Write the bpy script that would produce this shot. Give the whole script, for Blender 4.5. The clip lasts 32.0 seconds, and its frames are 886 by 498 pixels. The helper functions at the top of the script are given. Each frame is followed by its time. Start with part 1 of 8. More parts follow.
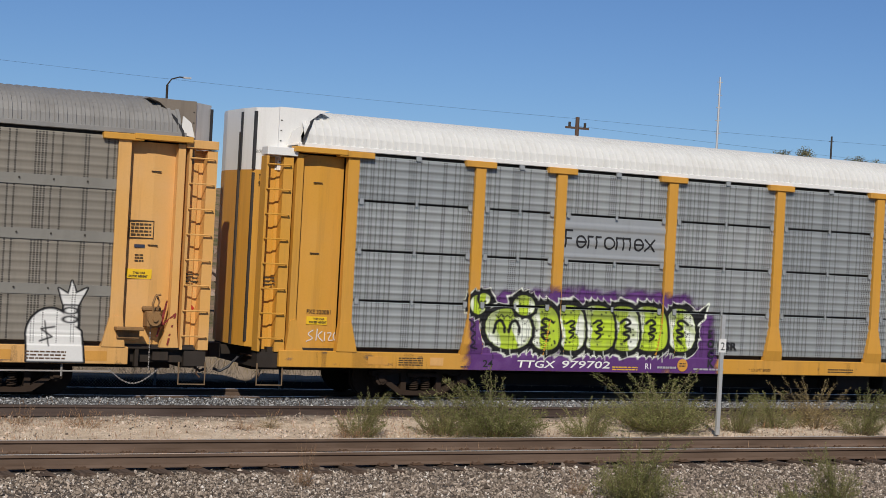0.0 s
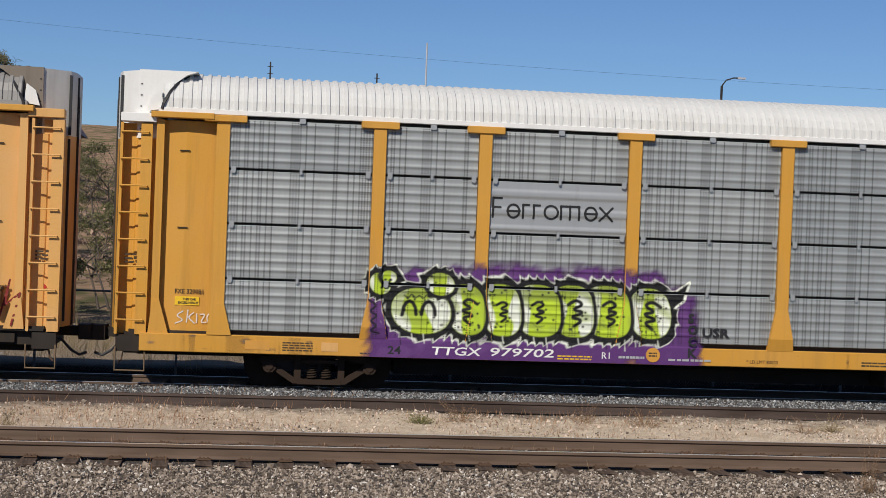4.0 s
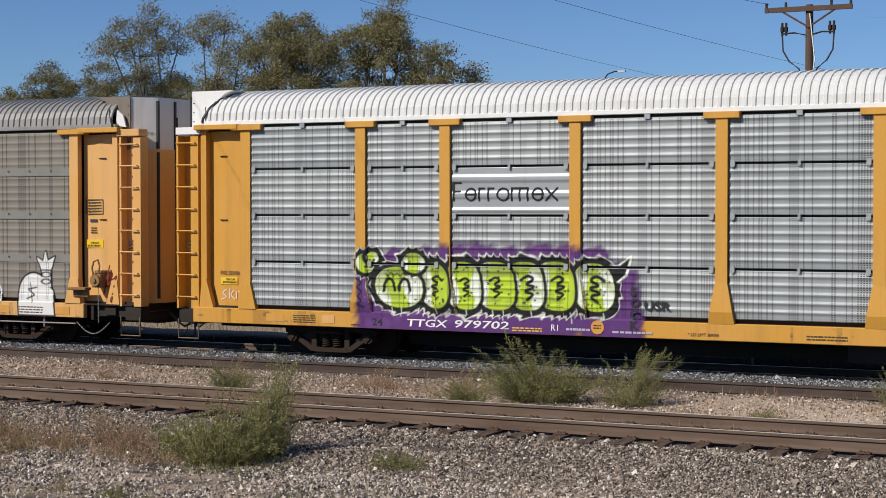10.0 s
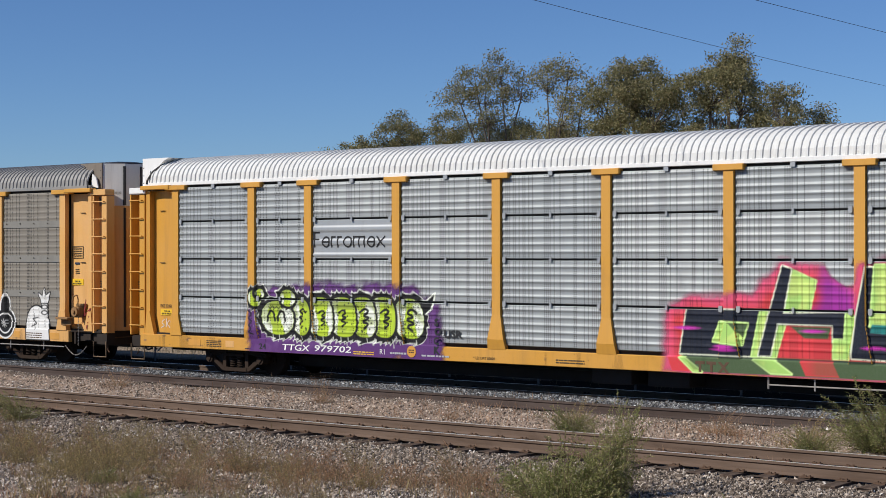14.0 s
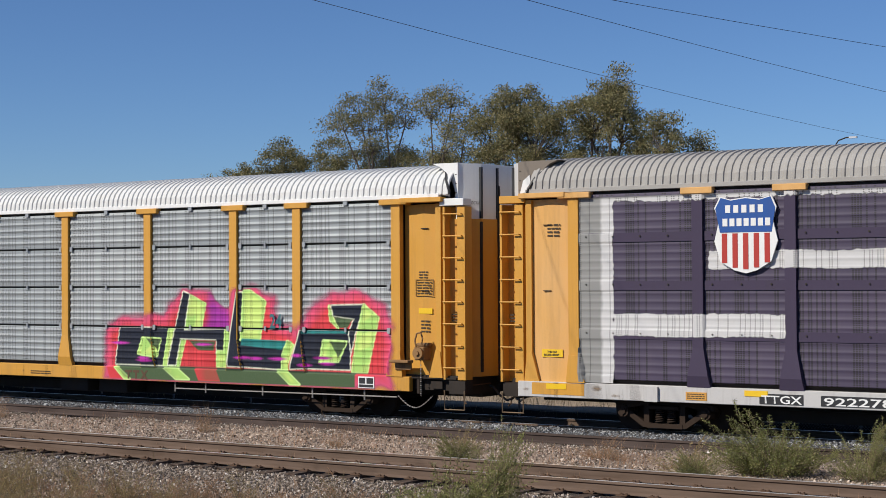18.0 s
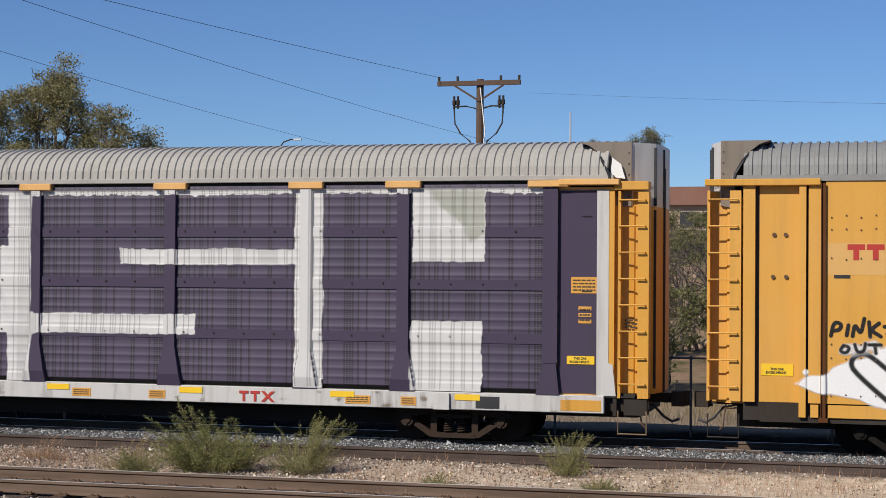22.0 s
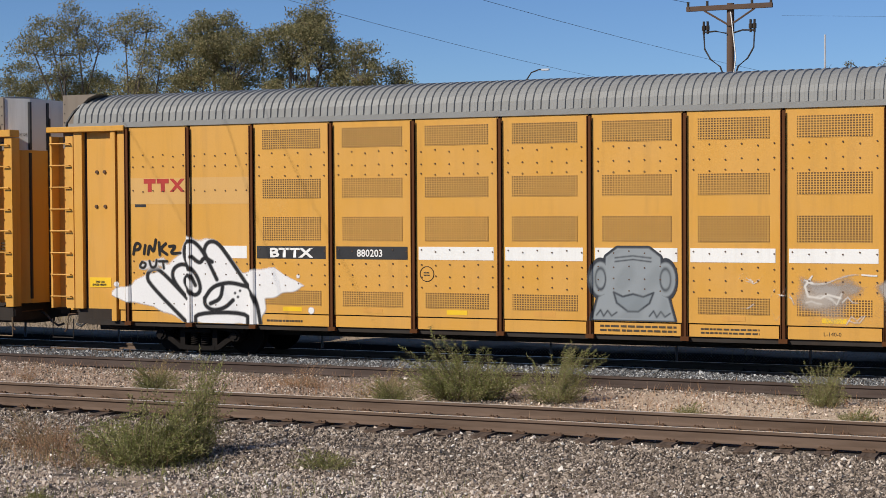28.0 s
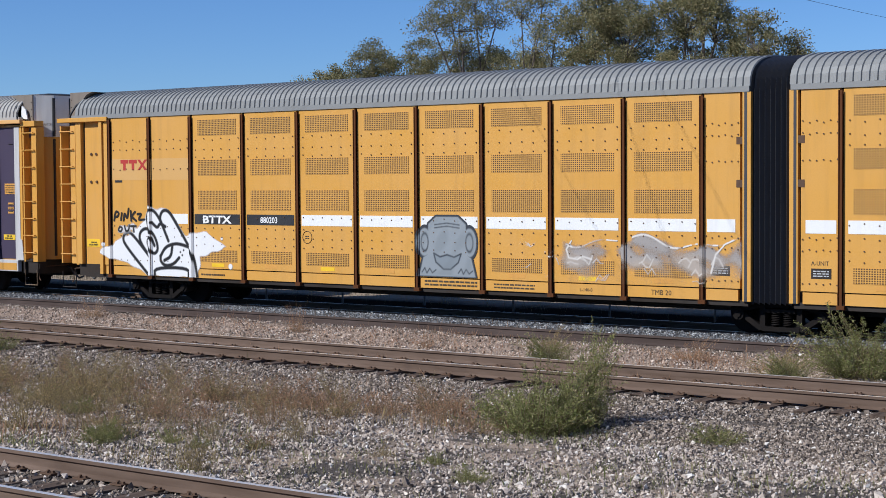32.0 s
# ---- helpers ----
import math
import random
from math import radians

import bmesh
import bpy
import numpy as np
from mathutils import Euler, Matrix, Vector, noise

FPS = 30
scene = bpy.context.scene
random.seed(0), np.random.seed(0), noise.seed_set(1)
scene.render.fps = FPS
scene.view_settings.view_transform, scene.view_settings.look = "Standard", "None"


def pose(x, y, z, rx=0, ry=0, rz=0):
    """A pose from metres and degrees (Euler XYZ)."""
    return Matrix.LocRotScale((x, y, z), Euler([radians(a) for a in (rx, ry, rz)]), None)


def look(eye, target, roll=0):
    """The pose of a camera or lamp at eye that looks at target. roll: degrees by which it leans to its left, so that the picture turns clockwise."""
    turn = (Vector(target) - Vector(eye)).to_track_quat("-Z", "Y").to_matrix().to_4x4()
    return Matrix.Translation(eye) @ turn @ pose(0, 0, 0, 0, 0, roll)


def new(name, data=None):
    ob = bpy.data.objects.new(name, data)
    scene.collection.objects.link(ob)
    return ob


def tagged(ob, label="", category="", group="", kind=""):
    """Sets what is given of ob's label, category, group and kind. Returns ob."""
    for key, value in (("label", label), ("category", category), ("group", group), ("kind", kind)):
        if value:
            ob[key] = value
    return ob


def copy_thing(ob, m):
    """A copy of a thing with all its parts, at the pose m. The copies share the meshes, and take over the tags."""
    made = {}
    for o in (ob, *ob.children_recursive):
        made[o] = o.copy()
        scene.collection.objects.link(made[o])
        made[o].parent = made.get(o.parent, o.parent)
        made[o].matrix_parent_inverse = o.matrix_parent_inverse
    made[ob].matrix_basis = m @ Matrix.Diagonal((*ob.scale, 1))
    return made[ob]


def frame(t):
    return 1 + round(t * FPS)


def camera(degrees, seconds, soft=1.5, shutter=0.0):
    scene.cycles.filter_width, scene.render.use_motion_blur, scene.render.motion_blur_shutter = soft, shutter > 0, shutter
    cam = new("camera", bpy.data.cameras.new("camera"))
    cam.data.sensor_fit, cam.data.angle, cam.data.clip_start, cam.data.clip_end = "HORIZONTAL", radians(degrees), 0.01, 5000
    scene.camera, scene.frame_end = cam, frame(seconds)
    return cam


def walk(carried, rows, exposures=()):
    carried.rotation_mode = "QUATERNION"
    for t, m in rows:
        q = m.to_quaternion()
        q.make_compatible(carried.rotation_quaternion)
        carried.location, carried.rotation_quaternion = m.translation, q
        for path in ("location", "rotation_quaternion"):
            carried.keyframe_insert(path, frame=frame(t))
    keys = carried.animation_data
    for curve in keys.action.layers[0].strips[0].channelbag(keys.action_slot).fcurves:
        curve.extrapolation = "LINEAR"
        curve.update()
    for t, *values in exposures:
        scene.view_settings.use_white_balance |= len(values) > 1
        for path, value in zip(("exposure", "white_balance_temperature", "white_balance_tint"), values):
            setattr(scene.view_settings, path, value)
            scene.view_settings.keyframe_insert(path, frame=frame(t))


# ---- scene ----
cam = camera(30.14, 32.0, soft=0.5)
EYE = (0.0, 0.0, 3.16)


def aim(yaw, pitch, roll):
    """A camera pose at EYE from its turn to the left, its tilt up and its roll, in degrees."""
    a, p = radians(yaw), radians(pitch)
    way = Vector((-math.sin(a) * math.cos(p), math.cos(a) * math.cos(p), math.sin(p)))
    return look(EYE, Vector(EYE) + way, roll)


walk(cam, [
    (0.0, aim(-26.67, -0.10, 3.09)), (0.5, aim(-25.24, -0.26, 3.07)), (1.0, aim(-23.17, -0.46, 2.85)), (1.5, aim(-20.36, -0.61, 2.58)),
    (2.0, aim(-17.71, -0.68, 2.44)), (2.5, aim(-14.96, -0.71, 2.31)), (3.0, aim(-12.39, -0.72, 2.27)), (3.5, aim(-10.00, -0.80, 2.21)),
    (4.0, aim(-7.49, -0.94, 2.19)), (4.5, aim(-5.25, -1.08, 2.17)), (6.5, aim(5.76, -1.55, 1.29)), (7.0, aim(8.98, -1.62, 0.77)),
    (7.5, aim(12.26, -1.68, 0.48)), (8.0, aim(15.47, -1.68, 0.23)), (8.5, aim(18.48, -1.65, 0.12)), (9.0, aim(21.19, -1.58, 0.06)),
    (9.5, aim(23.77, -1.49, 0.02)), (10.0, aim(26.20, -1.46, -0.04)), (10.5, aim(28.58, -1.45, -0.05)), (11.0, aim(30.83, -1.47, 0.00)),
    (11.5, aim(32.85, -1.45, -0.08)), (12.0, aim(34.62, -1.37, -0.07)), (12.5, aim(36.16, -1.17, -0.07)), (13.0, aim(37.38, -0.82, -0.18)),
    (13.5, aim(38.15, -0.34, -0.26)), (15.5, aim(36.92, 1.06, 0.16)), (16.0, aim(36.31, 1.03, 0.09)), (16.5, aim(35.66, 0.91, -0.00)),
    (17.0, aim(35.07, 0.83, -0.18)), (17.5, aim(34.56, 0.85, -0.29)), (18.0, aim(34.05, 1.02, -0.35)), (18.5, aim(33.38, 1.32, -0.45)),
    (19.0, aim(32.35, 1.71, -0.47)), (19.5, aim(31.02, 1.98, -0.37)), (20.0, aim(28.95, 2.04, -0.29)), (20.5, aim(26.32, 1.86, -0.40)),
    (21.0, aim(23.04, 1.64, -0.16)), (21.5, aim(18.79, 1.33, -0.01)), (22.0, aim(14.93, 0.92, 0.42)), (22.5, aim(12.03, 0.41, 0.82)),
    (23.0, aim(10.63, -0.11, 1.00)), (23.5, aim(10.68, -0.58, 1.06)), (24.0, aim(12.11, -1.00, 0.98)), (24.5, aim(14.40, -1.27, 0.90)),
    (26.5, aim(24.72, -1.56, 0.17)), (27.0, aim(25.25, -1.52, -0.11)), (27.5, aim(24.65, -1.51, -0.32)), (28.0, aim(23.60, -1.52, -0.33)),
    (28.5, aim(22.88, -1.59, -0.36)), (29.0, aim(23.46, -1.82, -0.52)), (29.5, aim(25.19, -1.99, -0.67)), (30.0, aim(27.60, -2.09, -0.75)),
    (30.5, aim(29.97, -2.12, -0.74)), (31.0, aim(32.46, -2.15, -0.54)), (31.5, aim(34.95, -2.26, -0.48)), (32.0, aim(37.22, -2.39, -0.38)),
], exposures=[(0.0, -0.12, 6550, 10), (4.0, -0.08, 6550, 10), (9.0, 0.08, 6500, 10), (13.0, 0.16, 6300, 10), (16.0, 0.16, 6350, 10), (17.0, 0.14, 6450, 10), (19.0, 0.20, 6350, 10),
              (20.0, 0.22, 6420, 10), (21.0, 0.22, 6450, 10), (22.0, 0.20, 6500, 10), (23.0, 0.16, 6680, 10), (24.0, 0.15, 6700, 10), (27.0, 0.22, 6600, 10), (28.0, 0.21, 6600, 10), (30.0, 0.26, 6500, 10), (32.0, 0.31, 5750, 10)])

# ---- light ----
SUN_WAY = Vector((-0.52, -1.0, 0.88)).normalized()
elevation = math.asin(SUN_WAY.z)
world = bpy.data.worlds.new("sky")
scene.world = world
world.use_nodes = True
wn, wl = world.node_tree.nodes, world.node_tree.links
sky = wn.new("ShaderNodeTexSky")
sky.sky_type, sky.sun_disc = "NISHITA", False
sky.sun_elevation, sky.sun_rotation = elevation, math.atan2(SUN_WAY.x, SUN_WAY.y)
sky.altitude, sky.air_density, sky.dust_density, sky.ozone_density = 1500, 1.0, 0.0, 3.0
deep = wn.new("ShaderNodeMix")
deep.data_type, deep.blend_type = "RGBA", "MULTIPLY"
deep.inputs[0].default_value, deep.inputs[7].default_value = 1.0, (0.71, 0.91, 1.21, 1)
wl.new(sky.outputs[0], deep.inputs[6])
wl.new(deep.outputs[2], wn["Background"].inputs[0])
wn["Background"].inputs[1].default_value = 0.064
sun = new("sun", bpy.data.lights.new("sun", "SUN"))
sun.data.energy, sun.data.angle, sun.data.color = 4.1, radians(0.53), (1.0, 0.935, 0.83)
sun.matrix_world = look(SUN_WAY * 200, (0, 0, 0))

# ---- helpers for building ----
rng = np.random.default_rng(7)


def mesh_of(name, verts, faces, material=None, smooth=False):
    """A mesh from arrays: verts n x 3, faces m x k."""
    verts, faces = np.asarray(verts, np.float32), np.asarray(faces, np.int32)
    me = bpy.data.meshes.new(name)
    me.vertices.add(len(verts))
    me.vertices.foreach_set("co", verts.ravel())
    me.loops.add(faces.size)
    me.loops.foreach_set("vertex_index", faces.ravel())
    me.polygons.add(len(faces))
    k = faces.shape[1]
    me.polygons.foreach_set("loop_start", np.arange(0, faces.size, k, dtype=np.int32))
    me.update(calc_edges=True)
    me.polygons.foreach_set("use_smooth", np.full(len(faces), smooth))
    if material:
        me.materials.append(material)
    return me


def part(name, bm, material, parent, label="", smooth=False):
    """Links a bmesh or a mesh as one mesh object under a thing or a part."""
    if isinstance(bm, bpy.types.Mesh):
        me = bm
    else:
        me = bpy.data.meshes.new(name)
        bm.to_mesh(me)
        bm.free()
        if smooth:
            me.polygons.foreach_set("use_smooth", np.ones(len(me.polygons), bool))
        me.materials.append(material)
    ob = new(name, me)
    ob.parent = parent
    if label:
        tagged(ob, label)
    return ob


def thing(name, label, category, at=(0, 0, 0), group="", kind=""):
    ob = new(name)
    ob.matrix_basis = pose(*at)
    ob.empty_display_size = 0.2
    return tagged(ob, label, category, group, kind)


def box(bm, x0, x1, y0, y1, z0, z1, bevel=0.0):
    v = [bm.verts.new(p) for p in ((x0, y0, z0), (x1, y0, z0), (x1, y1, z0), (x0, y1, z0),
                                   (x0, y0, z1), (x1, y0, z1), (x1, y1, z1), (x0, y1, z1))]
    fs = [bm.faces.new([v[i] for i in q]) for q in ((0, 3, 2, 1), (4, 5, 6, 7), (0, 1, 5, 4), (1, 2, 6, 5), (2, 3, 7, 6), (3, 0, 4, 7))]
    if bevel:
        es = list({e for f in fs for e in f.edges})
        bmesh.ops.bevel(bm, geom=es, offset=bevel, segments=1, affect="EDGES")
    return bm


def boxes(*rows, bevel=0.0):
    bm = bmesh.new()
    for r in rows:
        box(bm, *r, bevel=bevel)
    return bm


def rod(bm, a, b, r, n=6, r2=None):
    """A round bar from a to b."""
    a, b = Vector(a), Vector(b)
    m = Matrix.Translation((a + b) / 2) @ (b - a).to_track_quat("Z", "Y").to_matrix().to_4x4()
    bmesh.ops.create_cone(bm, cap_ends=True, segments=n, radius1=r, radius2=r if r2 is None else r2, depth=(b - a).length, matrix=m)
    return bm


def bent(bm, points, r, n=5):
    """One continuous round bar through the points."""
    pts = [Vector(p) for p in points]
    rings = []
    for i, p in enumerate(pts):
        d = (pts[min(i + 1, len(pts) - 1)] - pts[max(i - 1, 0)]).normalized()
        turn = d.to_track_quat("Z", "Y")
        rings.append([bm.verts.new(p + turn @ Vector((r * math.cos(6.2832 * k / n), r * math.sin(6.2832 * k / n), 0))) for k in range(n)])
    for a, b in zip(rings, rings[1:]):
        best = min(range(n), key=lambda k: (b[k].co - a[0].co).length)
        b[:] = b[best:] + b[:best]
        for k in range(n):
            bm.faces.new((a[k], a[(k + 1) % n], b[(k + 1) % n], b[k]))
    bm.faces.new(rings[0][::-1]), bm.faces.new(rings[-1])
    return bm


def prism(bm, outline, axis, d0, d1):
    """Extrudes an outline: along y its points are (x, z), along x (y, z), along z (x, y)."""
    def at(p, d):
        return (p[0], d, p[1]) if axis == "y" else (d, p[0], p[1]) if axis == "x" else (p[0], p[1], d)
    a = [bm.verts.new(at(p, d0)) for p in outline]
    b = [bm.verts.new(at(p, d1)) for p in outline]
    bm.faces.new(a), bm.faces.new(b[::-1])
    for i in range(len(a)):
        j = (i + 1) % len(a)
        bm.faces.new((a[j], a[i], b[i], b[j]))
    bmesh.ops.recalc_face_normals(bm, faces=bm.faces[:])
    return bm


def lettering(text, size, material, parent, at, name="lettering", wide=1.0, label="", stroke=0.0, slant=0.0):
    """Built-in font, upright on the side that faces -y; at is the lower left corner."""
    cu = bpy.data.curves.new(name, "FONT")
    cu.body, cu.size, cu.offset, cu.shear, cu.resolution_u = text, size / 0.73, stroke, slant, 2
    tmp = new(name, cu)
    me = bpy.data.meshes.new_from_object(tmp.evaluated_get(bpy.context.evaluated_depsgraph_get()))
    bpy.data.objects.remove(tmp)
    me.transform(Matrix.Diagonal((wide, 1, 1, 1)))
    me.transform(pose(0, 0, 0, 90))
    me.materials.clear()
    me.materials.append(material)
    ob = part(name, me, None, parent, label)
    ob.location = at
    return ob


# ---- materials ----
class Nodes:
    """Short names for the nodes of one material."""

    def __init__(self, name):
        self.m = bpy.data.materials.new(name)
        self.m.use_nodes = True
        self.t = self.m.node_tree
        self.b = self.t.nodes["Principled BSDF"]
        self.co = self.t.nodes.new("ShaderNodeTexCoord").outputs["Object"]

    def put(self, socket, value):
        if isinstance(value, bpy.types.NodeSocket):
            self.t.links.new(value, socket)
        elif isinstance(value, tuple) and len(value) == 3 and socket.type == "RGBA":
            socket.default_value = (*value, 1)
        else:
            socket.default_value = value

    def noise(self, scale, detail=4.0, rough=0.6, co=None, stretch=None):
        n = self.t.nodes.new("ShaderNodeTexNoise")
        co = co or self.co
        if stretch:
            v = self.t.nodes.new("ShaderNodeMapping")
            v.inputs["Scale"].default_value = stretch
            self.put(v.inputs["Vector"], co)
            co = v.outputs[0]
        self.put(n.inputs["Vector"], co)
        n.inputs["Scale"].default_value, n.inputs["Detail"].default_value, n.inputs["Roughness"].default_value = scale, detail, rough
        return n.outputs["Fac"]

    def math(self, op, a, b=0.0, c=0.0):
        n = self.t.nodes.new("ShaderNodeMath")
        n.operation = op
        for s, v in zip(n.inputs, (a, b, c)):
            self.put(s, v)
        return n.outputs[0]

    def step(self, x, lo, hi):
        n = self.t.nodes.new("ShaderNodeMapRange")
        self.put(n.inputs[0], x)
        n.inputs[1].default_value, n.inputs[2].default_value = lo, hi
        return n.outputs[0]

    def mix(self, f, a, b):
        n = self.t.nodes.new("ShaderNodeMix")
        n.data_type = "RGBA"
        self.put(n.inputs[0], f), self.put(n.inputs[6], a), self.put(n.inputs[7], b)
        return n.outputs[2]

    def xyz(self, co=None):
        n = self.t.nodes.new("ShaderNodeSeparateXYZ")
        self.put(n.inputs[0], co or self.co)
        return n.outputs

    def random(self):
        return self.t.nodes.new("ShaderNodeObjectInfo").outputs["Random"]

    def island(self):
        return self.t.nodes.new("ShaderNodeNewGeometry").outputs["Random Per Island"]

    def bump(self, h, strength=0.3, distance=0.01):
        n = self.t.nodes.new("ShaderNodeBump")
        n.inputs["Strength"].default_value, n.inputs["Distance"].default_value = strength, distance
        self.put(n.inputs["Height"], h)
        self.put(self.b.inputs["Normal"], n.outputs[0])

    def done(self, colour, rough=0.6, metal=0.0, spec=None):
        self.put(self.b.inputs["Base Color"], colour), self.put(self.b.inputs["Roughness"], rough)
        self.put(self.b.inputs["Metallic"], metal)
        if spec is not None:
            self.b.inputs["Specular IOR Level"].default_value = spec
        return self.m


def painted(name, base, dirt=(0.10, 0.07, 0.045), amount=0.35, rough=0.55, metal=0.0, streak=True, fade=0.10, scale=1.0, spec=0.4):
    """Weathered paint on steel: fading in patches, runs of grime down the wall, fine grain."""
    n = Nodes(name)
    big = n.step(n.noise(0.9 * scale, 3), 0.35, 0.7)
    run = n.step(n.noise(2.2 * scale, 5, 0.65, stretch=(2.2, 2.2, 0.16) if streak else None), 0.50, 0.86)
    fine = n.noise(38 * scale, 3)
    c = n.mix(n.math("MULTIPLY", big, fade), base, tuple(min(1, v * 0.72 + 0.16) for v in base))
    c = n.mix(n.math("MULTIPLY", run, amount), c, dirt)
    c = n.mix(n.math("MULTIPLY", n.step(fine, 0.45, 0.8), 0.14), c, tuple(v * 0.55 for v in base))
    c = n.mix(n.math("MULTIPLY", n.random(), 0.10), c, tuple(v * 0.8 for v in base))
    n.bump(fine, 0.12, 0.004)
    return n.done(c, n.math("MULTIPLY_ADD", big, 0.15, rough - 0.07), metal, spec)


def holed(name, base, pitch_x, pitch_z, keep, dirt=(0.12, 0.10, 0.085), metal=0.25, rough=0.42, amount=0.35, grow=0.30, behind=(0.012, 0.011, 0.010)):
    """Sheet metal with rows of small punched holes; their dark insides are painted in."""
    n = Nodes(name)
    x, _, z = n.xyz()
    ux, uz = n.math("DIVIDE", x, pitch_x), n.math("DIVIDE", z, pitch_z)
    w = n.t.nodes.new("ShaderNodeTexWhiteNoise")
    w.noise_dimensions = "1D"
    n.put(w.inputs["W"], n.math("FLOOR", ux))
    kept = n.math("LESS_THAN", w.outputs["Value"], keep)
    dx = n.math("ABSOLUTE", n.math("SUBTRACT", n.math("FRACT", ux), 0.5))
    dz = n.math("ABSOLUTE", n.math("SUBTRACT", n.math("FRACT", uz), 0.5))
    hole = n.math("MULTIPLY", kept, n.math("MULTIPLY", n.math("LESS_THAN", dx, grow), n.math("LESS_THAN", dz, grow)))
    big = n.step(n.noise(0.8, 3), 0.3, 0.7)
    run = n.step(n.noise(2.0, 5, 0.65, stretch=(2.5, 2.5, 0.3)), 0.48, 0.85)
    fine = n.noise(30, 3)
    c = n.mix(n.math("MULTIPLY", big, 0.18), base, tuple(v * 0.75 for v in base))
    c = n.mix(n.math("MULTIPLY", run, amount), c, dirt)
    c = n.mix(n.math("MULTIPLY", n.random(), 0.50), c, tuple(v * f for v, f in zip(base, (0.62, 0.66, 0.70))))
    c = n.mix(n.math("MULTIPLY", n.step(fine, 0.5, 0.8), 0.12), c, dirt)
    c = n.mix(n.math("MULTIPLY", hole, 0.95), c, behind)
    n.bump(n.math("SUBTRACT", n.math("MULTIPLY", fine, 0.2), hole), 0.35, 0.004)
    return n.done(c, n.math("MULTIPLY_ADD", big, 0.12, rough), n.math("MULTIPLY", n.math("SUBTRACT", 1.0, hole), metal))


def spray(name, pitch_x=0.052, pitch_z=0.042, keep=0.42):
    """Sprayed paint: its colours and its thickness come with the sheet; the dark of the holes below is painted in
    again.
    """
    n = Nodes(name)
    a = n.t.nodes.new("ShaderNodeAttribute")
    a.attribute_name = "paint"
    x, _, z = n.xyz()
    ux, uz = n.math("DIVIDE", x, pitch_x), n.math("DIVIDE", z, pitch_z)
    w = n.t.nodes.new("ShaderNodeTexWhiteNoise")
    w.noise_dimensions = "1D"
    n.put(w.inputs["W"], n.math("FLOOR", ux))
    hole = n.math("MULTIPLY", n.math("LESS_THAN", w.outputs["Value"], keep),
                  n.math("MULTIPLY", n.math("LESS_THAN", n.math("ABSOLUTE", n.math("SUBTRACT", n.math("FRACT", ux), 0.5)), 0.24),
                         n.math("LESS_THAN", n.math("ABSOLUTE", n.math("SUBTRACT", n.math("FRACT", uz), 0.5)), 0.25)))
    hole = n.math("MULTIPLY", hole, n.math("GREATER_THAN", z, 1.03))
    grain = n.noise(26, 4)
    c = n.mix(n.math("MULTIPLY", n.step(grain, 0.4, 0.8), 0.10), a.outputs["Color"], (0.22, 0.21, 0.2))
    c = n.mix(n.math("MULTIPLY", hole, 0.75), c, (0.012, 0.011, 0.010))
    cover = n.step(n.math("ADD", a.outputs["Alpha"], n.math("MULTIPLY", n.math("SUBTRACT", n.noise(60, 2), 0.5), 0.45)), 0.3, 0.7)
    n.put(n.b.inputs["Alpha"], cover)
    return n.done(c, 0.75, spec=0.2)


YELLOW = painted("yellow_paint", (0.60, 0.295, 0.038))
YELLOW_PALE = painted("faded_yellow_paint", (0.68, 0.365, 0.105), amount=0.32, fade=0.30)
YELLOW_FLAT = painted("weathered_yellow_paint", (0.62, 0.312, 0.047), amount=0.24, fade=0.14)
PURPLE = painted("purple_paint", (0.056, 0.042, 0.074), dirt=(0.055, 0.045, 0.05), amount=0.5, rough=0.7, fade=0.04, spec=0.2)
SILL_WHITE = painted("dirty_white_paint", (0.52, 0.50, 0.475), dirt=(0.16, 0.12, 0.085), amount=0.55)
WHITE = painted("white_paint", (0.78, 0.77, 0.74), dirt=(0.30, 0.25, 0.19), amount=0.22, fade=0.0)
ROOF_WHITE = painted("white_roof_paint", (0.66, 0.655, 0.63), dirt=(0.34, 0.29, 0.22), amount=0.3, streak=False, rough=0.75, spec=0.2)
ROOF_GREY = painted("grey_roof_steel", (0.235, 0.235, 0.225), dirt=(0.13, 0.12, 0.105), amount=0.45, fade=0.05, streak=False, metal=0.0, rough=0.6)
ROOF_TAN = painted("dull_roof_steel", (0.37, 0.35, 0.32), dirt=(0.17, 0.14, 0.11), amount=0.4, streak=False, rough=0.75, spec=0.2)
ROOF_DARK = painted("sooty_roof_steel", (0.27, 0.26, 0.245), dirt=(0.10, 0.085, 0.07), amount=0.5, streak=False, metal=0.2, rough=0.55)
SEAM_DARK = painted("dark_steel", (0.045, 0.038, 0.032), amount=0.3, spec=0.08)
STEEL = painted("grimy_steel", (0.034, 0.027, 0.022), dirt=(0.07, 0.044, 0.028), amount=0.5, rough=0.65, spec=0.08)
RUST = painted("rusty_steel", (0.115, 0.068, 0.042), dirt=(0.055, 0.036, 0.026), amount=0.5, rough=0.75, spec=0.08)
DULL_ZINC = painted("dull_galvanised_wire", (0.20, 0.195, 0.185), amount=0.3, rough=0.7)
ZINC = painted("zinc_plate", (0.55, 0.55, 0.54), amount=0.3, metal=0.4, rough=0.45)
RUBBER = painted("black_rubber", (0.034, 0.035, 0.040), dirt=(0.07, 0.06, 0.055), amount=0.5, rough=0.6)
BLACK = painted("black_paint", (0.018, 0.018, 0.020), amount=0.15, streak=False)
INK = painted("dark_ink", (0.055, 0.035, 0.015), amount=0.1, streak=False)
RED = painted("red_paint", (0.42, 0.025, 0.015), amount=0.2)
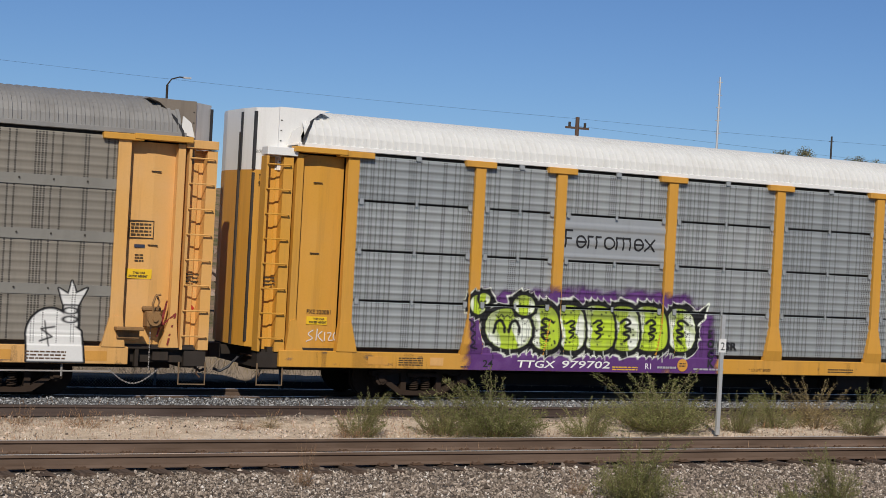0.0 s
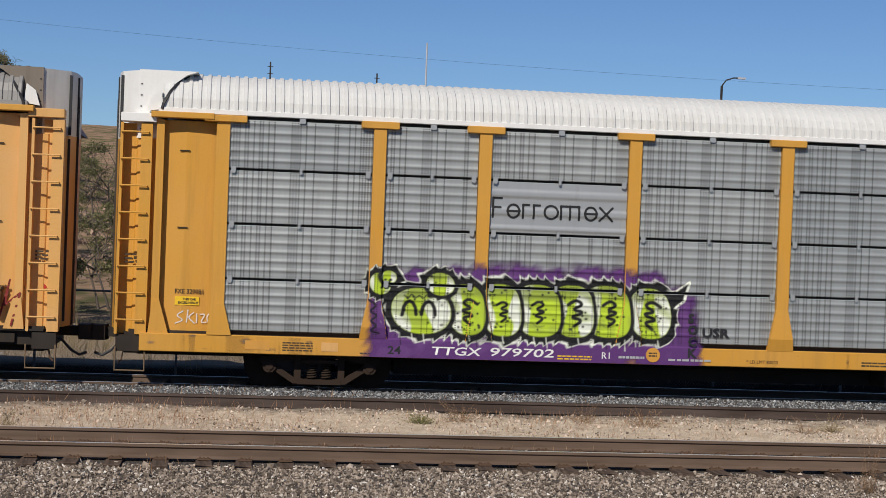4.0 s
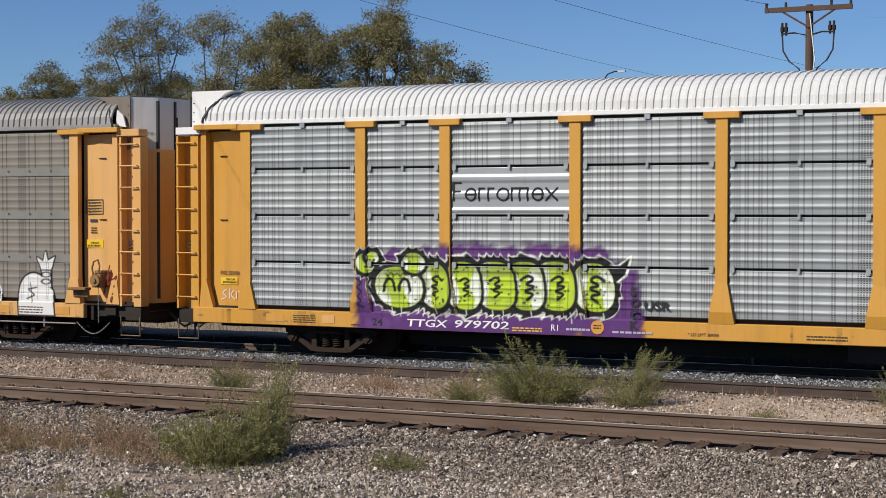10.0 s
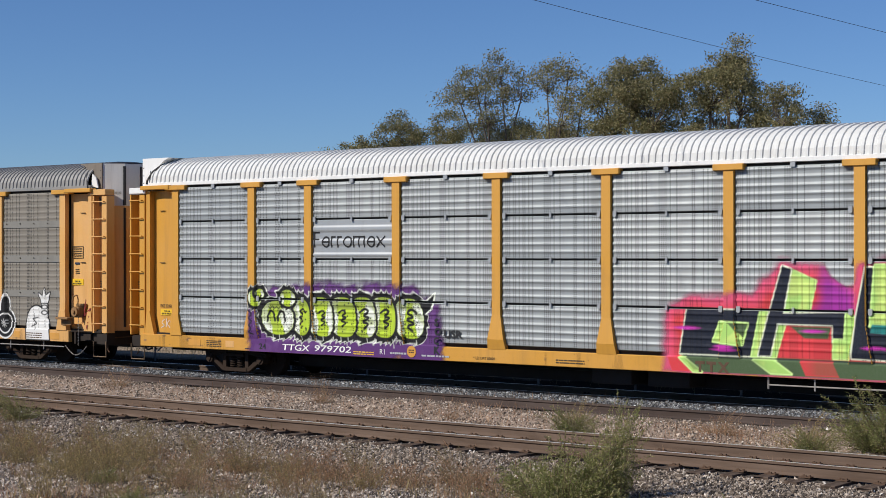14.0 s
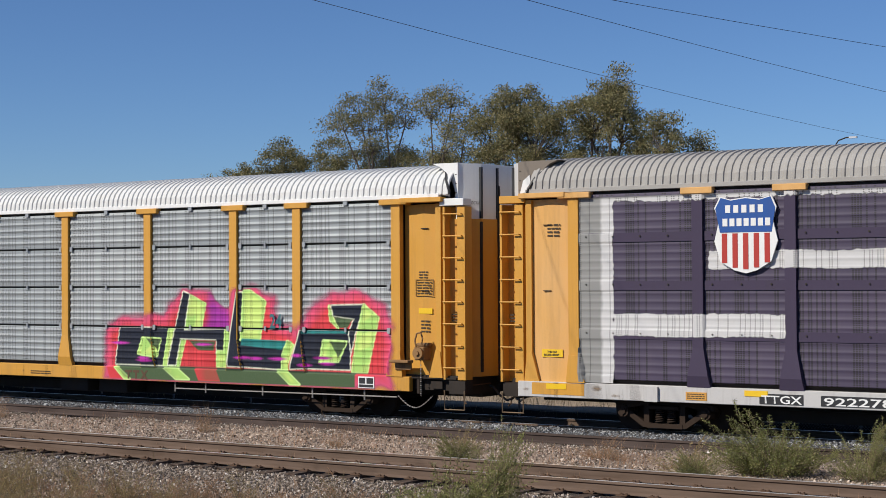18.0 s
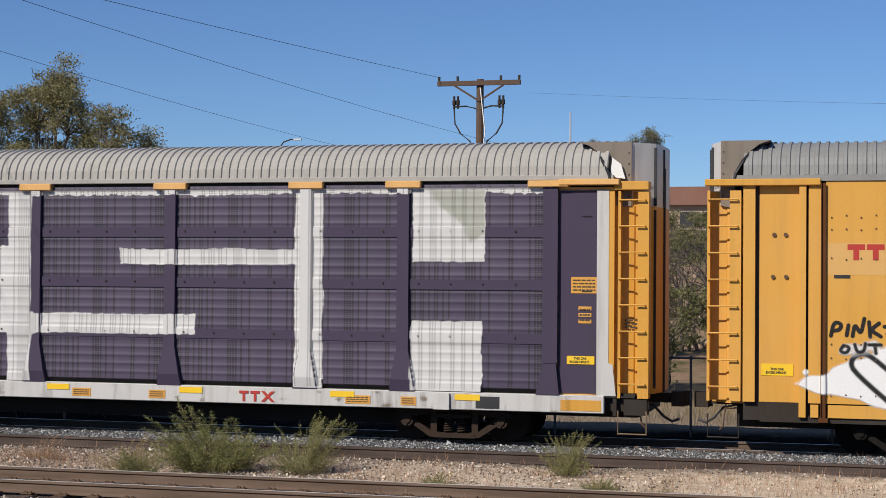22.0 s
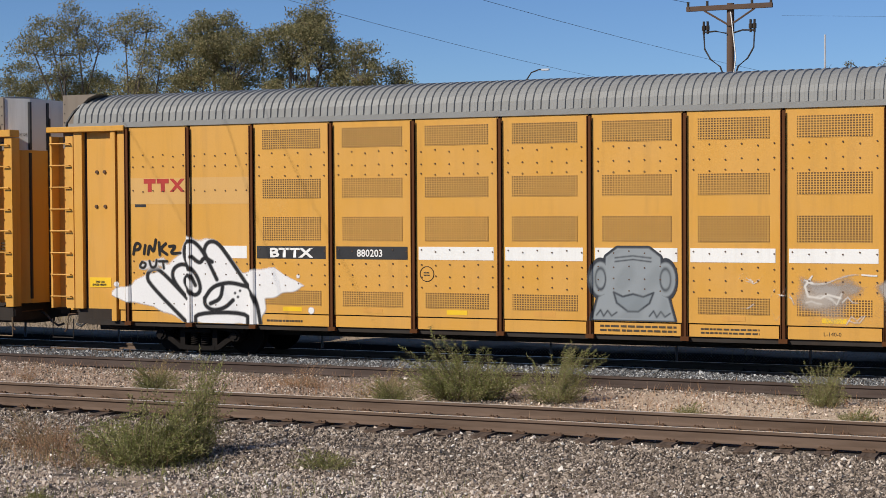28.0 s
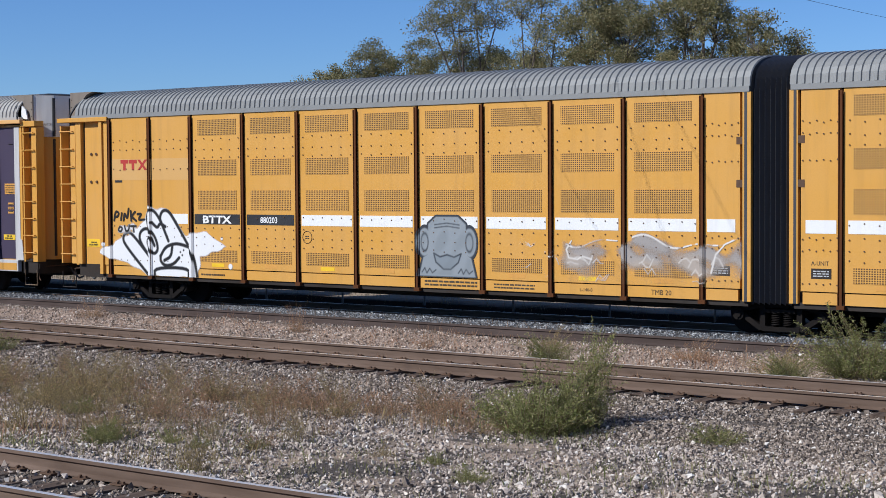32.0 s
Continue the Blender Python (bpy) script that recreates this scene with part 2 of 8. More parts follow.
BLUE = painted("blue_paint", (0.010, 0.075, 0.30), amount=0.2)
LABEL_YELLOW = painted("yellow_label", (0.80, 0.50, 0.01), amount=0.1)
LABEL_ORANGE = painted("orange_label", (0.62, 0.30, 0.05), amount=0.3)
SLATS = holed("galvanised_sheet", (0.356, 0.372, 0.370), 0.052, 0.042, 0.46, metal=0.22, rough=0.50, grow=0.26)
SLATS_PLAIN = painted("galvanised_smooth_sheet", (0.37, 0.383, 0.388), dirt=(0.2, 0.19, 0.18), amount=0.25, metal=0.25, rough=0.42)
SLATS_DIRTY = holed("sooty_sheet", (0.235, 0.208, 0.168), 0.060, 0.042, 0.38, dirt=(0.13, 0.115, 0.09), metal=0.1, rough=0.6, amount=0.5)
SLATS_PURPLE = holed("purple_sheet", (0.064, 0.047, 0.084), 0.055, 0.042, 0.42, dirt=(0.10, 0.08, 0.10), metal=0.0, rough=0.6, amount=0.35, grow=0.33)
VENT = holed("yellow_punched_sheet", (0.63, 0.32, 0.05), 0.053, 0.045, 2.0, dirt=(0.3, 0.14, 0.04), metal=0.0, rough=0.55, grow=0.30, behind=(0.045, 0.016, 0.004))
SPRAY = spray("spray_paint")
# ---- the train: shared shapes ----
TRACK_Y = 31.38
POSTS = (-9.12, -7.18, -4.37, -1.45, 1.45, 4.37, 7.18, 9.12)
END_POST = 11.94
ROWS = (1.05, 2.00, 2.99, 3.97, 4.885)
FRONT = -1.60


def roof_curve(steps=16, half=1.60, rise=0.72, base=4.99):
    """Points (y, z) of the roof from the near eave over the top to the far one."""
    out = []
    for i in range(steps + 1):
        a = math.pi * i / steps
        c, s = math.cos(a), math.sin(a)
        out.append((-half * math.copysign(abs(c) ** 0.72, c), base + rise * s ** 0.80))
    return out


def corrugation(z, low):
    """How far a slat's ribs stand out at height z above the slat's foot."""
    s = ((np.asarray(z) - low - 0.09) / 0.165) % 1.0
    return 0.021 * np.clip(1.25 - np.abs(s - 0.5) * 5.0, 0, 1)


def ribbed_roof(x0, x1, material, rise=0.72, pitch=0.165, height=0.030):
    """A roof sheet with ribs across it."""
    curve = roof_curve(rise=rise)
    xs, ups = [], []
    n = round((x1 - x0) / pitch)
    for i in range(n):
        for dx, up in ((0.0, 0), (0.48, 0), (0.58, 1), (0.90, 1)):
            xs.append(x0 + (i + dx) * (x1 - x0) / n)
            ups.append(up * height)
    xs.append(x1), ups.append(0.0)
    verts = []
    for x, up in zip(xs, ups):
        for y, z in curve:
            v = Vector((0, y * 0.7, max(z - 4.9, 0.02))).normalized() * up
            verts.append((x, y + v.y, z + v.z))
    k = len(curve)
    faces = [(i * k + j, (i + 1) * k + j, (i + 1) * k + j + 1, i * k + j + 1) for i in range(len(xs) - 1) for j in range(k - 1)]
    me = mesh_of("roof", verts, faces, material)
    return me


def slat_mesh(width, low, high, material, ribs=True, depth=1.0):
    """A side slat with lengthwise ribs, its origin at its foot's middle."""
    zs = np.unique(np.concatenate([np.arange(low + 0.02, high - 0.03, 0.0206), [high - 0.022]]))
    out = corrugation(zs, low) if ribs else 0.022 * np.clip(np.sin((zs - low) / (high - low) * 3 * 2 * np.pi) * 1.4, 0, 1)
    out = depth * np.where((zs < low + 0.07) | (zs > high - 0.07), 0, out)
    v = [(sx * width / 2, -o, z - low) for z, o in zip(zs, out) for sx in (-1, 1)]
    f = [(2 * i, 2 * i + 1, 2 * i + 3, 2 * i + 2) for i in range(len(zs) - 1)]
    n = len(v)
    v += [(sx * width / 2, 0.03, z) for z in (0.02, high - low - 0.022) for sx in (-1, 1)]
    f += [(n, n + 1, 1, 0), (n - 2, n - 1, n + 3, n + 2)]
    return mesh_of("side_slat", v, f, material, smooth=True)


def post_shape():
    bm = bmesh.new()
    prism(bm, [(-0.115, 1.75), (0.115, 1.75), (0.115, 4.82), (-0.115, 4.82)], "y", -1.665, -1.54)
    # the flared foot stands out towards the sill
    top = [bm.verts.new(p) for p in ((-0.115, -1.665, 1.75), (0.115, -1.665, 1.75), (0.115, -1.54, 1.75), (-0.115, -1.54, 1.75))]
    mid = [bm.verts.new(p) for p in ((-0.22, -1.70, 1.20), (0.22, -1.70, 1.20), (0.22, -1.54, 1.20), (-0.22, -1.54, 1.20))]
    low = [bm.verts.new(p) for p in ((-0.25, -1.645, 0.975), (0.25, -1.645, 0.975), (0.25, -1.54, 0.975), (-0.25, -1.54, 0.975))]
    for a, b in ((mid, top), (low, mid)):
        for i in range(4):
            j = (i + 1) % 4
            bm.faces.new((a[i], a[j], b[j], b[i]))
    return bm


def side_y(x, z, posts, depth=1.0):
    """The y of an autorack's near side, for paint that lies on it."""
    y = np.full(x.shape, FRONT + 0.012)
    low = np.select([z < ROWS[1], z < ROWS[2], z < ROWS[3]], ROWS[:3], ROWS[3])
    high = np.select([z < ROWS[1], z < ROWS[2], z < ROWS[3]], ROWS[1:4], ROWS[4])
    y -= depth * np.where((z < low + 0.07) | (z > high - 0.07), 0.0, corrugation(z, low))
    if depth < 1:
        y = np.where(np.minimum(z - low, high - z) < 0.105, FRONT - 0.016, y)
    for p in posts:
        flare = np.interp(z, (0.975, 1.2, 1.75), (0.25, 0.22, 0.115))
        out = np.interp(z, (0.975, 1.2, 1.75, 1.76), (1.645, 1.70, 1.665, 1.665))
        y = np.where(np.abs(x - p) < flare, -out, y)
    return np.where(z < 1.0, -1.642, y)


# ---- sprayed paint: shapes as soft masks ----
def away(x, z, points, closed=False):
    """The distance to a line of points."""
    d = np.full(x.shape, 9.0)
    pts = list(points) + ([points[0]] if closed else [])
    for (ax, az), (bx, bz) in zip(pts, pts[1:]):
        vx, vz = bx - ax, bz - az
        t = np.clip(((x - ax) * vx + (z - az) * vz) / (vx * vx + vz * vz + 1e-9), 0, 1)
        d = np.minimum(d, np.hypot(x - ax - t * vx, z - az - t * vz))
    return d


def eased(points):
    """Rounds the corners of a line of points."""
    for _ in range(2):
        points = [points[0]] + [(a[0] * (1 - k) + b[0] * k, a[1] * (1 - k) + b[1] * k) for a, b in zip(points, points[1:]) for k in (0.25, 0.75)] + [points[-1]]
    return points


def inside(x, z, points):
    """The signed distance to an outline, below zero inside it."""
    d, odd = away(x, z, points, True), np.zeros(x.shape, bool)
    for (ax, az), (bx, bz) in zip(points, list(points[1:]) + [points[0]]):
        hit = ((az > z) != (bz > z)) & (x < (bx - ax) * (z - az) / (bz - az + 1e-12) + ax)
        odd ^= hit
    return np.where(odd, -d, d)


def oval(x, z, cx, cz, rx, rz):
    k = np.hypot((x - cx) / rx, (z - cz) / rz)
    return (k - 1) * min(rx, rz)


def lay(sheet, mask, colour):
    """Lays a colour over the sheet where the mask is."""
    m = np.clip(mask, 0, 1)[..., None]
    a = sheet[..., 3:] * (1 - m) + m
    sheet[..., :3] = np.where(a > 1e-4, (np.array(colour) * m + sheet[..., :3] * sheet[..., 3:] * (1 - m)) / np.maximum(a, 1e-4), sheet[..., :3])
    sheet[..., 3:] = a


def soft(d, width=0.012):
    return np.clip(0.5 - d / (2 * width), 0, 1)


def wobble(x, z, scale, seed):
    out = np.zeros(x.shape)
    r = np.random.default_rng(seed)
    for _ in range(6):
        a, b, c = r.normal(0, scale, 2).tolist() + [r.uniform(0, 6.28)]
        out += np.sin(a * x + b * z + c) / 6
    return out


def sprayed(name, label, car, x0, x1, z0, z1, step, draw, surface, material=None):
    """A thin coat of paint that follows the side."""
    nx, nz = round((x1 - x0) / step) + 1, round((z1 - z0) / step) + 1
    x, z = np.meshgrid(np.linspace(x0, x1, nx), np.linspace(z0, z1, nz), indexing="ij")
    sheet = np.zeros((nx, nz, 4))
    draw(x, z, sheet)
    i = np.arange(nx * nz).reshape(nx, nz)
    quads = np.stack([i[:-1, :-1], i[1:, :-1], i[1:, 1:], i[:-1, 1:]], -1).reshape(-1, 4)
    quads = quads[sheet.reshape(-1, 4)[quads, 3].max(1) > 0.05]
    used, back = np.unique(quads, return_inverse=True)
    y = surface(x, z) - 0.007
    verts = np.stack([x, y, z], -1).reshape(-1, 3)[used]
    me = mesh_of(name, verts, back.reshape(-1, 4), material or SPRAY, smooth=True)
    me.color_attributes.new("paint", "FLOAT_COLOR", "POINT").data.foreach_set("color", sheet.reshape(-1, 4)[used].astype(np.float32).ravel())
    return part(name, me, None, car, label)


# ---- bogies, couplers ----
def wheelset_mesh():
    bm = bmesh.new()
    for s in (-1, 1):
        for y0, y1, r in ((0.69, 0.715, 0.455), (0.715, 0.83, 0.425), (0.83, 0.845, 0.40)):
            rod(bm, (0, s * y0, 0), (0, s * y1, 0), r, 28)
        rod(bm, (0, s * 0.845, 0), (0, s * 0.90, 0), 0.13, 12)
        for k in range(3):
            a = k * 2.1
            rod(bm, (0.25 * math.cos(a), s * 0.84, 0.25 * math.sin(a)), (0.25 * math.cos(a), s * 0.853, 0.25 * math.sin(a)), 0.03, 6)
    rod(bm, (0, -0.95, 0), (0, 0.95, 0), 0.08, 10)
    return bm


def side_frame_mesh():
    bm = bmesh.new()
    for s in (-1, 1):
        for bar in ([(0.30, 0.20), (0.30, 0.11), (0.48, 0.11), (0.86, 0.36), (0.78, 0.44), (0.46, 0.22)], [(0.34, 0.20), (0.46, 0.20), (0.46, 0.62), (0.34, 0.62)],
                    [(0.44, 0.66), (0.44, 0.56), (0.74, 0.50), (1.10, 0.48), (1.10, 0.58), (0.80, 0.62)]):
            prism(bm, [(s * a, b) for a, b in bar], "y", -1.17, -1.02)
    box(bm, -0.40, 0.40, -1.18, -1.02, 0.10, 0.19)
    box(bm, -0.46, 0.46, -1.15, -1.02, 0.57, 0.66)
    box(bm, -0.33, 0.33, -1.21, -1.0, 0.48, 0.55)
    return bm


def spring_mesh():
    """One coil spring of the bogie."""
    turns = [(0.082 * math.cos(a), 0.082 * math.sin(a), 0.20 + 0.27 * a / 37.7) for a in np.linspace(0, 37.7, 61)]
    return bent(bmesh.new(), turns, 0.017, 5)


def bearing_mesh():
    bm = bmesh.new()
    for cx in (0.0,):
        rod(bm, (cx, -1.22, 0.425), (cx, -0.98, 0.425), 0.125, 12)
        rod(bm, (cx, -1.25, 0.425), (cx, -1.21, 0.425), 0.07, 10)
        for k in range(3):
            a = k * 2.1 + 0.4
            rod(bm, (cx + 0.085 * math.cos(a), -1.245, 0.425 + 0.085 * math.sin(a)), (cx + 0.085 * math.cos(a), -1.21, 0.425 + 0.085 * math.sin(a)), 0.022, 6)
    return bm


def to_mesh(name, bm, material, smooth=False):
    me = bpy.data.meshes.new(name)
    bm.to_mesh(me)
    bm.free()
    if smooth:
        me.polygons.foreach_set("use_smooth", np.ones(len(me.polygons), bool))
    me.materials.append(material)
    return me


DUSTY = painted("dusty_cast_steel", (0.042, 0.028, 0.020), dirt=(0.03, 0.024, 0.020), fade=0.03, amount=0.6, rough=0.85, spec=0.08)
WHEELSET, FRAME = to_mesh("wheelset", wheelset_mesh(), DUSTY), to_mesh("side_frame", side_frame_mesh(), DUSTY)
SPRING, BEARING = to_mesh("spring", spring_mesh(), DUSTY, True), to_mesh("bearing_cap", bearing_mesh(), DUSTY)
BOLSTER = to_mesh("bolster", boxes((-0.25, 0.25, -1.12, 1.12, 0.44, 0.62), (-0.06, 0.06, -0.9, 0.9, 0.3, 0.44)), STEEL)
turning = []


# Near-black for bogies and sleepers, with the shade below the cars in its colour.
SHADE_BLACK = painted("oily_black_steel", (0.012, 0.010, 0.009), dirt=(0.03, 0.022, 0.016), fade=0.01, amount=0.5, rough=0.75, spec=0.08)
SHADED_SHAPES = [me.copy() for me in (FRAME, SPRING, BEARING, WHEELSET, BOLSTER)]
for me in SHADED_SHAPES:
    me.materials[0] = SHADE_BLACK


def bogie(car, x, shaded=False):
    b = new("bogie")
    b.parent, b.location = car, (x, 0, 0)
    frame_me, spring_me, bearing_me, wheel_me, bolster_me = SHADED_SHAPES if shaded else (FRAME, SPRING, BEARING, WHEELSET, BOLSTER)
    for s in (-1, 1):
        frame_side = part("side_frame", frame_me, None, b)
        frame_side.rotation_euler.z, frame_side.location.y = (0, -0.12) if s < 0 else (math.pi, 0.12)
        for dx in (-0.13, 0.13):
            part("spring", spring_me, None, b).location = (dx, s * 1.22, 0)
    for dx in (-0.915, 0.915):
        part("bearing_cap", bearing_me, None, b).location = (dx, -0.12, 0)
    part("bolster", bolster_me, None, b)
    for dx in (-0.915, 0.915):
        w = part("wheelset", wheel_me, None, car, "rusty steel wheelset with worn treads")
        w.location = (x + dx, 0, 0.425)
        turning.append(w)


def coupler(car, x, s):
    """Drawbar, knuckle, air hose and uncoupling lever at one end."""
    bm = boxes((min(x, x + s * 0.62), max(x, x + s * 0.62), -0.09, 0.09, 0.78, 0.96))
    prism(bm, [(x + s * 0.5, 0.22), (x + s * 0.85, 0.20), (x + s * 0.82, 0.02), (x + s * 0.70, -0.02), (x + s * 0.80, -0.2), (x + s * 0.55, -0.2)], "z", 0.72, 1.0)
    part("coupler", bm, STEEL, car)
    h = bmesh.new()
    bent(h, [(x, -0.35, 0.80), (x + s * 0.25, -0.38, 0.74), (x + s * 0.42, -0.36, 0.55), (x + s * 0.58, -0.33, 0.45), (x + s * 0.72, -0.3, 0.5)], 0.028, 7)
    part("air_hose", h, RUBBER, car, "black rubber air hose")
    lever = bmesh.new()
    bent(lever, [(x - s * 0.1, -1.35, 0.82), (x + s * 0.12, -1.4, 0.80), (x + s * 0.16, -1.42, 0.48), (x + s * 0.22, -1.42, 0.42)], 0.018, 6)
    bent(lever, [(x + s * 0.12, -1.4, 0.80), (x + s * 0.2, -0.4, 0.82)], 0.016, 6)
    part("uncoupling_lever", lever, RUST, car)


def stirrup(car, xa, xb, material):
    bm = bmesh.new()
    bent(bm, [(xa, -1.58, 0.72), (xa, -1.58, 0.30), (xb, -1.58, 0.30), (xb, -1.58, 0.72)], 0.018, 6)
    part("stirrup_step", bm, material, car)


def ladder(car, xa, xb, frame, top=4.72, low=0.95, deep=-1.30):
    """A ladder with a back plate, two stiles and rungs whose ends are bent in."""
    lo, hi = min(xa, xb), max(xa, xb)
    ob = part("ladder", boxes((lo + 0.05, hi - 0.2, deep - 0.03, deep, low, top)), frame, car)
    part("stile", boxes((lo, lo + 0.05, -1.60, deep, low, top)), frame, ob)
    part("stile", boxes((hi - 0.20, hi, -1.58, deep, low, top)), frame, ob)
    for k in range(8):
        z = low + 0.26 + k * (top - low - 0.42) / 7
        bm = bmesh.new()
        bent(bm, [(lo + 0.02, -1.56, z - 0.01), (lo + 0.02, -1.64, z), (hi - 0.06, -1.64, z), (hi - 0.06, -1.56, z - 0.01)], 0.016, 6)
        part("rung", bm, frame, ob)
    return ob


def bars(car, x, z, w, h, rows, cols, material, y, name="stencil", fill=0.48):
    """Writing too small to read: plain bars."""
    r = random.Random(round(x * 100) + round(z * 1000))
    bm = bmesh.new()
    for i in range(rows):
        zz = z + h - (i + 0.5) * h / rows
        xx = x
        while xx < x + w - 0.01:
            ln = min(r.uniform(0.5, 1.2) * w / cols, x + w - xx)
            box(bm, xx, xx + ln * 0.8, y, y + 0.004, zz - h / rows * fill / 2, zz + h / rows * fill / 2)
            xx += ln
    return tagged(part(name, bm, material, car), kind="stuff")


def plate(car, name, x0, x1, z0, z1, material, y=-1.648, label=""):
    return part(name, boxes((x0, x1, y, y + 0.012, z0, z1)), material, car, label)
# ---- autoracks ----
POST_MESH = {}
SLAT_MESH = {}


def autorack(name, label, centre, look_of):
    """A bilevel car carrier; look_of names its materials."""
    car = thing(name, label, "railway car", (centre, TRACK_Y, 0), group="cars of the freight train")
    frame, posts, roof, slats, sill, top = (look_of[k] for k in ("frame", "posts", "roof", "slats", "sill", "top"))
    for s, nm in ((-1, "side_sill"), (1, "side_sill")):
        y0, y1 = (-1.64, -1.50) if s < 0 else (1.50, 1.64)
        part(nm, boxes((-13.30, look_of["sill_end"], y0, y1, 0.66, 0.985), bevel=0.012), sill, car)
    end = look_of["sill_end"]
    part("end_girder", boxes((end + 0.01, 13.5, -1.44, -1.2, 0.70, 0.98), (end + 0.01, 13.5, -1.58, -1.44, 0.955, 0.985), (end + 0.15, end + 0.22, -1.56, -1.44, 0.62, 0.95), (end + 0.5, end + 0.8, -1.52, -1.44, 0.74, 0.90)), STEEL, car, "grimy steel framing under the corner")
    part("deck", boxes((-13.5, 13.5, -1.5, 1.5, 0.93, 1.03)), STEEL, car)
    bm = boxes((-13.4, 13.4, -0.38, 0.38, 0.50, 0.93), (-8.6, 8.6, -0.45, 0.45, 0.26, 0.5))
    for x in np.arange(-12, 12.1, 1.5):
        box(bm, x - 0.05, x + 0.05, -1.5, 1.5, 0.70, 0.93)
    part("centre_sill", bm, STEEL, car)
    # Added dark box that fills the rack, so the seams look unlit inside.
    part("lining", boxes((-11.9, 11.9, -1.50, 1.50, 1.03, 4.93)), SEAM_DARK, car, "dark box that stands in for the unlit inside of the rack")
    part("far_side", boxes((-12.9, 12.9, 1.52, 1.60, 1.0, 4.93)), slats, car)
    part("roof_rail", boxes((-13.1, 13.1, -1.63, -1.50, 4.925, 5.02), (-13.1, 13.1, 1.50, 1.63, 4.925, 5.02), bevel=0.01), top, car)
    part("roof", ribbed_roof(-13.0, 13.0 + look_of.get("overhang", 0.0), roof), None, car, look_of["roof_label"])
    # posts
    if posts.name not in POST_MESH:
        POST_MESH[posts.name] = to_mesh("post", post_shape(), posts)
        POST_MESH[posts.name + "cap"] = to_mesh("post_cap", boxes((-0.345, 0.345, -1.70, -1.52, 4.80, 4.93), bevel=0.012), look_of["caps"])
        for me in (POST_MESH[posts.name], POST_MESH[posts.name + "cap"]):
            me.update()
    for x in POSTS:
        part("post", POST_MESH[posts.name], None, car).location.x = x
        part("post_cap", POST_MESH[posts.name + "cap"], None, car).location.x = x
    # slats, four to a bay
    edges = (-END_POST, *POSTS, END_POST)
    for a, b in zip(edges, edges[1:]):
        width = round(b - a - (0.25 if a > -11 and b < 11 else 0.24), 2)
        for r in range(4):
            plain = look_of.get("plain") == (r, round(a, 2))
            key = (width, r, slats.name, plain)
            if key not in SLAT_MESH:
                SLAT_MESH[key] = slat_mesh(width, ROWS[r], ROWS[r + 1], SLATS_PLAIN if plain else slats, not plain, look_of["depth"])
            ob = part("side_slat", SLAT_MESH[key], None, car)
            ob.location = ((a + b) / 2, FRONT + 0.012, ROWS[r])
            if r:
                for bx in (a + 0.20, (a + b) / 2, b - 0.20) if look_of["brackets"] else ():
                    k = part("bracket", BRACKET if bx != (a + b) / 2 else BRACKET_SMALL, None, car)
                    k.location = (bx, FRONT - 0.030, ROWS[r])
                if not look_of["brackets"]:
                    band = part("seam_band", BAND, None, car)
                    band.location, band.scale = ((a + b) / 2, FRONT - 0.002, ROWS[r]), (width, 1, 1)
                    band.material_slots[0].link = "OBJECT"
                    band.material_slots[0].material = look_of["band"]
                for bx in () if look_of["brackets"] else np.arange(a + 0.3, b - 0.2, 0.62):
                    k = part("bolt", BOLT, None, car)
                    k.location = (bx, FRONT - 0.02, ROWS[r] + 0.02)
    if look_of["brackets"]:
        for a, b in zip(edges, edges[1:]):
            part("clip", CLIP, None, car).location = ((a + b) / 2, FRONT - 0.02, 4.86)
    for s in (-1, 1):
        end_of_rack(car, s, look_of)
        bogie(car, s * 10.05)
        coupler(car, s * 13.45, s)
    return car


BRACKET = to_mesh("bracket", prism(bmesh.new(), [(-0.04, -0.06), (0.02, -0.08), (0.045, -0.04), (0.045, 0.055), (-0.04, 0.055)], "y", -0.012, 0.012), SLATS_PLAIN)
BRACKET_SMALL = to_mesh("bracket", boxes((-0.025, 0.025, -0.012, 0.012, -0.055, 0.055)), SLATS_PLAIN)
CLIP = to_mesh("clip", boxes((-0.055, 0.055, -0.02, 0.02, -0.03, 0.06)), SLATS_PLAIN)
BAND = to_mesh("seam_band", boxes((-0.5, 0.5, -0.012, 0.012, -0.095, 0.095)), SEAM_DARK)
BOLT = to_mesh("bolt", rod(bmesh.new(), (0, -0.02, 0), (0, 0.01, 0), 0.018, 6), SEAM_DARK)


STEP_STEEL = painted("worn_step_steel", (0.20, 0.13, 0.07), dirt=(0.05, 0.035, 0.025), amount=0.6, rough=0.8)
HOOD_RUST = painted("rust_stained_hood", (0.20, 0.165, 0.13), dirt=(0.08, 0.06, 0.045), amount=0.6, rough=0.8)


